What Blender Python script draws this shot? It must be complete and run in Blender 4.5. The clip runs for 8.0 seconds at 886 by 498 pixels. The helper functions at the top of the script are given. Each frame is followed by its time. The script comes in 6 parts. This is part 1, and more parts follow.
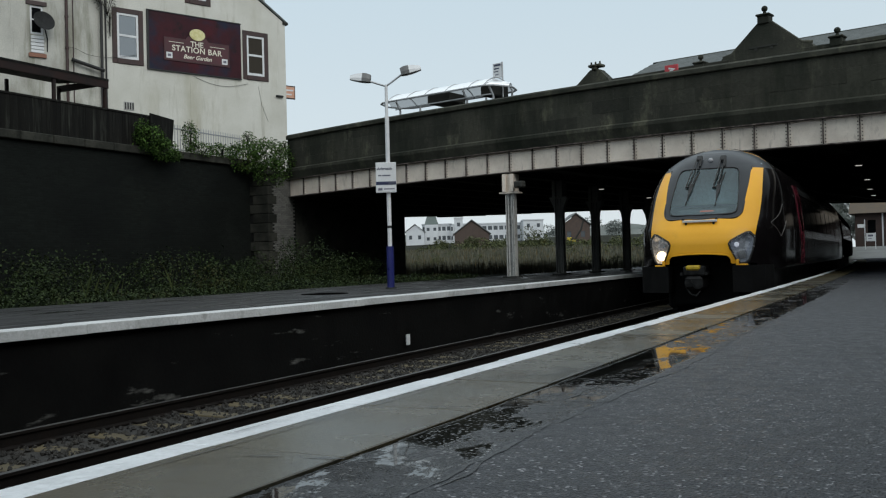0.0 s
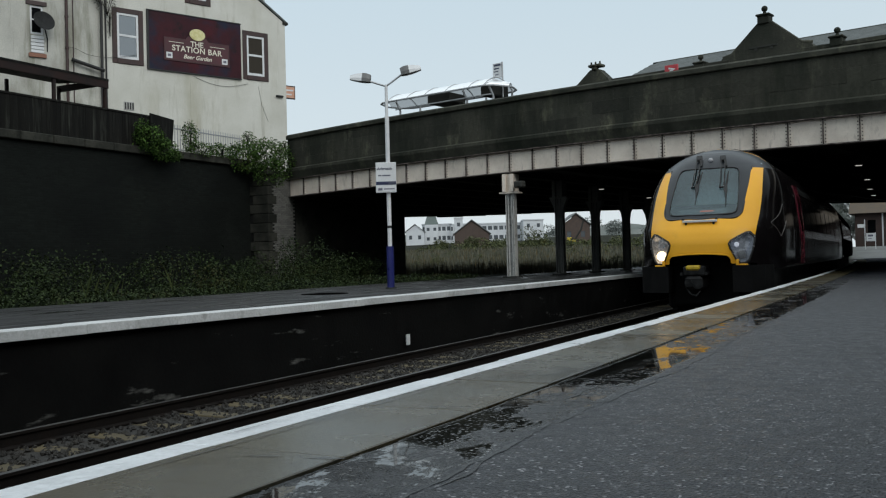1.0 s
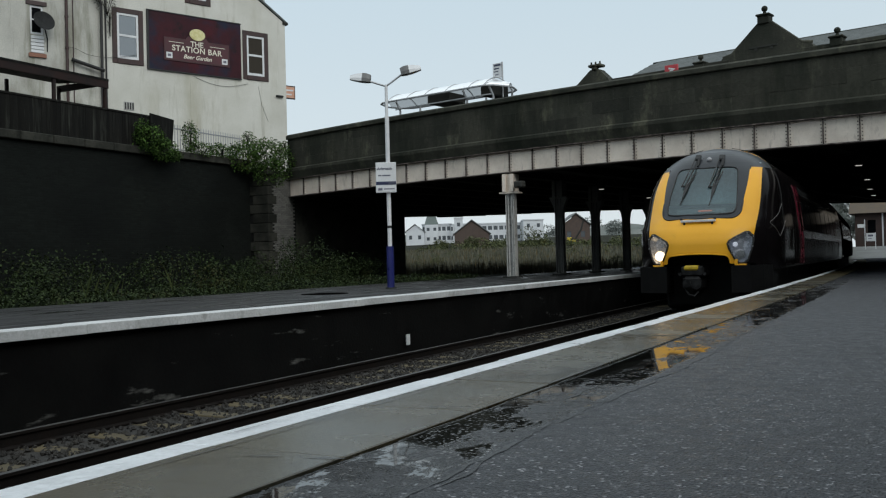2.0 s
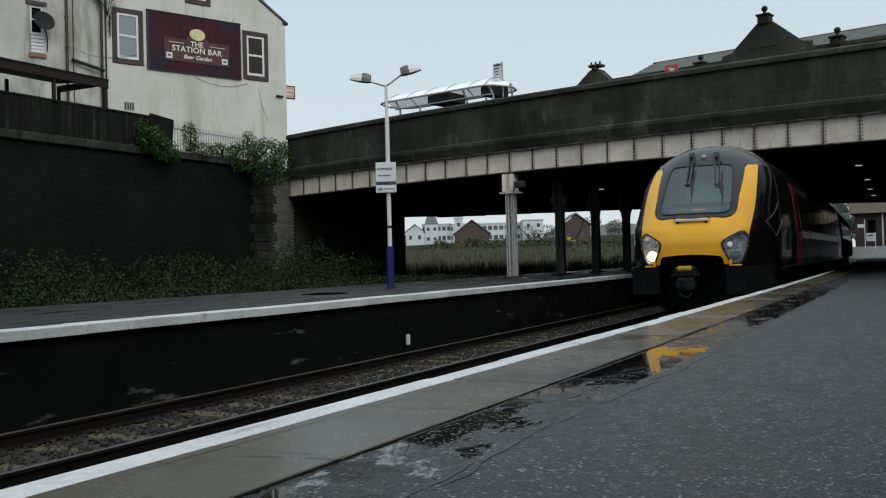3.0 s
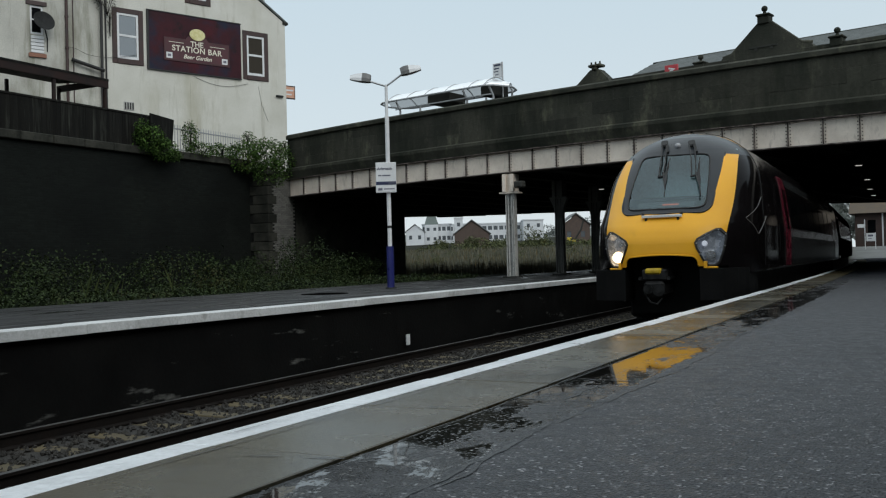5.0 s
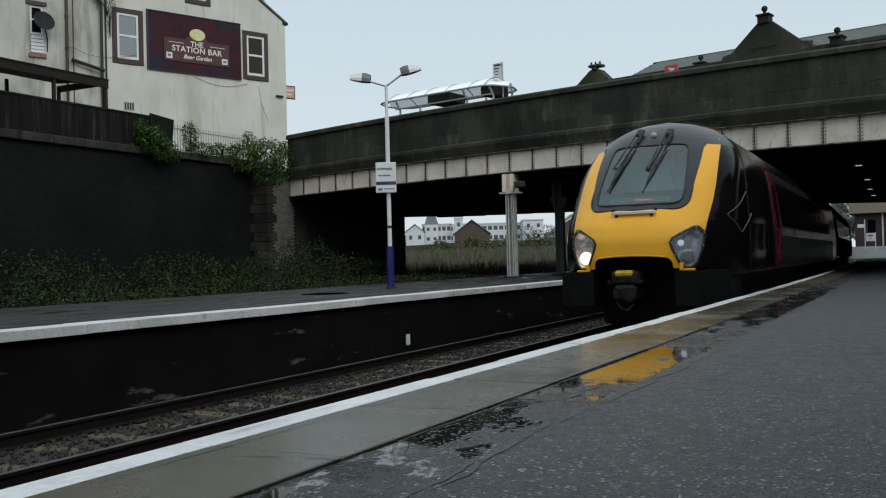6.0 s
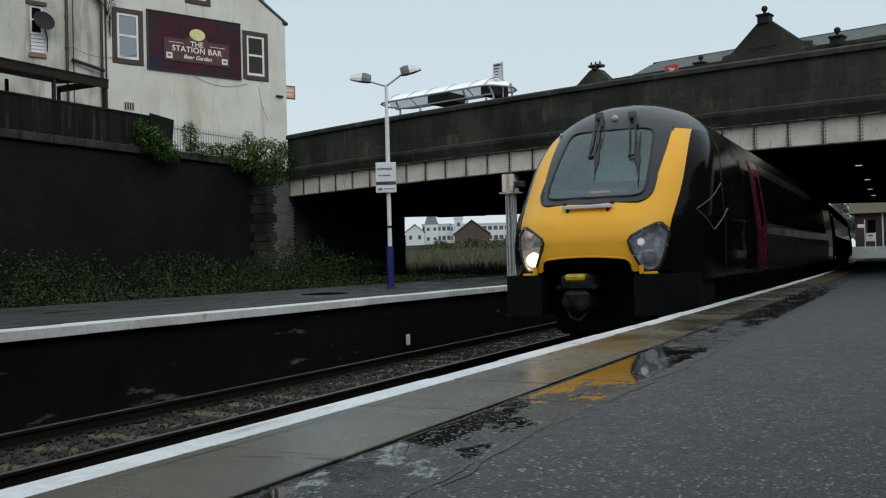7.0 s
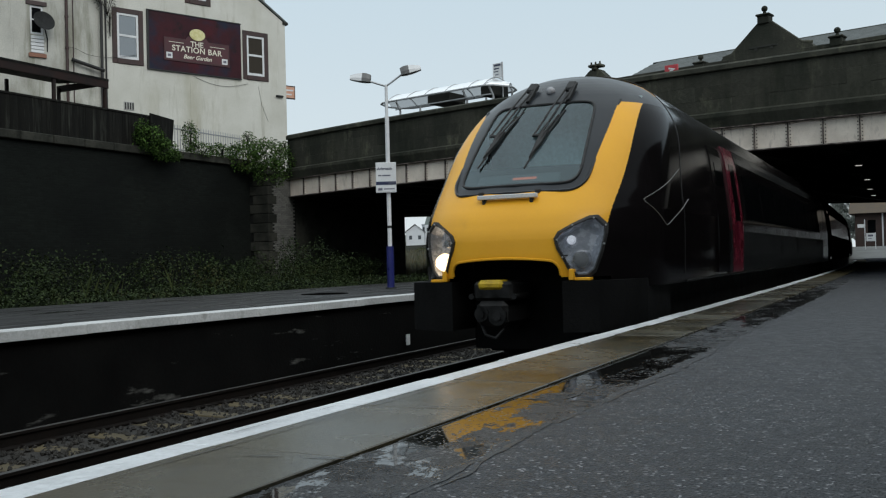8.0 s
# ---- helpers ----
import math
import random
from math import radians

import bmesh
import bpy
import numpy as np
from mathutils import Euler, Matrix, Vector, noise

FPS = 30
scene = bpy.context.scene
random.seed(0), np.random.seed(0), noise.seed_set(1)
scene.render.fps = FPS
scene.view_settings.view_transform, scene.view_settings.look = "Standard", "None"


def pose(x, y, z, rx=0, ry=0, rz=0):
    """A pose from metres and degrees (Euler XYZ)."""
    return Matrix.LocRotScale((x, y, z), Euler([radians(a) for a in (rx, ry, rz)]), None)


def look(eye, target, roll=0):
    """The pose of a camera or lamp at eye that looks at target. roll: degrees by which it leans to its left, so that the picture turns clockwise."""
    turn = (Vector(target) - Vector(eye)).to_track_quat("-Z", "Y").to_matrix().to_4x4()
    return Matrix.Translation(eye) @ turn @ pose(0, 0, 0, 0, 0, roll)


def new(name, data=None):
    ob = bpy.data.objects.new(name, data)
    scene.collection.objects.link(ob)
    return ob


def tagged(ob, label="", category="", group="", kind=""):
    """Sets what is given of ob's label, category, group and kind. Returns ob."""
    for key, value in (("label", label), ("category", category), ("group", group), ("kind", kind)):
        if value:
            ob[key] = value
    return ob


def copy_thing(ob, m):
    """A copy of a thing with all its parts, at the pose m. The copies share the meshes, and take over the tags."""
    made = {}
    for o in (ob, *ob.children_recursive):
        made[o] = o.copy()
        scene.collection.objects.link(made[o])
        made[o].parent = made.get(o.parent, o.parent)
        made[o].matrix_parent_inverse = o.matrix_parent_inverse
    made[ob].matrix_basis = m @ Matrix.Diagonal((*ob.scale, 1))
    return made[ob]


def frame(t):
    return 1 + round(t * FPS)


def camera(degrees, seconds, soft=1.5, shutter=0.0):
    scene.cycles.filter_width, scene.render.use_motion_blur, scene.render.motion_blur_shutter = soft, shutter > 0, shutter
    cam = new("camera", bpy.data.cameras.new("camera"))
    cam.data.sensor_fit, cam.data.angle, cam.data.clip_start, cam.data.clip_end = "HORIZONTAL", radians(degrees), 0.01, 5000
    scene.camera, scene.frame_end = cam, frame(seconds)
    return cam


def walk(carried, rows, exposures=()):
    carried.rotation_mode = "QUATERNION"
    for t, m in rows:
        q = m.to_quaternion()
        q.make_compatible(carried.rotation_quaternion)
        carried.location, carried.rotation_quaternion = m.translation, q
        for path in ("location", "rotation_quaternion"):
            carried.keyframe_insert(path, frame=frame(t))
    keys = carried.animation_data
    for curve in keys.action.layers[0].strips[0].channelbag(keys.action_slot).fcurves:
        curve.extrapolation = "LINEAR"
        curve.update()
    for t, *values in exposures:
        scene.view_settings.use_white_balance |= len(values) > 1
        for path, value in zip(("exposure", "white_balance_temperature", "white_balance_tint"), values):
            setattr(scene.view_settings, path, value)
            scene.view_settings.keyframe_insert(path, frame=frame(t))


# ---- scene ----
# The track, its platforms and the bridge: x to the right of the track, y along it, z = 0 on the platforms.
EDGE, BEND = -2.325, 0.0005          # near platform's edge; bend of the line to the left
TRACK, TRACK2, EDGE2 = -3.80, -7.02, -8.41
RAIL = -0.915
EYE = (0.0, 0.0, 0.610)


def bend(y):
    return -BEND * max(y - 5.0, 0.0) ** 2


# ---- camera ----
cam = camera(50.906, 8.0, soft=1.2, shutter=0.25)
PAN, TILT, LEAN = 27.473, 0.732, 1.460
aim = (-math.sin(radians(PAN)) * math.cos(radians(TILT)), math.cos(radians(PAN)) * math.cos(radians(TILT)), EYE[2] + math.sin(radians(TILT)))
VIEW = look(EYE, aim, -LEAN)
walk(cam, [(0.0, VIEW), (8.0, VIEW)], exposures=[(0.0, 0.0), (8.0, 0.0)])

# ---- light: an overcast, rainy sky ----
world = bpy.data.worlds.new("overcast")
scene.world = world
world.use_nodes = True
wn, wl = world.node_tree.nodes, world.node_tree.links
sky = wn.new("ShaderNodeTexSky")
sky.sky_type, sky.sun_disc = "NISHITA", False
sky.sun_elevation, sky.sun_rotation = radians(35), radians(119)
sky.air_density, sky.dust_density, sky.ozone_density = 1.0, 2.0, 1.0
up = wn.new("ShaderNodeTexCoord")
height = wn.new("ShaderNodeSeparateXYZ")
wl.new(up.outputs["Generated"], height.inputs[0])
# an overcast sky is brightest overhead: about three times as bright as at the horizon
rise = wn.new("ShaderNodeValToRGB")
rise.color_ramp.elements[0].position, rise.color_ramp.elements[0].color = 0.0, (0.300, 0.330, 0.343, 1)
rise.color_ramp.elements[1].position, rise.color_ramp.elements[1].color = 1.0, (0.485, 0.53, 0.55, 1)
e = rise.color_ramp.elements.new(0.28)
e.color = (0.250, 0.302, 0.333, 1)
wl.new(height.outputs[2], rise.inputs[0])
lift = wn.new("ShaderNodeMix")
lift.data_type, lift.blend_type = "RGBA", "MULTIPLY"
lift.inputs[0].default_value = 1.0
lift.inputs[7].default_value = (20.0, 20.0, 20.0, 1)
wl.new(rise.outputs[0], lift.inputs[6])
cloud = wn.new("ShaderNodeMix")
cloud.data_type = "RGBA"
cloud.inputs[0].default_value = 0.93
wl.new(sky.outputs[0], cloud.inputs[6])
wl.new(lift.outputs[2], cloud.inputs[7])
wl.new(cloud.outputs[2], wn["Background"].inputs[0])
wn["Background"].inputs[1].default_value = 0.12
sun_data = bpy.data.lights.new("sun", "SUN")
sun_data.energy, sun_data.angle, sun_data.color = 1.25, radians(35), (1.0, 1.0, 0.96)
sun = new("sun", sun_data)
sun.matrix_world = look((0, 0, 40), (-50, 28, 0))


# ---- materials ----
def ramp(nt, src, stops):
    r = nt.nodes.new("ShaderNodeValToRGB")
    while len(r.color_ramp.elements) < len(stops):
        r.color_ramp.elements.new(0.5)
    for e, (p, c) in zip(r.color_ramp.elements, stops):
        e.position, e.color = p, (*c, 1) if len(c) == 3 else c
    nt.links.new(src, r.inputs[0])
    return r.outputs[0]


def noise_out(nt, vec, scale, detail=4, rough=0.6, stretch=None):
    if stretch:
        mp = nt.nodes.new("ShaderNodeMapping")
        mp.inputs[3].default_value = stretch
        nt.links.new(vec, mp.inputs[0])
        vec = mp.outputs[0]
    n = nt.nodes.new("ShaderNodeTexNoise")
    n.inputs["Scale"].default_value, n.inputs["Detail"].default_value, n.inputs["Roughness"].default_value = scale, detail, rough
    nt.links.new(vec, n.inputs["Vector"])
    return n.outputs[0]


def mix(nt, fac, a, b, kind="MIX"):
    m = nt.nodes.new("ShaderNodeMix")
    m.data_type, m.blend_type = "RGBA", kind
    for s, v in ((m.inputs[0], fac), (m.inputs[6], a), (m.inputs[7], b)):
        if isinstance(v, (int, float)):
            s.default_value = v
        elif isinstance(v, tuple):
            s.default_value = (*v, 1)
        else:
            nt.links.new(v, s)
    return m.outputs[2]


def grey(v):
    return (v, v, v)


def mat(name, dark, light, rough=0.6, scale=3.0, fine=40.0, bump=0.15, metal=0.0, stain=None, stain_scale=0.6, stain_at=(0.5, 0.68),
        stretch=None, rough_var=0.12, spec=0.5, vary=0.0, coat=0.0, stain_stretch=None, alpha=1.0, emit=None, power=0.0, depth=0.02, grain=0.35, patch=None, patch_scale=4.0, patch_at=(0.6, 0.7), patch_stretch=None, placed=False):
    """A surface with two scales of mottling between two colours, patches of stain, fine relief and uneven gloss."""
    m = bpy.data.materials.new(name)
    m.use_nodes = True
    nt = m.node_tree
    b = nt.nodes["Principled BSDF"]
    co = nt.nodes.new("ShaderNodeNewGeometry").outputs["Position"] if placed else nt.nodes.new("ShaderNodeTexCoord").outputs["Object"]
    big, small = noise_out(nt, co, scale, 5, 0.6, stretch), noise_out(nt, co, fine, 3, 0.6)
    col = mix(nt, ramp(nt, big, [(0.3, grey(0.0)), (0.7, grey(1.0))]), dark, light)
    if patch:
        col = mix(nt, ramp(nt, noise_out(nt, co, patch_scale, 6, 0.7, patch_stretch), [(patch_at[0], grey(0.0)), (patch_at[1], grey(1.0))]), col, patch)
    col = mix(nt, grain, col, ramp(nt, small, [(0.3, grey(0.35)), (0.7, grey(1.0))]), "MULTIPLY")
    if stain:
        st = ramp(nt, noise_out(nt, co, stain_scale, 6, 0.65, stain_stretch), [(stain_at[0], grey(0.0)), (stain_at[1], grey(1.0))])
        col = mix(nt, st, col, stain)
    if vary:
        oi = nt.nodes.new("ShaderNodeObjectInfo")
        col = mix(nt, 1.0, col, ramp(nt, oi.outputs["Random"], [(0.0, grey(1.0 - vary)), (1.0, grey(1.0))]), "MULTIPLY")
    nt.links.new(col, b.inputs["Base Color"])
    ro = ramp(nt, big, [(0.25, grey(max(rough - rough_var, 0.02))), (0.75, grey(min(rough + rough_var, 1.0)))])
    nt.links.new(ro, b.inputs["Roughness"])
    b.inputs["Metallic"].default_value = metal
    b.inputs["Specular IOR Level"].default_value = spec
    b.inputs["Coat Weight"].default_value = coat
    b.inputs["Coat Roughness"].default_value = 0.08
    b.inputs["Alpha"].default_value = alpha
    if bump:
        bp = nt.nodes.new("ShaderNodeBump")
        bp.inputs["Strength"].default_value, bp.inputs["Distance"].default_value = bump, depth
        nt.links.new(small, bp.inputs["Height"])
        nt.links.new(bp.outputs[0], b.inputs["Normal"])
    if emit:
        b.inputs["Emission Color"].default_value = (*emit, 1)
        b.inputs["Emission Strength"].default_value = power
    return m


def glass(name, tint, rough=0.03, alpha=0.35, ior=1.6, clear=(1.0, 1.0, 1.0), coating=(1.0, 1.0, 1.0)):
    """A pane: mirrors by Fresnel, and lets the rest through or meets a dark tint."""
    m = bpy.data.materials.new(name)
    m.use_nodes = True
    nt = m.node_tree
    nt.nodes.remove(nt.nodes["Principled BSDF"])
    out = nt.nodes["Material Output"]
    fr, gl, tr, df, m1, m2 = [nt.nodes.new("ShaderNode" + k) for k in ("Fresnel", "BsdfGlossy", "BsdfTransparent", "BsdfDiffuse", "MixShader", "MixShader")]
    fr.inputs[0].default_value = ior
    gl.inputs["Roughness"].default_value = rough
    gl.inputs["Color"].default_value = (*coating, 1)
    df.inputs[0].default_value = (*tint, 1)
    m1.inputs[0].default_value = alpha
    tr.inputs[0].default_value = (*clear, 1)
    nt.links.new(tr.outputs[0], m1.inputs[1])
    nt.links.new(df.outputs[0], m1.inputs[2])
    nt.links.new(fr.outputs[0], m2.inputs[0])
    nt.links.new(m1.outputs[0], m2.inputs[1])
    nt.links.new(gl.outputs[0], m2.inputs[2])
    nt.links.new(m2.outputs[0], out.inputs[0])
    return m


def leaf_mat(name, dark, light, dead=(0.10, 0.075, 0.03), dead_at=(0.62, 0.8)):
    m = bpy.data.materials.new(name)
    m.use_nodes = True
    nt = m.node_tree
    b = nt.nodes["Principled BSDF"]
    g = nt.nodes.new("ShaderNodeNewGeometry")
    co = nt.nodes.new("ShaderNodeTexCoord").outputs["Object"]
    col = mix(nt, g.outputs["Random Per Island"], dark, light)
    col = mix(nt, ramp(nt, noise_out(nt, co, 0.8, 4), [(dead_at[0], grey(0)), (dead_at[1], grey(1))]), col, dead)
    nt.links.new(col, b.inputs["Base Color"])
    b.inputs["Roughness"].default_value = 0.6
    b.inputs["Specular IOR Level"].default_value = 0.06
    return m


WHITE_EDGE = mat("white edge paint", (0.66, 0.68, 0.70), (0.86, 0.88, 0.90), 0.35, 1.5, 30, 0.25, stain=(0.36, 0.37, 0.37), stain_scale=3.5, stain_at=(0.60, 0.76), placed=True)
COPING = mat("wet coping stone", (0.052, 0.047, 0.030), (0.118, 0.106, 0.073), 0.25, 1.2, 60, 0.08, stain=(0.062, 0.043, 0.014), stain_scale=1.0, stain_at=(0.46, 0.66), patch=(0.045, 0.041, 0.030), patch_scale=2.4, patch_at=(0.52, 0.66), patch_stretch=(1.6, 0.6, 1), rough_var=0.15, vary=0.25, placed=True)
DULL_EDGE = mat("weathered white edge paint", (0.46, 0.47, 0.47), (0.68, 0.69, 0.69), 0.5, 1.5, 30, 0.3, stain=(0.22, 0.22, 0.21), stain_scale=3.0, stain_at=(0.56, 0.74), placed=True)
ASPHALT2 = mat("wet old asphalt", (0.009, 0.009, 0.009), (0.026, 0.026, 0.025), 0.52, 1.3, 60, 0.25, spec=0.16, stretch=(2.2, 0.45, 1), patch=(0.055, 0.055, 0.053), patch_scale=2.0, patch_at=(0.60, 0.68), patch_stretch=(1.8, 0.5, 1), rough_var=0.46, stain=(0.006, 0.006, 0.006), stain_scale=1.2, stain_at=(0.50, 0.58), stain_stretch=(2.6, 0.4, 1), placed=True)
STONE = mat("dark mossy sandstone", (0.026, 0.028, 0.021), (0.070, 0.069, 0.053), 0.85, 0.55, 11, 0.8, stain=(0.014, 0.017, 0.011), stain_scale=0.8, stain_at=(0.42, 0.66), patch=(0.17, 0.166, 0.115), patch_scale=1.3, patch_at=(0.54, 0.76), patch_stretch=(1, 1, 0.45), vary=0.38, stain_stretch=(1.2, 1.2, 0.3), spec=0.25, placed=True)
STONE_BARE = mat("soot-stained sandstone", (0.020, 0.021, 0.017), (0.070, 0.069, 0.056), 0.85, 1.2, 18, 0.6, vary=0.4, spec=0.2, placed=True, stain=(0.012, 0.013, 0.010), stain_scale=1.3, stain_at=(0.45, 0.65))
GIRDER = mat("peeling white girder paint", (0.55, 0.475, 0.405), (0.77, 0.69, 0.60), 0.6, 1.2, 20, 0.15, grain=0.15, stain=(0.09, 0.050, 0.030), stain_scale=1.6, stain_at=(0.62, 0.76), stain_stretch=(1.6, 1.6, 0.5), patch=(0.34, 0.29, 0.25), patch_scale=4.0, patch_at=(0.58, 0.75), patch_stretch=(1.5, 1.5, 0.3), placed=True)
GIRDER_DIRT = mat("sooty rusty girder edge", (0.022, 0.016, 0.013), (0.24, 0.20, 0.175), 0.75, 3.2, 30, 0.4, stain=(0.02, 0.013, 0.010), stain_scale=5.0, stain_at=(0.42, 0.58), placed=True)
SOOT = mat("sooty steel", (0.022, 0.023, 0.020), (0.046, 0.047, 0.042), 0.8, 0.8, 20, 0.2, spec=0.2)
SOOT_GREY = mat("dusty grey steel", (0.09, 0.09, 0.085), (0.17, 0.17, 0.16), 0.7, 1.2, 20, 0.2, spec=0.3)
DARKWALL = mat("sooty black brick", (0.007, 0.0075, 0.007), (0.016, 0.0165, 0.0155), 0.8, 0.5, 9, 0.5, vary=0.35, spec=0.15, placed=True)
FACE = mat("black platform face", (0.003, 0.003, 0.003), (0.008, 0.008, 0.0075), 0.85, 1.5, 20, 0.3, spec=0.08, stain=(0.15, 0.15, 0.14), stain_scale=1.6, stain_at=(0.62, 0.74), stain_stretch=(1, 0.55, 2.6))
GRIMY = mat("grimy grey render", (0.36, 0.355, 0.32), (0.56, 0.55, 0.50), 0.8, 0.6, 25, 0.15, stain=(0.16, 0.155, 0.11), stain_scale=0.8, stain_at=(0.50, 0.72), stain_stretch=(1, 1, 0.3), patch=(0.2, 0.2, 0.15), patch_scale=1.5, patch_at=(0.52, 0.72), patch_stretch=(1.4, 1.4, 0.14))
RENDERW = mat("weathered cream render", (0.50, 0.49, 0.43), (0.66, 0.65, 0.60), 0.75, 0.5, 30, 0.1, stain=(0.34, 0.32, 0.24), stain_scale=0.6, stain_at=(0.52, 0.8), stain_stretch=(1, 1, 0.35), patch=(0.36, 0.345, 0.28), patch_scale=1.7, patch_at=(0.55, 0.75), patch_stretch=(1.3, 1.3, 0.16))
GROUND = mat("rough wet ground", (0.008, 0.010, 0.006), (0.028, 0.027, 0.015), 0.95, 0.3, 6, 0.5, spec=0.05)
BALLAST = mat("dirty ballast", (0.007, 0.006, 0.005), (0.028, 0.024, 0.018), 0.8, 5.0, 60, 0.5)
RAILSIDE = mat("rusty rail", (0.006, 0.005, 0.0045), (0.014, 0.010, 0.008), 0.8, 4, 60, 0.2, spec=0.15)
RAILTOP = mat("worn rail head", (0.05, 0.048, 0.045), (0.12, 0.115, 0.11), 0.5, 3, 60, 0.05, metal=0.7)
SLEEPER = mat("mossy timber sleeper", (0.035, 0.03, 0.018), (0.10, 0.075, 0.03), 0.7, 3, 40, 0.3)
YELLOW = mat("yellow nose paint", (0.80, 0.375, 0.016), (0.88, 0.44, 0.026), 0.42, 1.0, 60, 0.02, coat=0.06, grain=0.05, spec=0.3, stain=(0.55, 0.27, 0.03), stain_scale=1.6, stain_at=(0.6, 0.95))
CABBLACK = mat("dark grey cab surround", (0.012, 0.015, 0.019), (0.020, 0.024, 0.029), 0.36, 1.5, 60, 0.02, coat=0.04, grain=0.08, spec=0.3)
BODY = mat("dark brown body paint", (0.0050, 0.0042, 0.0045), (0.0090, 0.0075, 0.0080), 0.13, 1.2, 50, 0.006, coat=0.0, grain=0.08, spec=0.04, rough_var=0.04)
BODYGREY = mat("grey body paint", (0.014, 0.015, 0.015), (0.027, 0.028, 0.029), 0.2, 1.2, 50, 0.006, coat=0.0, grain=0.1, spec=0.04, rough_var=0.05)
# copies of the body paint without reflections, to keep the following cars dark
BODY_DULL = mat("unreflecting dark body paint", (0.006, 0.0055, 0.0055), (0.014, 0.0125, 0.012), 0.6, 1.2, 50, 0.01, grain=0.2, spec=0.0)
BODYGREY_DULL = mat("unreflecting grey body paint", (0.016, 0.016, 0.016), (0.034, 0.034, 0.033), 0.6, 1.2, 50, 0.01, grain=0.2, spec=0.0)
MAROON = mat("maroon door paint", (0.16, 0.012, 0.03), (0.22, 0.02, 0.04), 0.25, 2, 50, 0.02, coat=0.5)
RUBBER = mat("black rubber", (0.008, 0.008, 0.008), (0.014, 0.014, 0.014), 0.6, 5, 60, 0.1)
UNDER = mat("black underframe", (0.004, 0.004, 0.004), (0.010, 0.010, 0.010), 0.7, 4, 40, 0.2, spec=0.08)
METAL = mat("galvanised steel", (0.30, 0.31, 0.32), (0.45, 0.46, 0.47), 0.45, 6, 60, 0.05, metal=0.6)
BLUE = mat("dark blue paint", (0.012, 0.016, 0.10), (0.02, 0.025, 0.15), 0.35, 3, 60, 0.05)
WHITE = mat("white sheet metal", (0.62, 0.63, 0.64), (0.72, 0.73, 0.74), 0.4, 2, 60, 0.03)
NAVY = mat("navy print", (0.015, 0.02, 0.06), (0.02, 0.03, 0.08), 0.4, 3, 60, 0.0)
INK = mat("grey print", (0.10, 0.10, 0.14), (0.14, 0.14, 0.18), 0.5, 3, 60, 0.0)
TIMBER = mat("dark wet timber", (0.0055, 0.0055, 0.005), (0.017, 0.0165, 0.014), 0.8, 1.5, 30, 0.3, stretch=(6, 6, 0.5), vary=0.5, spec=0.12, placed=True, patch=(0.048, 0.050, 0.042), patch_scale=7.0, patch_at=(0.54, 0.68), patch_stretch=(1, 1, 0.07))
BROWN = mat("brown-red paint", (0.022, 0.010, 0.009), (0.05, 0.018, 0.015), 0.5, 2, 40, 0.1)
BROWN_DARK = mat("dark brown paint", (0.010, 0.006, 0.005), (0.026, 0.012, 0.010), 0.6, 2, 40, 0.1, spec=0.2)
BOARD = mat("weathered maroon sign board", (0.020, 0.004, 0.008), (0.062, 0.006, 0.012), 0.5, 1.0, 30, 0.05, stain=(0.010, 0.013, 0.030), stain_scale=0.55, stain_at=(0.50, 0.64), spec=0.2, patch=(0.005, 0.004, 0.005), patch_scale=1.3, patch_at=(0.56, 0.70))
CREAM = mat("cream letter paint", (0.72, 0.68, 0.57), (0.82, 0.78, 0.66), 0.5, 3, 60, 0.0)
SLATE = mat("wet grey slate", (0.05, 0.06, 0.058), (0.125, 0.138, 0.132), 0.6, 1.4, 25, 0.3, vary=0.4, spec=0.25)
BRICK = mat("red-brown brick", (0.058, 0.041, 0.034), (0.098, 0.068, 0.055), 0.85, 2, 40, 0.3)
PALEWALL = mat("white factory wall", (0.55, 0.57, 0.6), (0.68, 0.7, 0.72), 0.7, 0.3, 10, 0.05)
PUBPANE = glass("pub window pane", (0.03, 0.035, 0.04), 0.05, 1.0, 3.0)
WINDOW = glass("window pane", (0.003, 0.0035, 0.004), 0.08, 1.0, 1.12)
DIMPANE = glass("curtained window pane", (0.035, 0.028, 0.02), 0.08, 1.0, 1.25)
FARPANE = glass("far window pane", (0.06, 0.07, 0.08), 0.1, 1.0, 1.5)
SCREEN = glass("windscreen glass", (0.05, 0.07, 0.075), 0.04, 0.05, 1.72, (0.72, 0.88, 0.9), (0.80, 0.95, 1.0))
LENS = glass("headlight cover", (0.3, 0.32, 0.35), 0.08, 0.15, 1.5)
CLEAR = glass("shelter glazing", (0.24, 0.26, 0.27), 0.35, 0.55, 1.3)
LAMP_ON = mat("lit headlight", (0.9, 0.9, 0.85), (1, 1, 0.95), 0.3, 3, 30, 0, emit=(1.0, 0.72, 0.42), power=3.0)
LAMP_COOL = mat("lit marker light", (0.9, 0.9, 0.9), (1, 1, 1), 0.3, 3, 30, 0, emit=(0.75, 0.82, 1.0), power=0.35)
LAMP_WARM = mat("canopy lamp tube", (0.9, 0.9, 0.85), (1, 1, 0.95), 0.3, 3, 30, 0, emit=(1.0, 0.97, 0.9), power=0.5)
LED = mat("orange display", (0.3, 0.05, 0.02), (0.4, 0.07, 0.03), 0.5, 3, 30, 0, emit=(1.0, 0.30, 0.18), power=0.35)
REFLECTOR = mat("lamp reflector", (0.5, 0.5, 0.5), (0.7, 0.7, 0.7), 0.2, 3, 30, 0, metal=1.0)
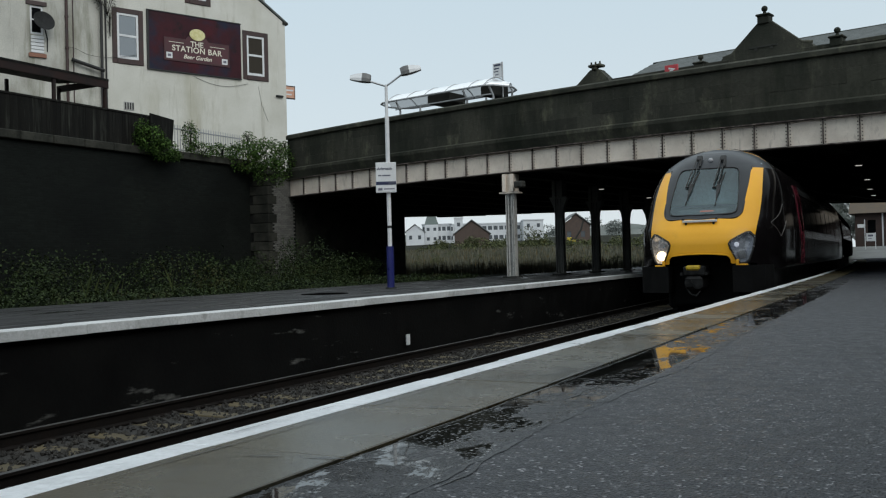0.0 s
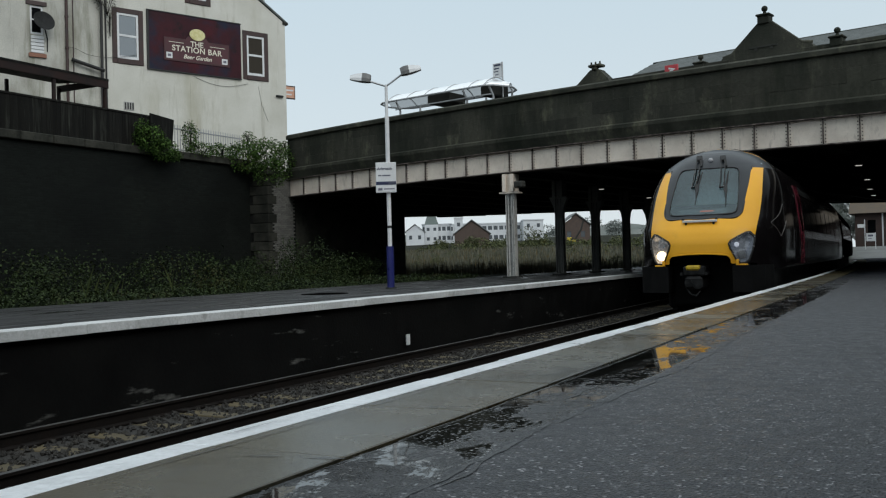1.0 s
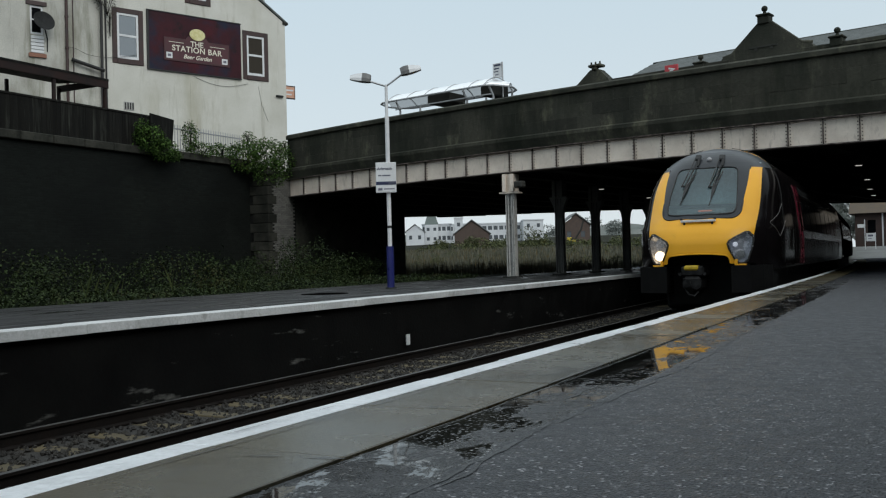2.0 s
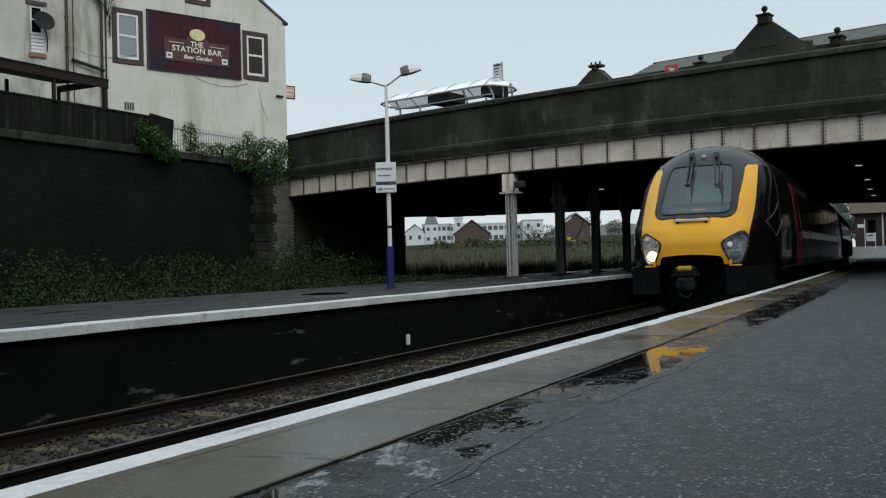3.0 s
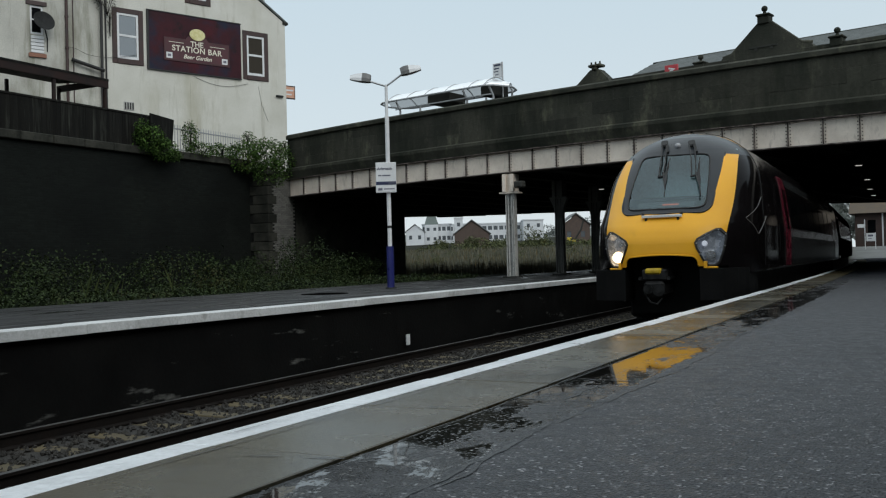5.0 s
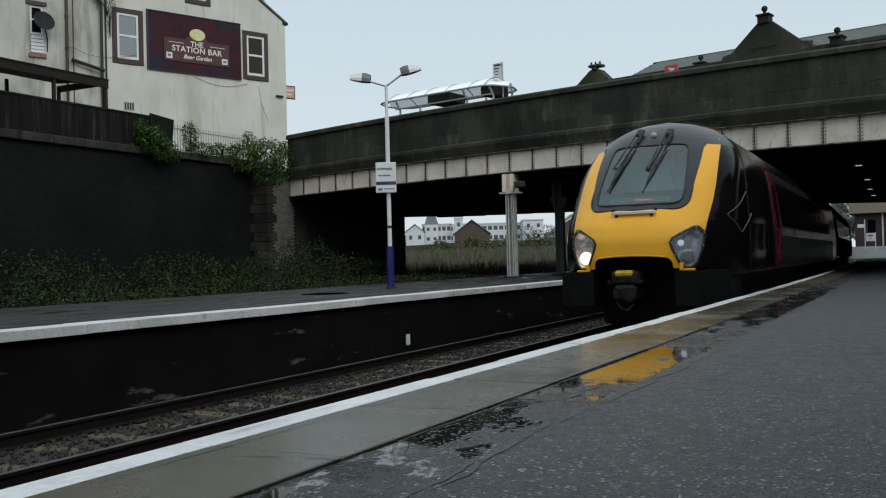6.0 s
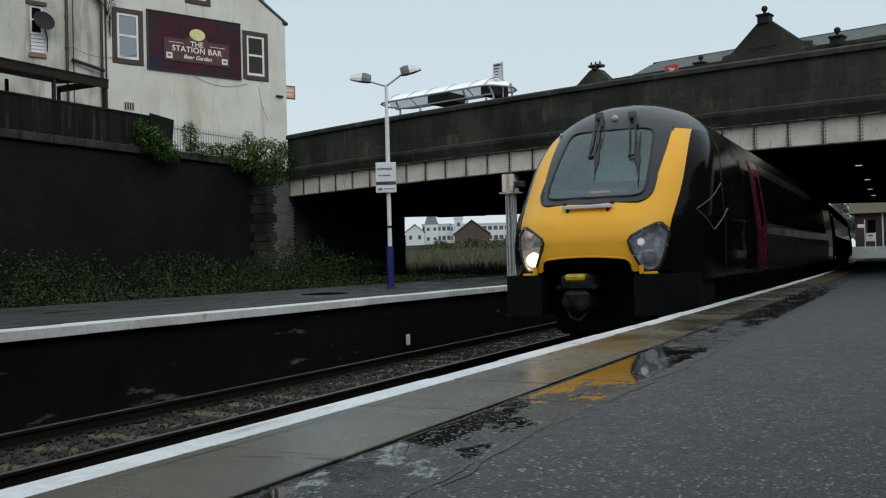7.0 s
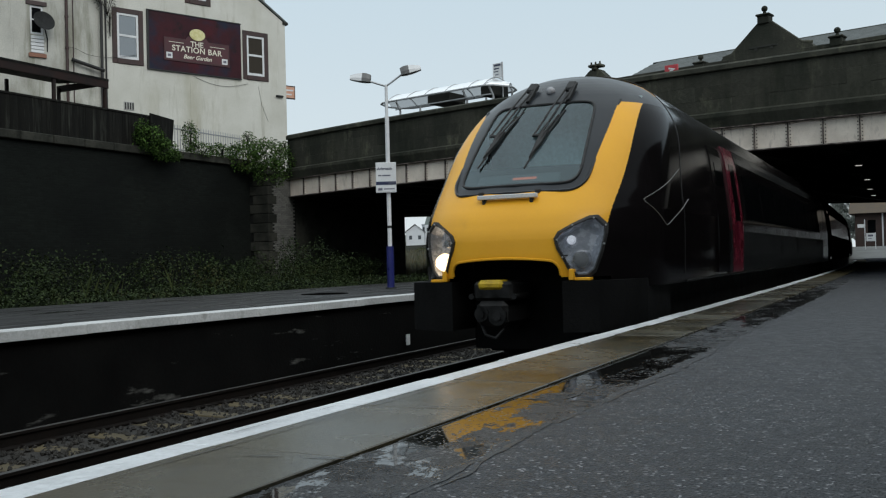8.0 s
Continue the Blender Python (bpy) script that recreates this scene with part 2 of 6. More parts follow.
LEAF = leaf_mat("bramble leaves", (0.002, 0.005, 0.002), (0.034, 0.050, 0.019), (0.050, 0.042, 0.014), (0.56, 0.8))
LEAF_BRIGHT = leaf_mat("buddleia leaves", (0.008, 0.022, 0.006), (0.085, 0.15, 0.035), (0.09, 0.1, 0.03))
REED = leaf_mat("dry reeds", (0.05, 0.054, 0.040), (0.13, 0.13, 0.10), (0.11, 0.078, 0.028), (0.50, 0.68))
LEAF_FAR = leaf_mat("far shrubs", (0.05, 0.06, 0.03), (0.10, 0.11, 0.05), (0.15, 0.12, 0.02))


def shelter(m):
    """Stone is drier under the bridge; the shade there is put into its gloss."""
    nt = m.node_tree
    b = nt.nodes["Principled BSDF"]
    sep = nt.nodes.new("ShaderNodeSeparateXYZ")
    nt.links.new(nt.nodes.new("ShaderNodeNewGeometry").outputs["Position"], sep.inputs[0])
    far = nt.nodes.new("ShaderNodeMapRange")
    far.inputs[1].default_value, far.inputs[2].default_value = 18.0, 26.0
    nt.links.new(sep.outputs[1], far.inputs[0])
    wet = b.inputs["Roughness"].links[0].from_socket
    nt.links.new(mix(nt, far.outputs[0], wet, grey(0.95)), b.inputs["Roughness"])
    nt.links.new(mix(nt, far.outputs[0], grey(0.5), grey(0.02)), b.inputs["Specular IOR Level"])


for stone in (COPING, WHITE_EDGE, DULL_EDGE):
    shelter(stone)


def brick_mat(name, dark, light, mortar):
    """Sooty brickwork for walls that face along x."""
    m = mat(name, dark, light, 0.8, 0.45, 9, 0.3, spec=0.15)
    nt = m.node_tree
    b = nt.nodes["Principled BSDF"]
    co = nt.nodes.new("ShaderNodeTexCoord").outputs["Object"]
    sp, cb, br = [nt.nodes.new("ShaderNode" + k) for k in ("SeparateXYZ", "CombineXYZ", "TexBrick")]
    nt.links.new(co, sp.inputs[0])
    nt.links.new(sp.outputs[1], cb.inputs[0])
    nt.links.new(sp.outputs[2], cb.inputs[1])
    nt.links.new(cb.outputs[0], br.inputs["Vector"])
    br.inputs["Scale"].default_value, br.inputs["Brick Width"].default_value, br.inputs["Row Height"].default_value, br.inputs["Mortar Size"].default_value = 1.0, 0.23, 0.078, 0.007
    br.inputs["Color1"].default_value, br.inputs["Color2"].default_value, br.inputs["Mortar"].default_value = (1, 1, 1, 1), (0.55, 0.55, 0.55, 1), (*mortar, 1)
    col = b.inputs["Base Color"].links[0].from_socket
    nt.links.new(mix(nt, 1.0, col, br.outputs["Color"], "MULTIPLY"), b.inputs["Base Color"])
    bp = nt.nodes.new("ShaderNodeBump")
    bp.inputs["Strength"].default_value, bp.inputs["Distance"].default_value, bp.invert = 0.6, 0.01, True
    nt.links.new(br.outputs["Fac"], bp.inputs["Height"])
    nt.links.new(bp.outputs[0], b.inputs["Normal"])
    return m


DARKBRICK = brick_mat("sooty brickwork", (0.0028, 0.0042, 0.0033), (0.0102, 0.0130, 0.0106), (0.6, 0.6, 0.6))


# ---- building helpers ----
def part(name, bm, material, parent=None, label="", smooth=False):
    me = bpy.data.meshes.new(name)
    bm.to_mesh(me)
    bm.free()
    for m in material if isinstance(material, (list, tuple)) else [material]:
        me.materials.append(m)
    if smooth:
        for p in me.polygons:
            p.use_smooth = True
    ob = new(name, me)
    if parent:
        ob.parent = parent
    if label:
        ob["label"] = label
    return ob


def thing(name, m, label, category, group="", kind=""):
    ob = new(name)
    ob.empty_display_size = 0.3
    ob.matrix_basis = m
    return tagged(ob, label, category, group, kind)


def box(bm, a, b, bevel=0.0, m=None, mi=0):
    """A box between two corners, with bevelled edges if asked."""
    r = bmesh.ops.create_cube(bm, size=1.0)
    v = r["verts"]
    size, mid = [max(abs(q - p), 1e-4) for p, q in zip(a, b)], [(p + q) / 2 for p, q in zip(a, b)]
    bmesh.ops.transform(bm, matrix=Matrix.Translation(mid) @ Matrix.Diagonal((*size, 1)), verts=v)
    if bevel:
        e = list({e for w in v for e in w.link_edges})
        r = bmesh.ops.bevel(bm, geom=e, offset=bevel, segments=1, affect="EDGES", profile=0.5)
        v = list({w for f in r["faces"] for w in f.verts} | {w for w in v if w.is_valid})
    if m is not None:
        bmesh.ops.transform(bm, matrix=m, verts=v)
    if mi:
        for f in {f for w in v for f in w.link_faces}:
            f.material_index = mi
    return bm


def boxes(*items, bevel=0.0):
    bm = bmesh.new()
    for a, b in items:
        box(bm, a, b, bevel)
    return bm


def tube(bm, a, b, r, r2=None, seg=10):
    a, b = Vector(a), Vector(b)
    d = b - a
    m = Matrix.Translation((a + b) / 2) @ d.to_track_quat("Z", "Y").to_matrix().to_4x4()
    bmesh.ops.create_cone(bm, cap_ends=True, segments=seg, radius1=r, radius2=r if r2 is None else r2, depth=d.length, matrix=m)
    return bm


def chain(bm, pts, r, seg=8):
    for a, b in zip(pts, pts[1:]):
        tube(bm, a, b, r, seg=seg)
    return bm


def prism(bm, outline, y0, y1, axis="y", mi=0):
    """An outline of (u, v) pairs made solid between two planes: u, v are x, z (axis y), x, y (axis z) or y, z (axis x)."""
    def at(u, v, w):
        return {"y": (u, w, v), "z": (u, v, w), "x": (w, u, v)}[axis]
    lo = [bm.verts.new(at(u, v, y0)) for u, v in outline]
    hi = [bm.verts.new(at(u, v, y1)) for u, v in outline]
    n = len(outline)
    fs = [bm.faces.new(lo), bm.faces.new(hi[::-1])]
    fs += [bm.faces.new((lo[i], hi[i], hi[(i + 1) % n], lo[(i + 1) % n])) for i in range(n)]
    for f in fs:
        f.material_index = mi
    bmesh.ops.recalc_face_normals(bm, faces=fs)
    return bm


def sweep(bm, outline, ys, mi=0, x0=0.0):
    """A cross-section of (x, z) pairs carried along the bending line through the given y."""
    rows = [[bm.verts.new((x0 + x + bend(y), y, z)) for x, z in outline] for y in ys]
    n, fs = len(outline), []
    for a, b in zip(rows, rows[1:]):
        fs += [bm.faces.new((a[i], b[i], b[(i + 1) % n], a[(i + 1) % n])) for i in range(n)]
    fs += [bm.faces.new(rows[0]), bm.faces.new(rows[-1][::-1])]
    for f in fs:
        f.material_index = mi
    bmesh.ops.recalc_face_normals(bm, faces=fs)
    return bm


def steps(a, b, d):
    n = max(1, round((b - a) / d))
    return [a + (b - a) * i / n for i in range(n + 1)]


def writing(name, text, size, m, material, parent, depth=0.004, spread=1.0, lean=0.0):
    """Raised letters in Blender's own font, as a mesh."""
    cu = bpy.data.curves.new(name, "FONT")
    cu.offset = 0.012 * size
    cu.shear = lean
    cu.body, cu.size, cu.extrude, cu.align_x, cu.align_y, cu.space_character = text, size, depth, "CENTER", "CENTER", spread
    tmp = bpy.data.objects.new(name, cu)
    scene.collection.objects.link(tmp)
    me = bpy.data.meshes.new_from_object(tmp.evaluated_get(bpy.context.evaluated_depsgraph_get()))
    bpy.data.objects.remove(tmp)
    me.materials.clear()
    me.materials.append(material)
    ob = new(name, me)
    ob.parent, ob.matrix_basis = parent, m
    return ob


def leaves(bm, rnd, centre, radii, n, size, droop=0.3, mi=0):
    """A clump of small folded leaves inside an uneven ellipsoid."""
    c = Vector(centre)
    for _ in range(n):
        d = Vector((rnd.gauss(0, 1), rnd.gauss(0, 1), rnd.gauss(0, 1))).normalized() * rnd.uniform(0.35, 1.0) ** 0.6
        p = c + Vector((d.x * radii[0], d.y * radii[1], d.z * radii[2]))
        s = size * rnd.uniform(0.5, 1.3)
        m = Matrix.Translation(p) @ Euler((rnd.uniform(-0.9, 0.9), rnd.uniform(-0.9, 0.9) + droop, rnd.uniform(0, 6.28))).to_matrix().to_4x4()
        v = [bm.verts.new(m @ Vector(q)) for q in ((0, 0, 0), (0.5 * s, 0.28 * s, 0.06 * s), (1.05 * s, 0, -0.08 * s), (0.5 * s, -0.28 * s, 0.06 * s))]
        bm.faces.new(v).material_index = mi
    return bm


def blades(bm, rnd, x, y, z, h, n, spread, lean=0.25, w=0.02, mi=0):
    for _ in range(n):
        a, l = rnd.uniform(0, 6.28), rnd.uniform(0, lean)
        px, py = x + rnd.gauss(0, spread), y + rnd.gauss(0, spread)
        hh = h * rnd.uniform(0.55, 1.15)
        dx, dy = math.cos(a), math.sin(a)
        q = [(px - dy * w, py + dx * w, z), (px + dy * w, py - dx * w, z), (px + dx * l * hh * 0.4 + dy * w * 0.8, py + dy * l * hh * 0.4 - dx * w * 0.8, z + hh * 0.6), (px + dx * l * hh, py + dy * l * hh, z + hh)]
        bm.faces.new([bm.verts.new(p) for p in q]).material_index = mi
    return bm


# ---- ground, track and platforms ----
def ease(v, a, b):
    v = min(max((v - a) / (b - a), 0.0), 1.0)
    return v * v * (3 - 2 * v)


def lie(x, y):
    """The height of the ground."""
    u = x - bend(min(y, 200.0))
    if x < -24.35 and y < 32.5:
        return 4.35
    field = 1.7 * ease(y, 50, 112) * ease(-u, 13.0, 30.0) + 0.03 * max(y - 112, 0) * ease(-u, 13, 30) * (y < 400)
    if -9.0 < u < -1.0 and y < 300:
        return -1.13
    return -0.16 + field


def build_ground():
    bm = bmesh.new()
    xs = [-4000, -1500, -500, -200, -120, -90, -70, -60, -50, -44, -38, -34, -30, -27, -24.6, -24.2, -22, -20, -18, -16, -14.2, -13, -11.6, -9.01, -8.9, -7, -5, -3, -1.1, -0.9, 3, 10, 40, 200, 1000, 4000]
    ys = [-4000, -1000, -200, -40, -10, 0, 5, 10, 15, 20, 25, 30, 32.4, 32.6, 40, 45, 50, 55, 60, 66, 72, 78, 84, 90, 96, 102, 108, 114, 120, 140, 170, 200, 299, 301, 399, 401, 1000, 4000]
    rows = []
    for y in ys:
        b = bend(min(max(y, 5), 200))
        rows.append([bm.verts.new((x + (b if -14 < x < 3 else 0), y, lie(x + (b if -14 < x < 3 else 0), y))) for x in xs])
    for a, b in zip(rows, rows[1:]):
        for i in range(len(xs) - 1):
            bm.faces.new((a[i], a[i + 1], b[i + 1], b[i]))
    tagged(part("ground", bm, GROUND), "rough wet ground with weeds beside the railway", "ground", kind="structure")


build_ground()

YS = steps(-12, 110, 3.0)
YS_FINE = steps(-4, 40, 0.5)


def build_ballast():
    bm = bmesh.new()
    sweep(bm, [(EDGE - 0.05, -1.3), (EDGE - 0.05, -1.09), (TRACK2 - 1.1, -1.08), (EDGE2 + 0.02, -1.13), (EDGE2 + 0.02, -1.3)], YS)
    rnd = random.Random(4)
    for i in range(15000):
        y = 1.5 + 28 * rnd.random() ** 1.3
        x = rnd.uniform(TRACK - 1.9, EDGE2 + 0.1) + bend(y)
        r = rnd.uniform(0.02, 0.045)
        m = Matrix.Translation((x, y, -1.09 + rnd.uniform(-0.01, 0.03))) @ Euler((rnd.random() * 6, rnd.random() * 6, rnd.random() * 6)).to_matrix().to_4x4()
        v = [bm.verts.new(m @ Vector((a * r * rnd.uniform(0.7, 1.3), b * r * rnd.uniform(0.6, 1.2), c * r))) for a, b, c in ((1, 0, 0), (-1, 0, 0), (0, 1, 0), (0, -1, 0), (0, 0, 0.8), (0, 0, -0.8))]
        for f in ((0, 2, 4), (2, 1, 4), (1, 3, 4), (3, 0, 4), (2, 0, 5), (1, 2, 5), (3, 1, 5), (0, 3, 5)):
            bm.faces.new([v[k] for k in f])
    tagged(part("ballast", bm, BALLAST), "dirty grey-brown stone ballast between the platforms", "ballast", kind="stuff")


build_ballast()


def build_rails():
    prof = [(-0.07, -1.07), (0.07, -1.07), (0.07, -1.055), (0.012, -1.04), (0.012, -0.955), (0.035, -0.945), (0.035, -0.917), (0.028, -0.915), (-0.028, -0.915), (-0.035, -0.917), (-0.035, -0.945), (-0.012, -0.955), (-0.012, -1.04), (-0.07, -1.055)]
    for c in (TRACK, TRACK2):
        for s in (-0.7525, 0.7525):
            bm = sweep(bmesh.new(), prof, YS, x0=c + s)
            for f in bm.faces:
                if f.normal.z > 0.9 and f.calc_center_median().z > -0.92:
                    f.material_index = 1
            tagged(part("rail", bm, [RAILSIDE, RAILTOP]), "worn steel running rail with rusty sides", "rail", "rails", "structure")
    sl = boxes(((-1.3, -0.125, -1.20), (1.3, 0.125, -1.072)), bevel=0.012)
    chair = boxes(((-0.14, -0.09, -1.072), (0.14, 0.09, -1.04)), bevel=0.01)
    first = thing("sleeper", pose(TRACK, -3, 0), "old mossy timber sleeper with rail chairs", "sleeper", "sleepers")
    part("timber", sl, SLEEPER, first)
    for s in (-0.7525, 0.7525):
        ob = part("chair", chair.copy(), RAILSIDE, first, "rusty iron rail chair")
        ob.location.x = s
    for c in (TRACK, TRACK2):
        y = -2.3
        while y < 45:
            copy_thing(first, pose(c + bend(y), y, random.uniform(-0.012, 0.012), 0, 0, random.uniform(-1, 1)))
            y += 0.7


build_rails()


def wet_asphalt():
    """Tarmac under rain: shiny chippings, a sunken trench of older patching beside the coping that holds water, dry and
    shade-dulled under the bridge.
    """
    m = bpy.data.materials.new("wet platform tarmac")
    m.use_nodes = True
    nt = m.node_tree
    b = nt.nodes["Principled BSDF"]
    co = nt.nodes.new("ShaderNodeTexCoord").outputs["Object"]

    def calc(op, *vals):
        n = nt.nodes.new("ShaderNodeMath")
        n.operation = op
        for s, q in zip(n.inputs, vals):
            if isinstance(q, (int, float)):
                s.default_value = q
            else:
                nt.links.new(q, s)
        return n.outputs[0]

    def fade(v, lo, hi):
        return ramp(nt, v, [(lo, grey(0)), (hi, grey(1))])
    sep = nt.nodes.new("ShaderNodeSeparateXYZ")
    nt.links.new(co, sep.inputs[0])
    along = sep.outputs[1]
    past = calc("MAXIMUM", calc("SUBTRACT", along, 5.0), 0.0)
    across = calc("ADD", sep.outputs[0], calc("MULTIPLY", calc("MULTIPLY", past, past), BEND))
    v = nt.nodes.new("ShaderNodeTexVoronoi")
    v.inputs["Scale"].default_value = 105
    nt.links.new(co, v.inputs["Vector"])
    one = nt.nodes.new("ShaderNodeSeparateColor")
    nt.links.new(v.outputs["Color"], one.inputs[0])
    chips = ramp(nt, one.outputs[0], [(0.0, (0.010, 0.012, 0.016)), (0.75, (0.030, 0.034, 0.043)), (0.90, (0.055, 0.057, 0.065)), (0.955, (0.13, 0.13, 0.14)), (1.0, (0.5, 0.5, 0.51))])
    big = noise_out(nt, co, 0.6, 6)
    mid = noise_out(nt, co, 9.0, 4)
    blotch = noise_out(nt, co, 2.4, 7, 0.7)
    col = mix(nt, fade(big, 0.3, 0.7), chips, mix(nt, 1.0, chips, (0.62, 0.62, 0.64), "MULTIPLY"))
    col = mix(nt, 0.5, col, ramp(nt, mid, [(0.3, grey(0.5)), (0.65, grey(1.0))]), "MULTIPLY")
    col = mix(nt, 0.45, col, ramp(nt, blotch, [(0.38, grey(0.32)), (0.58, grey(1.0))]), "MULTIPLY")
    # the trench: its inner side wanders
    wander = calc("MULTIPLY", calc("SUBTRACT", noise_out(nt, co, 5.0, 7, 0.65), 0.5), 0.20)
    trench = ramp(nt, calc("ADD", calc("ADD", across, wander), 2.0), [(0.715, grey(1)), (0.745, grey(0))])
    # how far the water stands in it, along the platform
    level = ramp(nt, calc("MULTIPLY", along, 0.04), [(0.0, grey(0.36)), (0.082, grey(0.40)), (0.098, grey(0.45)), (0.112, grey(0.54)), (0.135, grey(0.43)), (0.17, grey(0.47)), (0.190, grey(0.62)), (0.240, grey(0.64)), (0.255, grey(0.41)), (0.33, grey(0.44)), (0.38, grey(0.62)), (0.56, grey(0.60)), (0.72, grey(0.45)), (0.9, grey(0.1))])
    gutter = ramp(nt, calc("ADD", across, 2.0), [(0.44, grey(0.15)), (0.54, grey(0.0))])
    gutter = calc("MULTIPLY", gutter, ramp(nt, calc("MULTIPLY", along, 0.1), [(0.24, grey(0)), (0.30, grey(1)), (0.60, grey(1)), (0.64, grey(0.0))]))
    stand = calc("ADD", calc("ADD", noise_out(nt, co, 4.2, 9, 0.66, (1.3, 0.75, 1.0)), level), gutter)
    stone = fade(one.outputs[0], 0.86, 0.90)
    pool = calc("MULTIPLY", calc("MULTIPLY", fade(stand, 0.975, 1.04), trench), calc("SUBTRACT", 1.0, calc("MULTIPLY", stone, fade(calc("SUBTRACT", 1.18, stand), 0.0, 0.1))))
    col = mix(nt, trench, col, mix(nt, 1.0, col, (0.80, 0.80, 0.76), "MULTIPLY"))
    col = mix(nt, pool, col, (0.010, 0.010, 0.009))
    nt.links.new(col, b.inputs["Base Color"])
    # towards the bridge, dryness and painted-in shade both take the gloss away
    dulled = fade(calc("MULTIPLY", along, 0.02), 0.40, 0.54)
    rough = mix(nt, trench, ramp(nt, mid, [(0.3, grey(0.34)), (0.7, grey(0.58))]), ramp(nt, blotch, [(0.35, grey(0.16)), (0.62, grey(0.40))]))
    rough = mix(nt, dulled, mix(nt, pool, rough, grey(0.03)), grey(0.95))
    nt.links.new(rough, b.inputs["Roughness"])
    nt.links.new(mix(nt, dulled, grey(0.5), grey(0.02)), b.inputs["Specular IOR Level"])
    bp = nt.nodes.new("ShaderNodeBump")
    bp.inputs["Distance"].default_value = 0.009
    nt.links.new(mix(nt, pool, grey(1.0), grey(0.0)), bp.inputs["Strength"])
    nt.links.new(v.outputs["Distance"], bp.inputs["Height"])
    b2 = nt.nodes.new("ShaderNodeBump")
    b2.inputs["Distance"].default_value, b2.inputs["Strength"].default_value = 0.012, 0.5
    nt.links.new(mix(nt, pool, mid, grey(0.5)), b2.inputs["Height"])
    nt.links.new(bp.outputs[0], b2.inputs["Normal"])
    nt.links.new(b2.outputs[0], b.inputs["Normal"])
    return m


TARMAC = wet_asphalt()
TAR = mat("black tar", (0.004, 0.004, 0.004), (0.012, 0.012, 0.012), 0.4, 6, 60, 0.2)


def build_platforms():
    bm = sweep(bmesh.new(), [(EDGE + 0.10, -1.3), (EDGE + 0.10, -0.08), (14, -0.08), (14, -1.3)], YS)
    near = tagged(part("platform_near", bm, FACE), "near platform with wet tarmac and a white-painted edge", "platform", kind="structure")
    # the tarmac, level in the trench beside the coping
    def lay(x, y):
        return -0.009 + ease(x, -1.27, -1.1) * (0.009 + 0.004 * noise.noise((x * 0.8, y * 0.8, 0))) + 0.012 * ease(x, 0, 14)
    bm = bmesh.new()
    rows = []
    for y in steps(-10, 30, 0.25) + steps(31, 110, 2):
        rows.append([bm.verts.new((x + bend(y), y, lay(x, y))) for x in (EDGE + 0.68, -1.6, -1.5, -1.4, -1.3, -1.25, -1.2, -1.1, -0.8, -0.5, 0, 0.6, 1.5, 3, 6, 14)])
    for a, b in zip(rows, rows[1:]):
        for i in range(len(a) - 1):
            bm.faces.new((a[i], a[i + 1], b[i + 1], b[i]))
    part("tarmac", bm, TARMAC, near, "wet dark tarmac with shallow puddles", smooth=True)
    # tarred cracks round and across the trench
    rnd = random.Random(8)

    def crack(y0, x0, y1, x1, w, sway=0.03, rise=0.0):
        bm = bmesh.new()
        n = max(int(math.hypot(y1 - y0, x1 - x0) / 0.03), 4)
        prev, seed = None, rnd.uniform(0, 50)
        for i in range(n + 1):
            k = i / n
            y, x = y0 + (y1 - y0) * k, x0 + (x1 - x0) * k
            off = sway * noise.fractal((y * 2.2 + seed, x * 2.2, seed), 0.8, 2.2, 5)
            wide = w * max(0.1, 0.55 + 0.9 * noise.noise((y * 6, seed, x * 6))) * min(1.0, 6 * k + 0.1, 6 * (1 - k) + 0.1)
            dx, dy = (1, 0) if abs(y1 - y0) > abs(x1 - x0) else (0, 1)
            p = Vector((x + dx * off + bend(y), y + dy * off, 0))
            row = [bm.verts.new((p.x + s * dx * wide, p.y + s * dy * wide, lay(p.x - bend(p.y) + s * dx * wide, p.y) + 0.0025 + rise)) for s in (-0.5, 0.5)]
            if prev:
                bm.faces.new((prev[0], prev[1], row[1], row[0]))
            prev = row
        part("crack", bm, TAR, near, "black tar-filled crack")
    crack(1.7, -1.24, 3.3, -1.24, 0.030, 0.05)
    crack(2.2, -1.205, 2.85, -1.215, 0.016, 0.04)
    # cracks in the coping and along its white edge
    for y0, x0, y1, x1, w in ((2.34, -1.98, 2.37, -1.83, 0.016), (2.38, -1.76, 2.41, -1.61, 0.009), (3.38, -1.90, 3.46, -1.70, 0.012), (3.45, -1.63, 3.46, -1.66, 0.010), (4.42, -1.95, 4.46, -1.84, 0.012), (2.58, -2.255, 3.35, -2.25, 0.006), (1.9, -2.12, 4.6, -2.10, 0.007)):
        crack(y0, x0, y1, x1, w, 0.012, 0.0125)
    crack(3.2, -1.25, 5.1, -1.16, 0.020, 0.05)
    crack(5.0, -1.19, 6.4, -1.22, 0.016, 0.05)
    crack(3.80, -1.62, 3.84, -1.12, 0.030, 0.05)
    crack(4.52, -1.60, 4.50, -1.20, 0.028, 0.05)
    crack(2.42, -1.60, 2.55, -1.36, 0.016, 0.04)
    crack(3.85, -1.42, 4.5, -1.40, 0.014, 0.04)
    crack(6.9, -1.6, 6.8, -1.2, 0.03, 0.06)
    crack(1.7, -1.632, 12.0, -1.632, 0.008, 0.012)
    crack(6.2, -1.235, 12.5, -1.25, 0.022, 0.06)
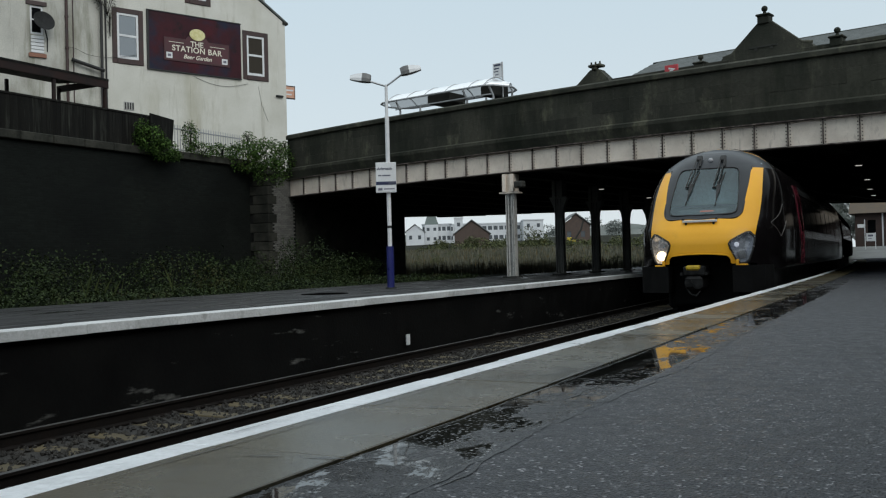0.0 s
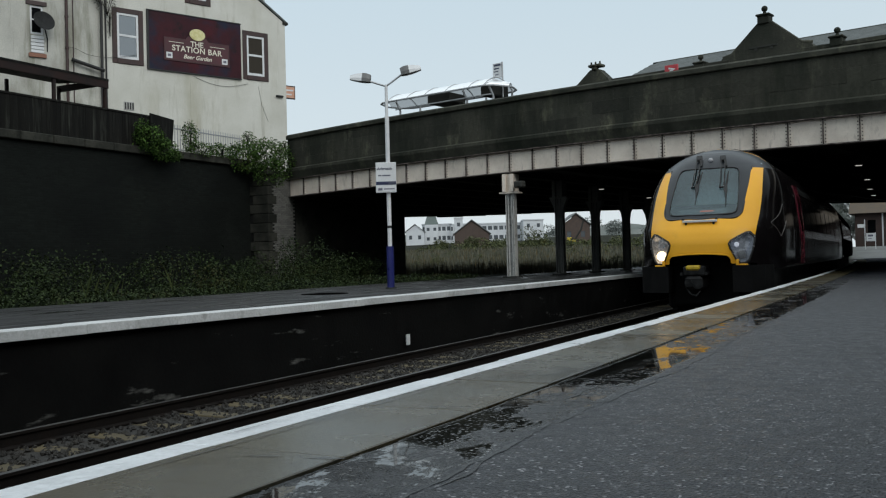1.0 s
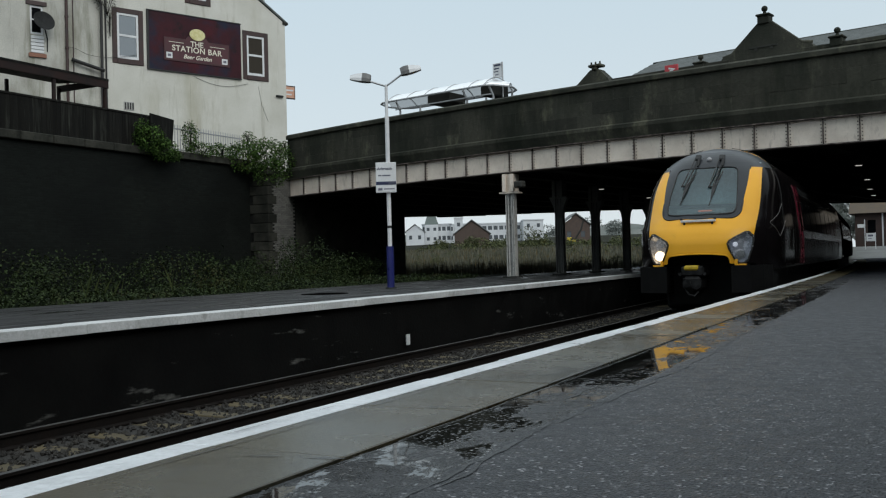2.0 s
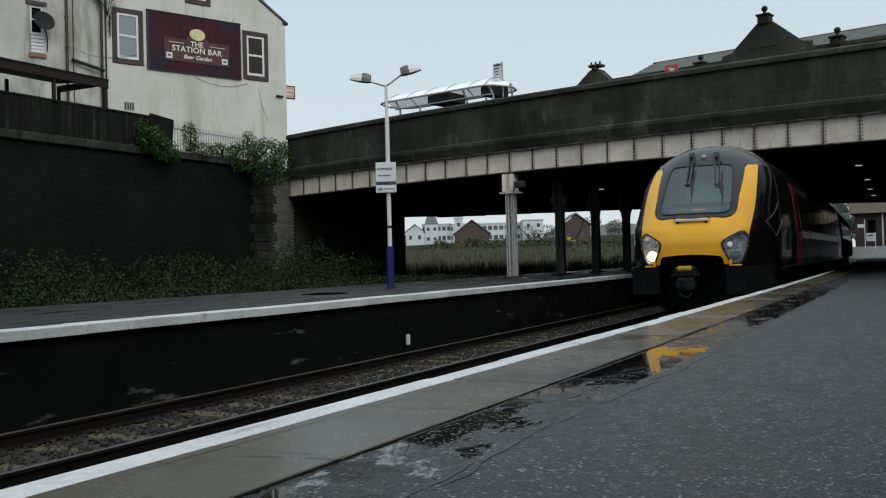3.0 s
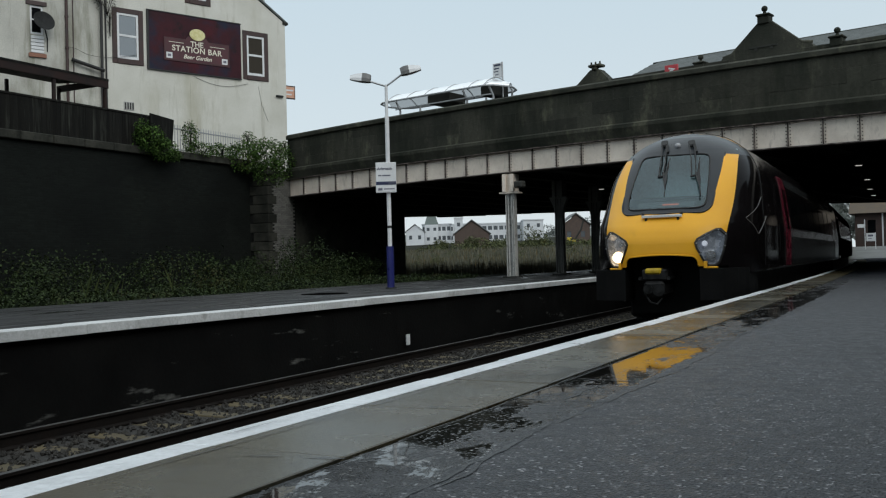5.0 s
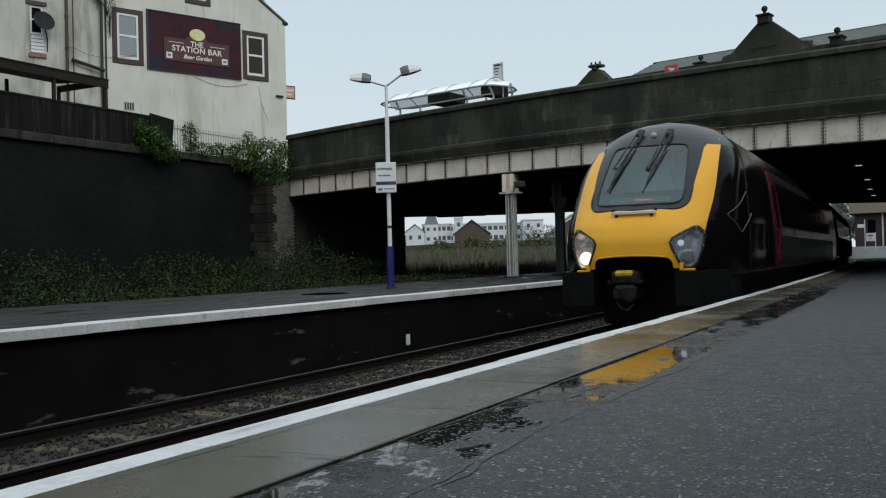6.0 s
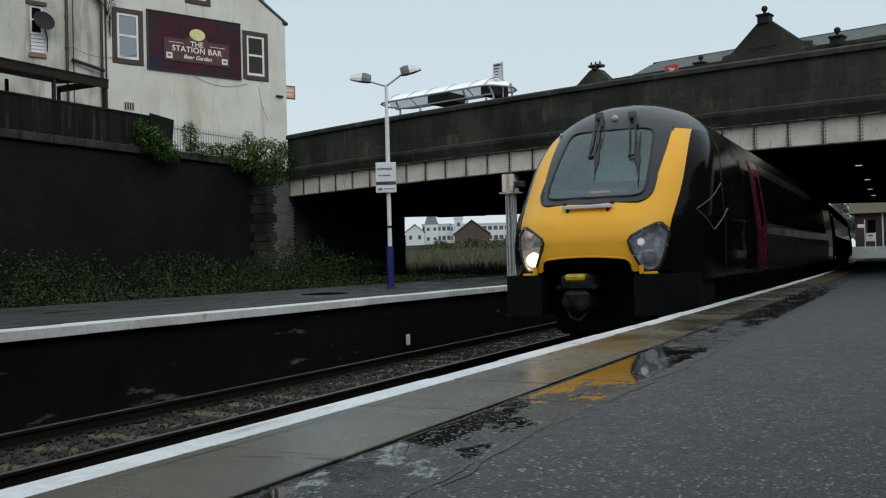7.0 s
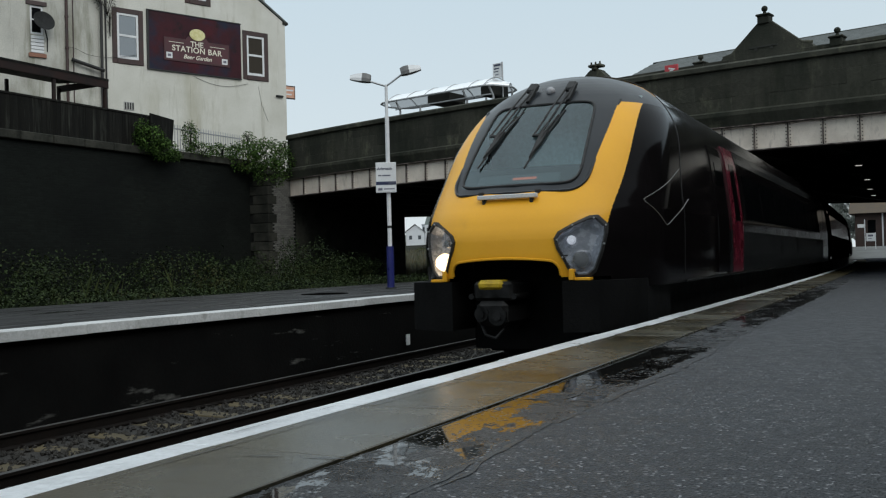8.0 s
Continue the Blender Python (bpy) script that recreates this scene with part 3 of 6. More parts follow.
    # coping: stones side by side, the outer edge painted white
    def slab(l, lo, hi, name, material, parent, y, x0, dz=0.0):
        bm = boxes(((lo, 0.002, -0.11), (hi, l - 0.002, 0.0)), bevel=0.004)
        ob = part(name, bm, material, parent)
        ob.matrix_basis = pose(x0 + bend(y + l / 2), y, dz, 0, 0, math.degrees(math.atan(2 * BEND * max(y + l / 2 - 5, 0))))
        return ob
    y, rnd = -3.0, random.Random(3)
    while y < 62:
        l = rnd.uniform(0.86, 1.0) if y < 30 else 1.8
        slab(l, 0.0, 0.148, "edge_stone", WHITE_EDGE, near, y, EDGE, rnd.uniform(-0.003, 0.003))
        slab(l, 0.151, 0.675, "coping_stone", COPING, near, y, EDGE, rnd.uniform(-0.004, 0.004))
        y += l
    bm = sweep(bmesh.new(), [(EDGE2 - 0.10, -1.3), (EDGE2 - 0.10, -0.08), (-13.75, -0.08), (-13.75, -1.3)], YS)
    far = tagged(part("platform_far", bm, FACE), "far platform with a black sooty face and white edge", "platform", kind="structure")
    bm = sweep(bmesh.new(), [(EDGE2 - 0.42, -0.08), (EDGE2 - 0.42, 0.0), (-13.7, 0.0), (-13.7, -0.08)], YS)
    part("tarmac", bm, ASPHALT2, far, "wet patched tarmac")
    y = -3.0
    while y < 62:
        l = rnd.uniform(1.35, 1.6)
        slab(l, -0.40, 0.0, "edge_stone", DULL_EDGE, far, y, EDGE2, rnd.uniform(-0.004, 0.004))
        y += l


build_platforms()

# ---- the road bridge ----
BRIDGE = pose(-10, 28.14, 0, 0, 0, -11.86)


def camber(x):
    return 0.13 * (1 - ((x + 1.5) / 12.0) ** 2) if -20 < x < 14 else 0.13 * (1 - (15.5 / 12) ** 2)


def build_bridge():
    br = thing("bridge", BRIDGE, "stone-parapeted road bridge on white-painted riveted girders", "bridge", kind="structure")
    L, R = -13.4, 26.0
    xs = steps(L, R, 1.0)

    def strip(outline):
        bm = bmesh.new()
        rows = [[bm.verts.new((x, y, z + camber(x))) for y, z in outline] for x in xs]
        n = len(outline)
        for a, b in zip(rows, rows[1:]):
            for i in range(n):
                bm.faces.new((a[i], b[i], b[(i + 1) % n], a[(i + 1) % n]))
        bm.faces.new(rows[0])
        bm.faces.new(rows[-1][::-1])
        bmesh.ops.recalc_face_normals(bm, faces=bm.faces)
        return bm
    part("girder", strip([(0.10, 3.40), (0.10, 4.08), (0.25, 4.08), (0.25, 3.40)]), GIRDER, br, "peeling white girder web")
    part("bottom_flange", strip([(-0.06, 3.37), (-0.06, 3.40), (0.40, 3.40), (0.40, 3.37)]), GIRDER_DIRT, br)
    part("top_flange", strip([(-0.05, 4.08), (-0.05, 4.11), (0.4, 4.11), (0.4, 4.08)]), GIRDER_DIRT, br)
    part("string_course", strip([(-0.14, 4.40), (-0.14, 4.50), (0.0, 4.56), (0.5, 4.56), (0.5, 4.11), (-0.02, 4.11)]), STONE, br)
    part("coping", strip([(-0.07, 5.72), (-0.09, 5.74), (-0.09, 5.86), (0.0, 5.92), (0.42, 5.92), (0.5, 5.86), (0.5, 5.72)]), STONE, br)
    part("parapet_core", strip([(0.03, 4.5), (0.03, 5.73), (0.4, 5.73), (0.4, 4.5)]), STONE, br)
    # the deck: its far side runs askew, nearer on the side of the field
    def far_side(x):
        return min(max(33.3 + 0.9 * x, 9.0), 44.0)
    xd = steps(-30.0, R, 1.0)
    bm = bmesh.new()
    rows = [[bm.verts.new((x, y, z + camber(x))) for y, z in ((0.42, 3.62), (0.42, 4.06), (far_side(x), 4.06), (far_side(x), 3.62))] for x in xd]
    for a, b in zip(rows, rows[1:]):
        for i in range(4):
            bm.faces.new((a[i], b[i], b[(i + 1) % 4], a[(i + 1) % 4]))
    bm.faces.new(rows[0])
    bm.faces.new(rows[-1][::-1])
    bmesh.ops.recalc_face_normals(bm, faces=bm.faces)
    part("deck", bm, SOOT, br, "sooty bridge deck")
    bm = bmesh.new()
    for x0, x1 in zip(xd, xd[1:]):
        q = [(x0, far_side(x0)), (x1, far_side(x1)), (x1, far_side(x1) + 0.3), (x0, far_side(x0) + 0.3)]
        prism(bm, q, 3.30 + camber(x0), 4.3 + camber(x0), "z")
    part("far_girder", bm, SOOT, br, "sooty girder on the far side")
    L = -13.4
    rib = boxes(((-0.012, 0.03, 3.40), (0.012, 0.086, 4.08)))
    box(rib, (-0.075, 0.084, 3.40), (0.075, 0.10, 4.08), mi=1)
    for sx in (-0.055, 0.055):
        for i in range(7):
            tube(rib, (sx, 0.084, 3.46 + i * 0.094), (sx, 0.064, 3.46 + i * 0.094), 0.02, 0.012, 6)
    rib_me = part("rib", rib, [GIRDER_DIRT, GIRDER], br, "sooty riveted girder rib")
    k, x = 0, 2.24 - 0.925 * 16
    while x < R:
        if x > L + 0.2:
            ob = rib_me if k == 0 else new("rib", rib_me.data)
            ob.parent, ob.location = br, (x, 0, camber(x))
            ob["label"] = "sooty riveted girder rib"
            k += 1
        x += 0.925
    for x in steps(-29, R - 1, 2.2):
        e = far_side(x) - 0.3
        ob = part("cross_beam", boxes(((-0.1, 0.5, 3.37), (0.1, e, 3.62)), ((-0.2, 0.5, 3.34), (0.2, e, 3.37))), SOOT, br)
        ob.location = (x, 0, camber(x))
    # parapet blocks
    rnd = random.Random(12)
    kinds = []
    for w in (0.8, 1.05, 1.3, 1.6):
        b = part("parapet_block", boxes(((0.001, 0, -0.004), (w - 0.001, 0.1, 0.404)), bevel=0.005), STONE, br)
        kinds.append((w, b.data))
        b.location = (L, 0.02, 4.52 + camber(L) - 3)
        bpy.data.objects.remove(b)
    for row in range(3):
        x = L
        while x < 14:
            w, me = rnd.choice(kinds)
            ob = new("parapet_block", me)
            ob.parent, ob.location = br, (x, rnd.uniform(-0.005, 0.005), 4.53 + row * 0.4 + camber(x + w / 2))
            x += w
    return br


bridge = build_bridge()


def build_columns():
    def column(name, y, x, label, material, white=False):
        c = thing(name, pose(x, y, 0), label, "column", "columns under the bridge")
        bm = bmesh.new()
        box(bm, (-0.26, -0.26, 0), (0.26, 0.26, 0.04), 0.01)
        part("base_plate", bm, SOOT, c)
        bm = bmesh.new()
        box(bm, (-0.15, -0.13, 0.04), (-0.12, 0.13, 2.8))
        box(bm, (0.12, -0.13, 0.04), (0.15, 0.13, 2.8))
        box(bm, (-0.12, -0.02, 0.04), (0.12, 0.02, 2.8))
        for s in (-0.065, 0.065):
            tube(bm, (s, -0.09, 0.04), (s, -0.09, 2.8), 0.028, seg=8)
        part("shaft", bm, material, c)
        bm = bmesh.new()
        box(bm, (-0.34, -0.2, 2.8), (0.34, 0.2, 2.85))
        box(bm, (-0.2, -0.25, 2.86), (-0.08, 0.25, 3.45))
        box(bm, (0.08, -0.25, 2.86), (0.2, 0.25, 3.45))
        box(bm, (-0.08, -0.1, 2.86), (0.08, 0.1, 3.45))
        if not white:
            for sx in (-1, 1):
                prism(bm, [(sx * 0.15, 2.2), (sx * 0.15, 2.8), (sx * 0.34, 2.8), (sx * 0.20, 2.5)], -0.12, 0.12)
        part("head", bm, GIRDER if white else SOOT_GREY, c, "white riveted column head" if white else "")
    column("bridge_column", 28.72, -12.32, "pale grey fluted steel bridge column", mat("chipped pale grey paint", (0.30, 0.30, 0.285), (0.52, 0.52, 0.50), 0.6, 3.0, 30, 0.15, patch=(0.13, 0.12, 0.11), patch_scale=9.0, patch_at=(0.56, 0.66)), True)
    for x, y in ((-12.0, 32.5), (-11.8, 36.05), (-11.55, 39.5), (-11.4, 42.9), (-11.3, 46.3)):
        column("bridge_column", y, x, "sooty dark steel bridge column", SOOT_GREY)


build_columns()


def build_floodlight():
    f = thing("floodlight", pose(-11.95, 28.45, 3.05, 0, 0, -20), "dark floodlight bracketed to the column head", "floodlight")
    part("case", boxes(((-0.02, -0.2, -0.1), (0.34, 0.05, 0.12)), bevel=0.04), SOOT, f)
    part("bracket", boxes(((-0.16, -0.02, 0.08), (0.06, 0.03, 0.14))), SOOT_GREY, f)


build_floodlight()


def build_abutment():
    ab = tagged(part("abutment", boxes(((-30, 31.35, -0.4), (-23.12, 40.4, 3.6))), STONE_BARE), "dark sooty brick bridge abutment", "abutment", kind="structure")
    pier = tagged(part("pier", boxes(((-24.6, 29.55, -0.4), (-23.14, 31.35, 4.2))), DARKWALL), "bridge pier with dark stone quoins and pale brick", "pier", kind="structure")
    rnd = random.Random(5)
    z, i = -0.3, 0
    while z < 4.15:
        a = 0.75 if i % 2 else 1.1
        part("quoin", boxes(((-23.1 - a, 29.50, z + 0.008), (-23.09, 29.55 + (0.5 if i % 2 else 0.22), z + 0.362)), bevel=0.015), STONE_BARE, pier)
        z, i = z + 0.37, i + 1
    pale = mat("pale sooty brick", (0.10, 0.098, 0.09), (0.19, 0.185, 0.17), 0.8, 2, 30, 0.2, vary=0.4)
    b = boxes(((-0.05, 0.004, 0.004), (0, 0.221, 0.071)), bevel=0.004)
    me = part("brick", b, pale, pier)
    for r in range(56):
        for c in range(6):
            y = 29.8 + c * 0.225 + (0.11 if r % 2 else 0)
            if y > 31.1:
                continue
            ob = me if r == 0 and c == 0 else new("brick", me.data)
            ob.parent, ob.location = pier, (-23.10 + rnd.uniform(-0.004, 0.004), y, 0.0 + r * 0.075)
    part("cap", boxes(((-24.7, 29.4, 4.2), (-23.0, 31.35, 4.36)), bevel=0.03), STONE, pier)


build_abutment()


def build_retaining_wall():
    w = tagged(part("wall_retaining", boxes(((-24.35, 2, -0.4), (-24.0, 29.5, 4.55))), DARKBRICK), "tall soot-blackened brick retaining wall", "wall", kind="structure")
    y = 2.0
    while y < 29.4:
        part("coping_stone", boxes(((-24.42, y + 0.006, 4.55), (-23.86, min(y + 1.2, 29.5) - 0.006, 4.82)), bevel=0.025), STONE_BARE, w)
        y += 1.2


build_retaining_wall()


# ---- the train ----
CAR = 23.0
FLOOR, ROOF = 0.30, 2.86      # lower edge of the body and top of the roof above the platforms


def half_width(z):
    w = 1.345 - 0.05 * max(0.9 - z, 0) ** 2 - 0.11 * max(z - 1.1, 0)
    return w if z < 1.7 else w * max(1 - ((z - 1.7) / (ROOF - 1.7)) ** 2.9, 0.0) ** 0.45


NOSE = ((0.2, -0.17), (0.3, -0.19), (0.6, -0.25), (0.85, -0.24), (1.05, -0.16), (1.25, 0.0), (1.4, 0.15), (1.8, 0.54), (2.3, 1.06), (2.5, 1.30), (2.65, 1.54), (2.76, 1.80), (2.83, 2.10), (2.87, 2.6))


def nose_back(z):
    """How far the middle of the nose lies behind the reference line of the car, at a height."""
    for (z0, b0), (z1, b1) in zip(NOSE, NOSE[1:]):
        if z <= z1:
            return b0 + (b1 - b0) * (z - z0) / (z1 - z0)
    return NOSE[-1][1]


def nose_point(z, t):
    """A point of the cab's shell: t runs from -1 (its right-hand side) over 0 (the middle) to 1."""
    w = half_width(z)
    back = (nose_back(z - 0.05) + nose_back(z) + nose_back(z + 0.05)) / 3
    up = ease(z, 1.1, 2.0)
    deep = 1.45 - 0.34 * up
    s, c = math.sin(t * math.pi / 2), math.cos(t * math.pi / 2)
    x = math.copysign(abs(s) ** (2.0 / (2.6 + 0.1 * up)), s) * w
    return Vector((x, back + deep * (1 - abs(c) ** 0.95), z))


def arch(a):
    """The upper edge of the coupler recess, with rounded corners."""
    if a > 0.585:
        return 0.0
    top = 0.615 - 0.04 * (a / 0.585) ** 2
    return top if a < 0.485 else top - 0.10 + math.sqrt(max(0.01 - (a - 0.485) ** 2, 0))


def build_cab(car):
    zs = [FLOOR + (ROOF - 0.002 - FLOOR) * math.sin(i / 230 * math.pi / 2) ** 1.0 for i in range(231)]
    ts = [i / 340 for i in range(-340, 341)]
    shells = {k: bmesh.new() for k in ("body", "yellow", "surround", "glass")}
    cache = {k: {} for k in shells}
    grid = [[nose_point(z, t) for t in ts] for z in zs]

    def which(p):
        a, z = abs(p.x), p.z
        def rounded(w, z0, z1, r):
            dz = max(z0 + r - z, z - (z1 - r), 0)
            dx = max(a - (w - r), 0)
            return a < w and z0 < z < z1 and (dx * dx + dz * dz < r * r or dx == 0 or dz == 0)
        if p.y < 1.6 and rounded(0.655 - 0.10 * max(z - 1.6, 0), 1.365, 2.345, 0.09):
            return "glass"
        if p.y < 2.3 and (rounded(0.748 + 0.05 * ease(z, 1.4, 2.1), 1.285, 2.7, 0.17) or z > 2.335):
            return "surround"
        # the yellow ends in a clean upright line on the side of the nose
        lim = 0.985 + 0.055 * math.sin((z - 0.95) / 1.45 * math.pi) if z > 0.95 else 0.80 + 0.35 * (z - 0.42)
        if a < lim and z > 0.42 and p.y < 2.6:
            return "yellow"
        return "body"
    lamps = [(0.55, 0.80), (0.70, 0.935), (0.84, 1.005), (0.90, 1.01), (0.975, 0.92), (0.94, 0.66), (0.875, 0.48), (0.81, 0.42), (0.73, 0.42), (0.665, 0.49), (0.57, 0.70)]

    def in_lamp(p):
        a, z, inside = abs(p.x), p.z, False
        for (a0, z0), (a1, z1) in zip(lamps, lamps[1:] + lamps[:1]):
            if (z0 > z) != (z1 > z) and a < a0 + (z - z0) / (z1 - z0) * (a1 - a0):
                inside = not inside
        return inside and p.y < 0.5
    for i in range(len(zs) - 1):
        for j in range(len(ts) - 1):
            q = (grid[i][j], grid[i][j + 1], grid[i + 1][j + 1], grid[i + 1][j])
            mid = sum(q, Vector()) / 4
            if in_lamp(mid):
                continue
            if mid.z < arch(abs(mid.x)) or mid.z < 0.42 and abs(mid.x) < 1.0:
                continue
            k = which(mid)
            vs = []
            for (a, b), p in zip(((i, j), (i, j + 1), (i + 1, j + 1), (i + 1, j)), q):
                if (a, b) not in cache[k]:
                    cache[k][a, b] = shells[k].verts.new(p)
                vs.append(cache[k][a, b])
            shells[k].faces.new(vs)
    # the side walls and roof run on behind the cab
    bm, c = shells["body"], cache["body"]
    ends = []
    side = [grid[i][0] for i in range(len(zs))] + [grid[i][-1] for i in range(len(zs) - 1, -1, -1)]
    fr = [bm.verts.new(p) for p in side]
    bk = [bm.verts.new((p.x, CAR, p.z)) for p in side]
    for i in range(len(side) - 1):
        bm.faces.new((fr[i], fr[i + 1], bk[i + 1], bk[i]))
    bm.faces.new(bk)
    for k, b in shells.items():
        bmesh.ops.recalc_face_normals(b, faces=b.faces)
    part("body", shells["body"], BODY, car, "dark brown painted body shell", smooth=True)
    part("nose_panel", shells["yellow"], YELLOW, car, "bright yellow nose panel", smooth=True)
    part("windscreen_surround", shells["surround"], CABBLACK, car, "dark grey windscreen surround and roof dome", smooth=True)
    part("windscreen", shells["glass"], SCREEN, car, "raked single-piece windscreen", smooth=True)


lead = thing("leading_car", pose(TRACK, 18, 0), "dark brown express train car with a yellow nose", "train car", "train cars")
build_cab(lead)



def build_cab_fittings(car):
    # cab interior, seen dimly through the windscreen
    bm = boxes(((-0.95, 1.75, 0.9), (0.95, 1.8, 2.45)))
    part("bulkhead", bm, mat("pale cab lining", (0.58, 0.68, 0.70), (0.66, 0.75, 0.77), 0.7, 2, 30, 0.02), car, "pale grey cab rear wall")
    def on_screen(a, z):
        return nose_point(z, math.copysign(math.asin((abs(a) / half_width(z)) ** 1.32) * 2 / math.pi, a)) + Vector((0, -0.004, 0.004))

    def desk(x0, x1, z0, z1, off, deep):
        """A solid strip that follows the windscreen at a distance behind it."""
        bm = bmesh.new()
        rows = []
        for x in steps(x0, x1, 0.06):
            lo, hi = on_screen(x, z0), on_screen(x, z1)
            rows.append([bm.verts.new(q) for q in (lo + Vector((0, off, 0)), hi + Vector((0, off, 0)), hi + Vector((0, off + deep, 0)), lo + Vector((0, off + deep, 0)))])
        for a, b in zip(rows, rows[1:]):
            for i in range(4):
                bm.faces.new((a[i], b[i], b[(i + 1) % 4], a[(i + 1) % 4]))
        bm.faces.new(rows[0])
        bm.faces.new(rows[-1][::-1])
        bmesh.ops.recalc_face_normals(bm, faces=bm.faces)
        return bm
    part("dashboard", desk(-0.66, 0.66, 1.34, 1.575, 0.05, 0.5), mat("grey-green dashboard", (0.012, 0.021, 0.022), (0.020, 0.031, 0.032), 0.7, 3, 40, 0.05), car, "dark grey-green driving desk")
    part("desk_panel", desk(-0.46, 0.46, 1.40, 1.49, 0.042, 0.008), mat("pale desk panel", (0.07, 0.09, 0.094), (0.10, 0.125, 0.13), 0.6, 3, 40, 0.02), car, "paler strip along the driving desk")
    part("display", desk(-0.04, 0.22, 1.43, 1.455, 0.034, 0.008), LED, car, "small lit orange destination display")
    # black rubber seal round the glass
    ring = []
    for k in range(72):
        an = k / 72 * 2 * math.pi
        cx, cz = math.copysign(abs(math.cos(an)) ** 0.2, math.cos(an)), math.copysign(abs(math.sin(an)) ** 0.2, math.sin(an))
        z = 1.855 + 0.49 * cz
        ring.append(on_screen((0.655 - 0.10 * max(z - 1.6, 0)) * cx, z))
    bm = chain(bmesh.new(), ring + ring[:1], 0.015, 6)
    part("windscreen_seal", bm, RUBBER, car, "black rubber windscreen seal")
    # the rounded lip where the dark surround meets the yellow
    edge = [(1, z) for z in steps(2.36, 1.46, 0.05)] + [(1 - 0.22 * (1 - math.cos(k * math.pi / 16)), 1.455 - 0.17 * math.sin(k * math.pi / 16)) for k in range(1, 9)] + [(c, 1.285) for c in steps(0.7, 0.0, 0.08)]
    edge = edge + [(-c, z) for c, z in edge[-2::-1]]
    edge = [on_screen((0.748 + 0.05 * ease(z, 1.4, 2.1)) * c, z) for c, z in edge]
    part("surround_lip", chain(bmesh.new(), edge, 0.016, 6), CABBLACK, car, "raised lip round the windscreen surround")
    # a ridge for the windscreen rubber and the grab rail below
    bm = bmesh.new()
    pts = [(x, nose_point(1.25, 0)[1] - 0.055 + 0.10 * x * x, 1.245) for x in (-0.32, -0.2, 0.0, 0.2, 0.32)]
    for a, b in zip(pts, pts[1:]):
        box(bm, (-0.5 * (b[0] - a[0]) - 0.005, -0.03, -0.022), (0.5 * (b[0] - a[0]) + 0.005, 0.03, 0.022), 0.006, Matrix.Translation(((a[0] + b[0]) / 2, (a[1] + b[1]) / 2, 1.247)) @ Matrix.Rotation(math.atan2(b[1] - a[1], b[0] - a[0]), 4, "Z"))
    part("step_rail", bm, WHITE, car, "bright metal step rail under the windscreen")
    for s in (-0.26, 0.26):
        part("bracket", boxes(((s - 0.02, -0.05, 1.17), (s + 0.02, 0.09, 1.235)), bevel=0.006), RUBBER, car)
    for s in (-0.33, 0.30):
        part("washer_jet", boxes(((s - 0.025, 0.02, 1.27), (s + 0.025, 0.10, 1.315)), bevel=0.01), RUBBER, car)
    # top lamp
    z = 2.53
    p = nose_point(z, 0)
    bm = bmesh.new()
    bmesh.ops.create_uvsphere(bm, u_segments=16, v_segments=8, radius=0.055, matrix=Matrix.Translation((0.0, p[1] - 0.005, z)))
    part("top_lamp", bm, mat("dim lamp glass", (0.30, 0.30, 0.31), (0.38, 0.38, 0.4), 0.15, 3, 30, 0), car, "round lamp above the windscreen", smooth=True)
    # headlights: a bowl behind a glazed cover in a black bolted frame
    shape = [(0.535, 0.80), (0.57, 0.865), (0.70, 0.945), (0.83, 1.015), (0.90, 1.02), (0.985, 0.93), (0.985, 0.84), (0.95, 0.66), (0.885, 0.47), (0.82, 0.41), (0.73, 0.405), (0.66, 0.48), (0.56, 0.70)]
    mid = (sum(a for a, _ in shape) / len(shape), sum(z for _, z in shape) / len(shape))

    def on_nose(a, z, out):
        w = half_width(z)
        t = math.asin(min(a / w, 1.0) ** (2.6 / 2)) * 2 / math.pi
        p = nose_point(z, t)
        e = 0.01
        n = (nose_point(z, t + e) - p).cross(nose_point(z + e, t) - p).normalized()
        if n.y > 0:
            n = -n
        return p + n * out
    rim = [(a, arch(abs(a))) for a in steps(-0.58, 0.58, 0.02)]
    rim = [(-0.585, 0.44), (-0.585, 0.47)] + rim + [(0.585, 0.47), (0.585, 0.44)]
    pts = [Vector((math.copysign(1, a), 1, 1)) * on_nose(abs(a), z, 0.0) for a, z in rim]
    part("recess_rim", chain(bmesh.new(), pts, 0.014, 6), YELLOW, car, "rolled yellow rim of the coupler recess")
    for s in (-1, 1):
        def ring(bm, k, out):
            return [bm.verts.new(Vector((s * q.x, q.y, q.z))) for q in (on_nose(mid[0] + (a - mid[0]) * k, mid[1] + (z - mid[1]) * k, out) for a, z in shape)]
        bm = bmesh.new()
        rings = [ring(bm, 1.02, -0.01), ring(bm, 1.0, 0.022), ring(bm, 0.89, 0.024), ring(bm, 0.865, 0.004)]
        for r0, r1 in zip(rings, rings[1:]):
            for i in range(len(r0)):
                bm.faces.new((r0[i], r0[(i + 1) % len(r0)], r1[(i + 1) % len(r0)], r1[i]))
        hl = part("headlight", bm, RUBBER, car, "headlight cluster in a black bolted frame")
        bm = bmesh.new()
        c = bm.verts.new(Vector((s, 1, 1)) * on_nose(*mid, 0.02))
        r = ring(bm, 0.88, 0.012)
        for i in range(len(r)):
            bm.faces.new((r[i], r[(i + 1) % len(r)], c))
        part("cover", bm, LENS, hl, "clear headlight cover", smooth=True)
        bm = bmesh.new()
        r0, r1 = ring(bm, 0.875, 0.0), ring(bm, 0.80, -0.12)
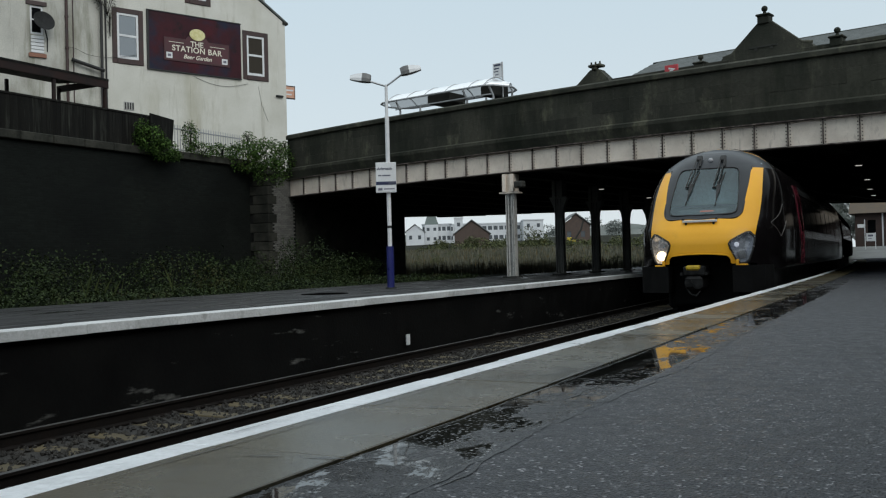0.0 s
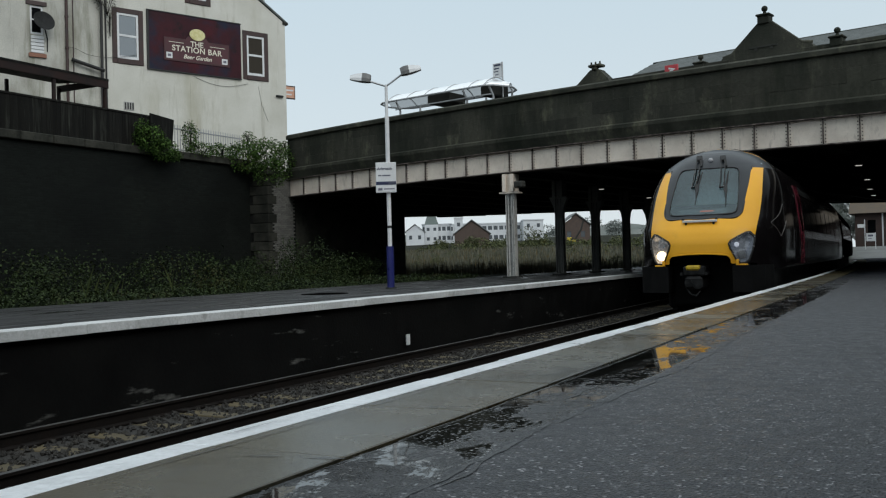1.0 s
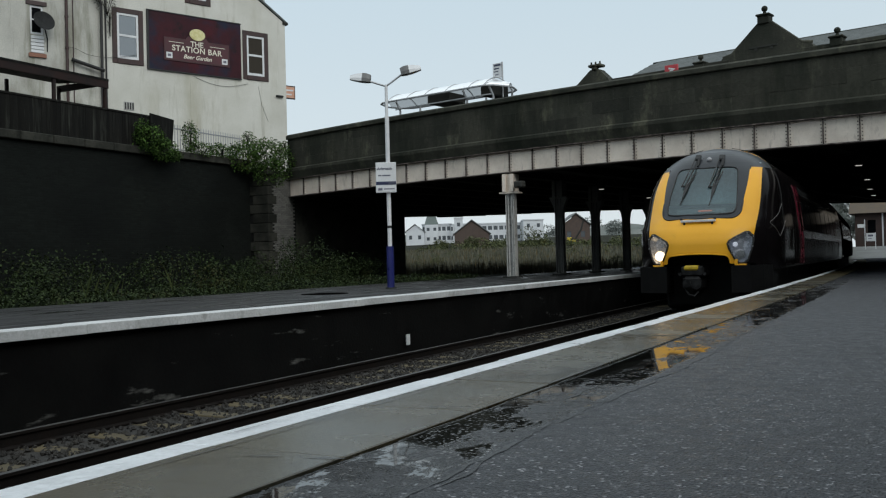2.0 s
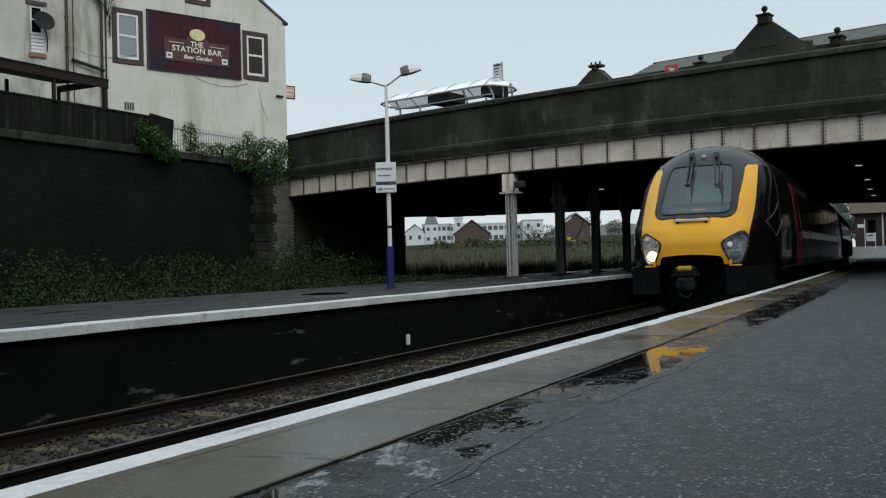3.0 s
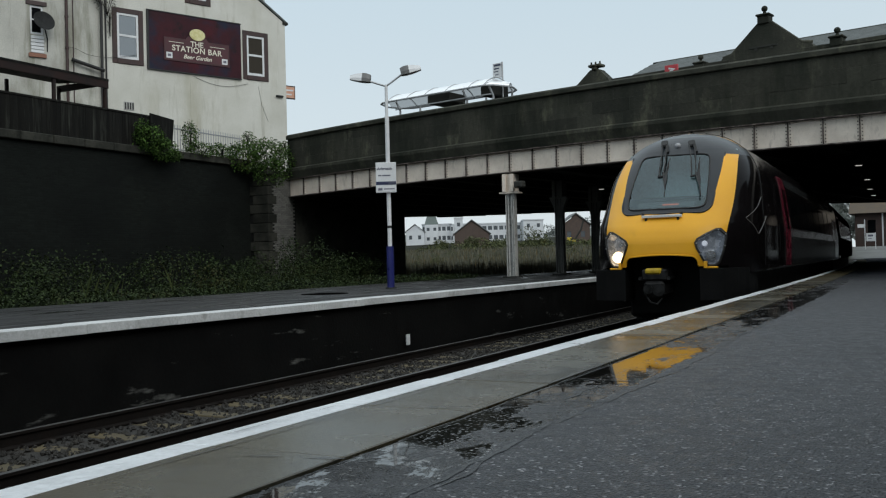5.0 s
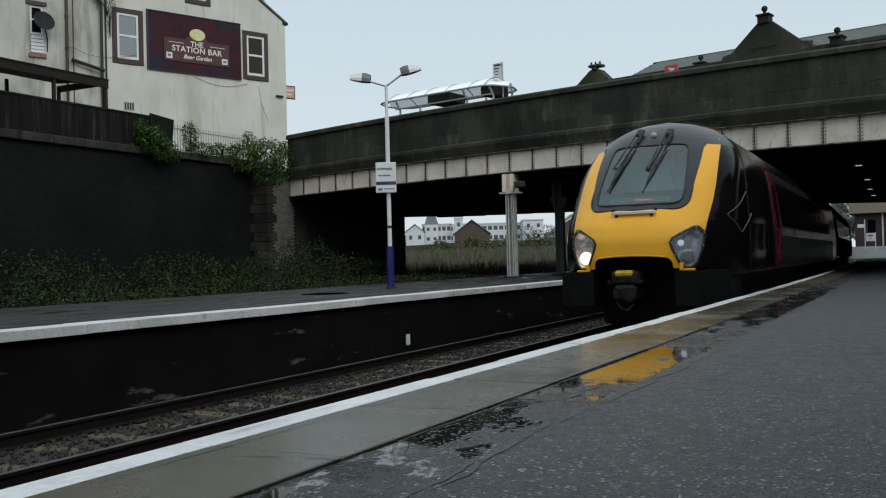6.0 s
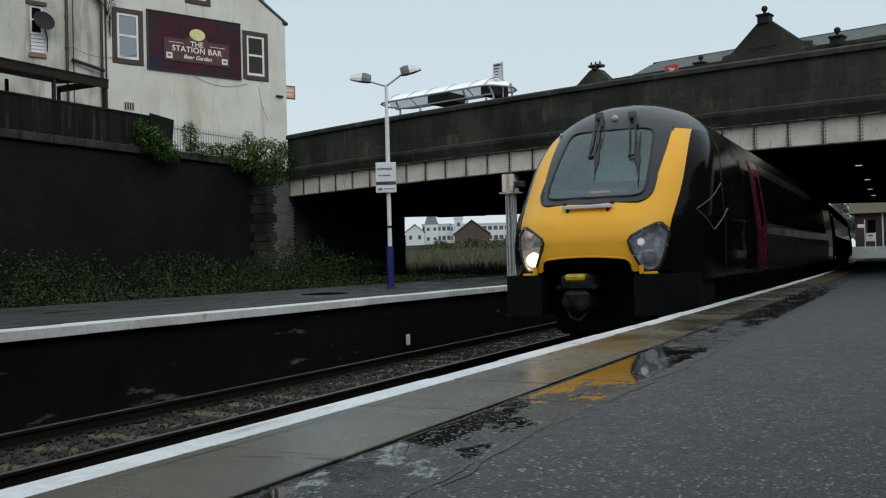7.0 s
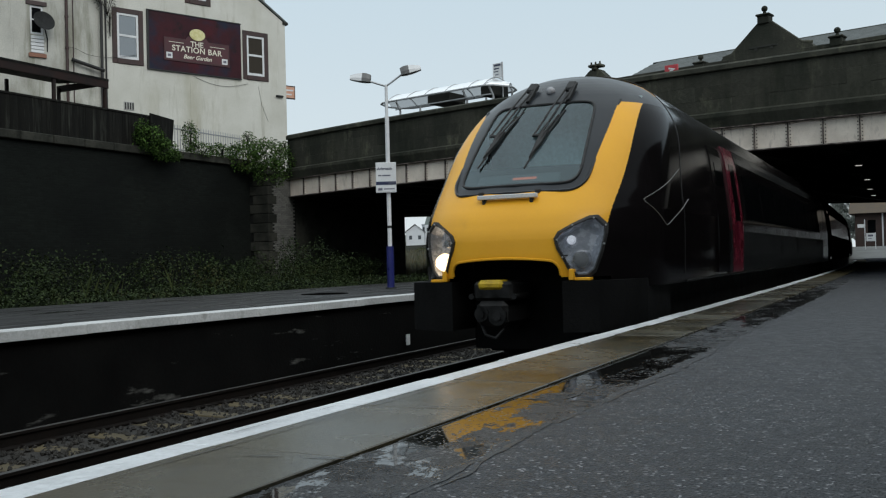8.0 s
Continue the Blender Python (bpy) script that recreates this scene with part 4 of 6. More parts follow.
        for i in range(len(r0)):
            bm.faces.new((r0[i], r0[(i + 1) % len(r0)], r1[(i + 1) % len(r0)], r1[i]))
        bm.faces.new(r1)
        part("bowl", bm, mat("grey headlight bowl", (0.26, 0.29, 0.34), (0.66, 0.70, 0.78), 0.25, 9, 40, 0.08, metal=0.3), hl, "grey headlight housing")
        for k, (a, z, rad, m_on) in enumerate(((0.70, 0.785, 0.046, LAMP_COOL), (0.79, 0.585, 0.098, LAMP_ON))):
            on = (s < 0 and k == 1) or (s > 0 and k == 0)
            p = on_nose(a, z, -0.055)
            bm = bmesh.new()
            m = Matrix.Translation((s * p.x, p.y, p.z)) @ Euler((radians(90), 0, radians(s * 8))).to_matrix().to_4x4()
            bmesh.ops.create_cone(bm, cap_ends=True, segments=24, radius1=rad, radius2=rad * 0.8, depth=0.06, matrix=m)
            part("lamp", bm, m_on if on else REFLECTOR, hl, ("lit headlamp" if k else "lit marker lamp") if on else "unlit lamp reflector")
        for a, z in ((0.55, 0.79), (0.69, 0.93), (0.87, 1.005), (0.975, 0.93), (0.965, 0.74), (0.60, 0.61)):
            p = on_nose(mid[0] + (a - mid[0]) * 0.94, mid[1] + (z - mid[1]) * 0.94, 0.026)
            bm = bmesh.new()
            bmesh.ops.create_uvsphere(bm, u_segments=8, v_segments=5, radius=0.011, matrix=Matrix.Translation((s * p.x, p.y, p.z)))
            part("bolt", bm, METAL, hl, "bright bolt head")
    # black lower valance, buffer recess and coupler
    for s in (-1, 1):
        bm = bmesh.new()
        prism(bm, [(s * 0.60, -0.15), (s * 0.95, -0.07), (s * 1.16, 0.06), (s * 1.25, 0.6), (s * 1.25, 1.6), (s * 0.60, 1.6)], -0.12, 0.385, "z")
        part("valance", bm, UNDER, car, "black lower valance")
    bm = boxes(((-0.62, 0.45, -0.35), (0.62, 0.6, 0.62)), ((-0.62, -0.10, 0.625), (0.62, 0.5, 0.64)))
    part("buffer_recess", bm, UNDER, car, "black coupler recess")
    bm = bmesh.new()
    box(bm, (-0.30, -0.28, 0.20), (0.12, 0.4, 0.39), 0.03)
    box(bm, (-0.27, -0.31, -0.06), (0.07, 0.4, 0.20), 0.05)
    for x, z, r in ((-0.18, 0.07, 0.075), (-0.01, 0.05, 0.095)):
        tube(bm, (x, -0.36, z), (x, -0.28, z), r, r * 0.85, 16)
        tube(bm, (x, -0.385, z), (x, -0.355, z), r * 0.5, r * 0.4, 12)
    for x in (-0.33, 0.13):
        tube(bm, (x, -0.26, 0.24), (x, 0.1, 0.24), 0.03, seg=10)
    chain(bm, [(-0.22, -0.26, -0.05), (-0.16, -0.30, -0.14), (-0.05, -0.31, -0.17), (0.02, -0.26, -0.08)], 0.014)
    coup = part("coupler", bm, mat("greasy coupler steel", (0.006, 0.006, 0.006), (0.032, 0.032, 0.032), 0.42, 9, 50, 0.2, metal=0.4, spec=0.2), car, "greasy black automatic coupler")
    part("coupler_cover", boxes(((-0.25, -0.305, 0.30), (0.03, -0.06, 0.405)), bevel=0.035), mat("dirty yellow paint", (0.34, 0.22, 0.006), (0.66, 0.45, 0.012), 0.5, 8, 50, 0.05, stain=(0.02, 0.018, 0.01), stain_scale=7.0, stain_at=(0.58, 0.7)), coup, "dirty yellow coupler cover")
    for s in (-1, 1):
        part("foot_bracket", boxes(((s * 0.69 - 0.026, -0.14, 0.39), (s * 0.69 + 0.026, -0.06, 0.50)), ((s * 0.78 - 0.09, -0.10, 0.385), (s * 0.78 + 0.09, 0.0, 0.415)), bevel=0.006), YELLOW, car)
    # bogie and life guards
    bm = bmesh.new()
    for s in (-0.7525, 0.7525):
        for y in (2.6, 5.2):
            tube(bm, (s - 0.06, y, -0.515), (s + 0.06, y, -0.515), 0.40, 0.40, 24)
        box(bm, (s - 0.3, 2.2, -0.62), (s - 0.15, 5.6, -0.25), 0.03)
        box(bm, (s - 0.04, 1.75, -0.86), (s + 0.04, 1.8, -0.1), 0.01)
        chain(bm, [(s, 1.78, -0.86), (s, 1.68, -0.88)], 0.03)
    box(bm, (-1.0, 1.6, -0.5), (1.0, 2.0, -0.15), 0.05)
    part("bogie", bm, UNDER, car, "black leading bogie")
    bm = boxes(((-1.1, 1.4, -0.12), (1.1, CAR, 0.30)), ((-1.0, 6.5, -0.6), (1.0, 16, -0.1)))
    part("underframe", bm, UNDER, car)
    # side details: the outlined device, cab door, saloon windows, maroon doors, grey lower panels
    for s in (-1, 1):
        def panel(name, y0, y1, z0, z1, material, out, parent=car, label="", bev=0.0):
            bm = bmesh.new()
            zs = steps(z0, z1, 0.12)
            rows = [[bm.verts.new((s * (half_width(z) + out), y, z)) for y in (y0, y1)] for z in zs]
            inner = [[bm.verts.new((s * (half_width(z) - 0.02), y, z)) for y in (y0, y1)] for z in zs]
            for a, b in zip(rows, rows[1:]):
                bm.faces.new((a[0], a[1], b[1], b[0]))
            for j in (0, 1):
                for i in range(len(zs) - 1):
                    bm.faces.new((rows[i][j], rows[i + 1][j], inner[i + 1][j], inner[i][j]))
            bm.faces.new((rows[-1][0], rows[-1][1], inner[-1][1], inner[-1][0]))
            bm.faces.new((rows[0][0], rows[0][1], inner[0][1], inner[0][0]))
            bmesh.ops.recalc_face_normals(bm, faces=bm.faces)
            return part(name, bm, material, parent, label)
        panel("cab_door", 4.1, 4.95, 0.36, 2.1, BODY, 0.006)
        panel("cab_door_window", 4.33, 4.78, 1.56, 1.88, WINDOW, 0.012, label="small cab door window")
        for q in (4.02, 5.02):
            bm = chain(bmesh.new(), [(s * (half_width(z) + 0.02), q, z) for z in (0.65, 0.9, 1.15)], 0.008)
            part("handrail", bm, BODYGREY, car, "thin metal grab rail")
        door = panel("passenger_door", 5.30, 6.20, 0.34, 2.2, MAROON, 0.008, label="maroon plug door")
        panel("door_window", 5.56, 5.94, 1.1, 1.95, WINDOW, 0.014, door, "narrow door window")
        panel("lower_panel", 6.25, CAR - 1.8, 0.34, 0.95, BODYGREY, 0.006, label="grey lower body panel")
        panel("lower_panel", 4.97, 5.28, 0.34, 0.95, BODYGREY, 0.006, label="grey lower body panel")
        panel("roof_band", 6.3, CAR - 0.8, 2.02, 2.22, BODYGREY, 0.006, label="grey roof-edge band")
        y = 6.7
        while y < CAR - 3:
            panel("window", y, y + 1.75, 1.15, 1.85, WINDOW, 0.008, label="flush tinted saloon window")
            y += 1.95
        # device drawn in thin pale lines: a diamond with open corner
        bm = bmesh.new()
        pts = [(2.02, 1.60), (0.74, 1.215), (0.69, 1.195), (0.70, 1.17), (0.75, 1.14), (1.06, 0.955), (1.13, 0.935), (1.20, 0.945), (1.95, 1.15), (2.30, 1.26)]
        def side_at(y, z):
            lo, hi = 0.3, 1.0
            for _ in range(30):
                m2 = (lo + hi) / 2
                if nose_point(z, m2).y < y:
                    lo = m2
                else:
                    hi = m2
            p = nose_point(z, lo)
            return Vector((s * (p.x + 0.004), y, z))
        for (y0, z0), (y1, z1) in zip(pts, pts[1:]):
            chain(bm, [side_at(y0 + (y1 - y0) * k / 8, z0 + (z1 - z0) * k / 8) for k in range(9)], 0.0042, 6)
        part("side_emblem", bm, mat("silver stripe", (0.14, 0.135, 0.125), (0.24, 0.23, 0.21), 0.4, 3, 30, 0), car, "thin silver diamond outline on the side")
        bm = bmesh.new()
        chain(bm, [(s * (half_width(0.32) + 0.0), y, 0.31) for y in (2.1, 9, 16, CAR - 1)], 0.016, 6)
        part("sill", bm, BODYGREY, car, "thin grey strip along the body sill")
    # seam behind the cab dome and roof gear
    zs = [0.4 + 2.44 * i / 40 for i in range(41)]
    for s in (-1, 1):
        bm = chain(bmesh.new(), [(s * (half_width(z) + 0.001), 2.0 + 0.35 * ease(z, 1.2, 2.3), z) for z in zs], 0.006, 6)
        part("cab_seam", bm, RUBBER, car, "dark seam behind the cab")
    bm = boxes(((-0.5, 4.2, 2.76), (0.5, 8.0, 2.885)), ((-0.5, 10, 2.76), (0.5, 15.5, 2.88)), bevel=0.03)
    part("roof_fairing", bm, BODY, car)
    # wipers
    made = []
    for s, (px, pz) in (("l", (-0.214, 2.55)), ("r", (0.268, 2.52))):
        p = nose_point(pz, px * 0.4)
        w = new("wiper")
        w.parent = car
        w["label"] = "black pantograph windscreen wiper"
        bm = bmesh.new()
        for off, end in ((-0.055, -0.105), (0.02, -0.035)):
            chain(bm, [(off, 0.02, 0.0), (off - 0.01, -0.45, 0.04), (end, -0.90, 0.02)], 0.0115, 6)
        box(bm, (-0.125, -0.92, 0.0), (0.03, -0.885, 0.03), 0.008)
        box(bm, (-0.075, -0.06, -0.04), (0.045, 0.10, 0.02), 0.02)
        prism(bm, [(-0.02, 0.09), (0.045, 0.05), (0.06, -0.24), (0.03, -0.26)], -0.03, 0.012, "z")
        part("arm", bm, RUBBER, w)
        bm = bmesh.new()
        chain(bm, [(0.075, -0.42, -0.008), (0.020, -0.90, 0.0), (-0.02, -1.42, -0.008)], 0.011, 6)
        chain(bm, [(0.055, -0.55, 0.02), (0.0, -0.90, 0.03), (-0.012, -1.22, 0.0)], 0.011, 6)
        prism(bm, [(-0.045, -0.84), (0.035, -0.82), (0.03, -1.02), (-0.012, -1.28), (-0.03, -1.05)], -0.012, 0.028, "z")
        part("blade", bm, RUBBER, w)
        rake = math.degrees(math.atan2(nose_point(2.2, 0).y - nose_point(1.6, 0).y, 0.6))
        made.append((w, Matrix.Translation((px, p.y - 0.05, pz + 0.03)) @ pose(0, 0, 0, 90 - rake, 0, 0)))
    return made


WIPERS = build_cab_fittings(lead)



def train_car():
    car = thing("following_car", pose(TRACK, 42, 0), "dark brown and grey express train car", "train car", "train cars")
    zs = [FLOOR + (ROOF - 0.002 - FLOOR) * math.sin(i / 30 * math.pi / 2) for i in range(31)]
    side = [(-half_width(z), z) for z in zs] + [(half_width(z), z) for z in reversed(zs)]
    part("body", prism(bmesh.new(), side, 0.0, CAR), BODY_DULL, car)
    part("underframe", boxes(((-1.1, 0.5, -0.6), (1.1, CAR - 0.5, 0.3))), UNDER, car)
    part("gangway", boxes(((-0.6, -0.3, 0.2), (0.6, 0.0, 2.5)), bevel=0.05), RUBBER, car, "black gangway bellows")
    for s in (-1, 1):
        def panel(name, y0, y1, z0, z1, material, label):
            w0, w1 = half_width(z0), half_width(z1)
            bm = prism(bmesh.new(), [(s * (w0 - 0.02), z0), (s * (w0 + 0.008), z0), (s * (w1 + 0.008), z1), (s * (w1 - 0.02), z1)], y0, y1)
            part(name, bm, material, car, label)
        for y in (1.0, CAR - 1.9):
            panel("passenger_door", y, y + 0.9, 0.34, 1.95, MAROON, "maroon plug door")
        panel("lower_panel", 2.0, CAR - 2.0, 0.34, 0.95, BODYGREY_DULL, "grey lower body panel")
        y = 2.4
        while y < CAR - 3.5:
            panel("window", y, y + 1.75, 1.15, 1.85, WINDOW, "flush tinted saloon window")
            y += 1.95
    return car


followers = [train_car()]
for i in range(2):
    followers.append(copy_thing(followers[0], pose(TRACK, 70 + 24 * i, 0)))


# ---- unseen walls added on the camera's side, to block sky light and reflections ----
def build_closing():
    tagged(part("wall_cutting", boxes(((5.6, -40, -0.5), (6.1, 26.0, 8.0))), DARKWALL), "unseen dark wall added behind the near platform", "wall", kind="structure")
    tagged(part("wall_under_bridge", boxes(((4.0, 23.5, -0.5), (5.5, 62, 3.6)), ((2.5, 62, -0.5), (3.0, 130, 6.0))), DARKWALL), "unseen dark wall added under the bridge", "wall", kind="structure")
    tagged(part("wall_across_platform", boxes(((-1.85, 58.0, -0.05), (4.0, 58.4, 3.6))), DARKWALL), "unseen dark wall added across the near platform", "wall", kind="structure")
    tagged(part("wall_behind", boxes(((-26, -40.5, -1.5), (6, -40, 5))), DARKWALL), "unseen dark wall added behind the camera", "wall", kind="structure")


build_closing()

# ---- the pub above the retaining wall ----
PUB = pose(-25.07, 33.5, 4.35, 0, 0, 68)


def pub_window(parent, x, z, w, h, sur=0.2, pane=PUBPANE):
    """A sash window in a painted stone surround, set in the wall whose face is y = 0."""
    win = part("window", boxes(((x - w / 2 - sur, -0.03, z - sur), (x - w / 2, 0.05, z + h + sur)), ((x + w / 2, -0.03, z - sur), (x + w / 2 + sur, 0.05, z + h + sur)),
                               ((x - w / 2, -0.03, z + h), (x + w / 2, 0.05, z + h + sur)), ((x - w / 2, -0.05, z - sur), (x + w / 2, 0.05, z)), bevel=0.01), BROWN, parent, "sash window in a brown-painted surround")
    f = 0.085
    part("frame", boxes(((x - w / 2, -0.01, z), (x - w / 2 + f, 0.09, z + h)), ((x + w / 2 - f, -0.01, z), (x + w / 2, 0.09, z + h)), ((x - w / 2 + f, -0.01, z + h - f), (x + w / 2 - f, 0.09, z + h)),
                        ((x - w / 2 + f, -0.01, z), (x + w / 2 - f, 0.09, z + f * 1.3)), ((x - w / 2 + f, -0.005, z + h * 0.49), (x + w / 2 - f, 0.09, z + h * 0.49 + f))), WHITE, win, "white sash frame")
    part("pane", boxes(((x - w / 2 + f, 0.02, z + f), (x + w / 2 - f, 0.035, z + h - f))), pane, win)
    return win


def wall_with_holes(x0, x1, z0, z1, holes, y0=0.0, y1=0.3):
    """Wall pieces round rectangular holes (x0, x1, z0, z1)."""
    cuts = sorted({x0, x1, *[v for h in holes for v in h[:2]]})
    items = []
    for a, b in zip(cuts, cuts[1:]):
        z = z0
        for h in sorted((h for h in holes if h[0] <= a and h[1] >= b), key=lambda h: h[2]):
            items.append(((a, y0, z), (b, y1, h[2])))
            z = h[3]
        items.append(((a, y0, z), (b, y1, z1)))
    bm = boxes(*items)
    bmesh.ops.remove_doubles(bm, verts=bm.verts, dist=1e-4)
    return bm


def build_pub():
    pub = thing("pub", PUB, "cream-rendered gabled pub with brown window surrounds", "pub")
    G = -4.35     # heights below are above the platforms
    W1, W2, W3 = (-7.16, 8.88 + G, 0.86, 1.80), (-1.50, 8.84 + G, 0.84, 1.72), (-4.15, 11.72 + G, 0.75, 1.1)
    holes = [(x - w / 2, x + w / 2, z, z + h) for x, z, w, h in (W1, W2)]
    eave = 11.34 + G
    part("wall", wall_with_holes(-8.25, 0.0, 0, eave, holes), RENDERW, pub, "cream rendered gable wall with damp stains")
    bm = prism(bmesh.new(), [(-8.25, eave), (0.0, eave), (-3.7, eave + 2.35), (-4.6, eave + 2.35)], 0.0, 0.3)
    part("gable", bm, RENDERW, pub)
    part("side_wall", boxes(((-0.3, 0.3, 0), (0.0, 9, eave)), ((-8.25, 0.3, 0), (-8.0, 9, eave)), ((-8.0, 8.7, 0), (-0.3, 9, eave))), RENDERW, pub)
    bm = bmesh.new()
    prism(bm, [(0.12, eave - 0.05), (0.12, eave + 0.04), (-4.15, eave + 2.85), (-8.4, eave + 0.04), (-8.4, eave - 0.05), (-4.15, eave + 2.72)], -0.06, 9.1)
    part("roof", bm, SLATE, pub, "grey slate roof")
    part("corner_cap", boxes(((-0.12, -0.06, eave - 0.06), (0.14, 0.3, eave + 0.06)), bevel=0.01), STONE_BARE, pub)
    pub_window(pub, *W1)
    pub_window(pub, *W2, pane=DIMPANE)
    pub_window(pub, *W3)
    # left wing, a little behind, with its window, louvre and roof
    wing_holes = [(-10.80, -10.33, 9.42 + G, 10.50 + G)]
    part("wing_wall", wall_with_holes(-16.5, -8.25, 0, 12.5 + G, wing_holes, 0.12, 0.4), GRIMY, pub, "grey-cream rendered wing wall")
    part("wing_side", boxes(((-16.5, 0.4, 0), (-16.2, 9, 12.5 + G)), ((-16.2, 8.7, 0), (-8.25, 9, 12.5 + G))), RENDERW, pub)
    bm = prism(bmesh.new(), [(0.0, 12.4 + G), (4.5, 14.5 + G), (9.2, 12.4 + G)], -16.6, -8.25, "x")
    part("wing_roof", bm, SLATE, pub)
    win = part("wing_window", boxes(((-10.80, 0.16, 9.42 + G), (-10.73, 0.2, 10.5 + G)), ((-10.40, 0.16, 9.42 + G), (-10.33, 0.2, 10.5 + G)), ((-10.73, 0.16, 9.42 + G), (-10.40, 0.2, 9.50 + G)), ((-10.73, 0.16, 9.95 + G), (-10.40, 0.2, 10.0 + G)), ((-10.73, 0.16, 10.42 + G), (-10.40, 0.2, 10.5 + G))), WHITE, pub, "narrow white sash window")
    part("pane", boxes(((-10.73, 0.18, 9.5 + G), (-10.40, 0.19, 10.42 + G))), WINDOW, win)
    part("lintel", boxes(((-10.95, 0.08, 10.5 + G), (-10.2, 0.14, 10.66 + G)), bevel=0.01), BROWN, pub)
    lv = part("louvre", boxes(*[((-10.8, 0.06, 8.72 + G + i * 0.13), (-10.33, 0.11, 8.83 + G + i * 0.13)) for i in range(5)], bevel=0.01), WHITE, pub, "white slatted panel under the window")
    part("sill", boxes(((-10.88, 0.04, 8.55 + G), (-10.25, 0.12, 8.70 + G)), bevel=0.01), mat("terracotta", (0.22, 0.10, 0.07), (0.3, 0.15, 0.1), 0.8, 4, 40, 0.2), pub)
    # pipes, vent, cable, box
    bm = bmesh.new()
    chain(bm, [(-9.50, 0.04, 2.0), (-9.50, 0.04, 12.3 + G)], 0.055)
    for z in (9.0, 10.2, 11.4):
        tube(bm, (-9.50, 0.04, z + G), (-9.50, 0.04, z + G + 0.06), 0.075)
    part("drainpipe", bm, BROWN, pub, "brown cast-iron drainpipe")
    bm = bmesh.new()
    chain(bm, [(-9.25, 0.08, 2.5), (-9.25, 0.08, 12.3 + G)], 0.02)
    part("cable_conduit", bm, BROWN, pub)
    bm = bmesh.new()
    chain(bm, [(-8.22, -0.06, 2.0), (-8.22, -0.06, 10.9 + G), (-8.35, -0.03, 11.2 + G), (-8.7, 0.05, 11.3 + G)], 0.06)
    chain(bm, [(-8.05, -0.04, 2.0), (-8.05, -0.04, 11.1 + G)], 0.035)
    part("drainpipe", bm, RUBBER, pub, "black corner drainpipe")
    bm = bmesh.new()
    chain(bm, [(-9.35, 0.0, 8.62 + G), (-8.95, -0.06, 8.5 + G), (-8.15, -0.1, 8.3 + G)], 0.07)
    part("pipe_bend", bm, RUBBER, pub)
    bm = bmesh.new()
    pts = [(-9.6 + i * 0.12, -0.02 - 0.03 * (i > 11), 9.05 + G + 0.09 * math.exp(-((i - 3) / 2.5) ** 2) - 0.22 * math.sin(i / 22 * math.pi) ** 1) for i in range(24)]
    chain(bm, pts, 0.008, 5)
    pts = [(-4.45 + i * 0.17, -0.02, 8.52 + G - 0.26 * math.sin(i / 15 * math.pi) - 0.004 * i) for i in range(16)]
    chain(bm, pts, 0.007, 5)
    chain(bm, [(-1.4, -0.015, 8.4 + G), (-1.25, -0.015, 7.6 + G), (-0.95, -0.015, 6.9 + G)], 0.005, 5)
    part("cable", bm, RUBBER, pub, "slack black cable on the wall")
    part("render_joint", boxes(((-4.56, -0.012, 2.0), (-4.52, 0.0, 8.32 + G))), RENDERW, pub)
    vent = part("vent", boxes(((-7.38, -0.02, 6.86 + G), (-6.96, 0.03, 7.2 + G)), bevel=0.01), mat("vent", (0.3, 0.3, 0.28), (0.4, 0.4, 0.38), 0.6), pub, "barred wall vent")
    part("grille", boxes(*[((-7.34 + i * 0.1, -0.035, 6.9 + G), (-7.29 + i * 0.1, -0.02, 7.16 + G)) for i in range(4)]), RUBBER, vent)
    part("wall_lamp", boxes(((-0.55, -0.12, 8.02 + G), (-0.2, 0.0, 8.10 + G)), bevel=0.02), RUBBER, pub)
    bm = bmesh.new()
    tube(bm, (-0.35, 1.2, eave + 0.1), (-0.35, 1.2, eave + 3.2), 0.05)
    part("vent_pipe", bm, METAL, pub, "thin vent pipe at the eaves")
    # dish
    bm = bmesh.new()
    dm = pose(-10.47, -0.35, 9.83 + G, 78, 0, 12)
    rings = []
    for k in range(5):
        r = 0.40 * k / 4
        rings.append([bm.verts.new(dm @ Vector((r * math.cos(a) * 1.05, r * math.sin(a) * 0.9, 0.35 * r * r))) for a in [i / 24 * 2 * math.pi for i in range(24)]])
    for r0, r1 in zip(rings[1:], rings[2:]):
        for i in range(24):
            bm.faces.new((r0[i], r0[(i + 1) % 24], r1[(i + 1) % 24], r1[i]))
    bm.faces.new(rings[1])
    chain(bm, [(-10.45, -0.3, 9.75 + G), (-10.2, 0.1, 9.3 + G), (-10.2, 0.13, 8.8 + G)], 0.025)
    part("satellite_dish", bm, mat("dark dish mesh", (0.018, 0.02, 0.02), (0.035, 0.035, 0.035), 0.7, 6, spec=0.1), pub, "dark grey satellite dish")
    # the painted board and the sign on it
    bd = part("board", boxes(((-6.32, -0.055, 8.62 + G), (-2.22, -0.004, 10.96 + G)), bevel=0.012), BOARD, pub, "weathered maroon and navy backing board")
    part("board_edge", boxes(((-6.40, -0.075, 8.58 + G), (-6.32, -0.004, 11.0 + G)), ((-6.32, -0.075, 10.96 + G), (-2.22, -0.004, 11.0 + G)), ((-6.32, -0.075, 8.58 + G), (-2.22, -0.004, 8.62 + G))), RUBBER, bd)
    sign = thing("pub_sign", PUB, "maroon pub sign with cream lettering and pale oval", "sign")
    x0, x1, z0, z1 = -5.70, -2.80, 9.04 + G, 9.98 + G
    plate = mat("maroon sign paint", (0.05, 0.008, 0.012), (0.075, 0.012, 0.018), 0.4, 2, 40, 0.03)
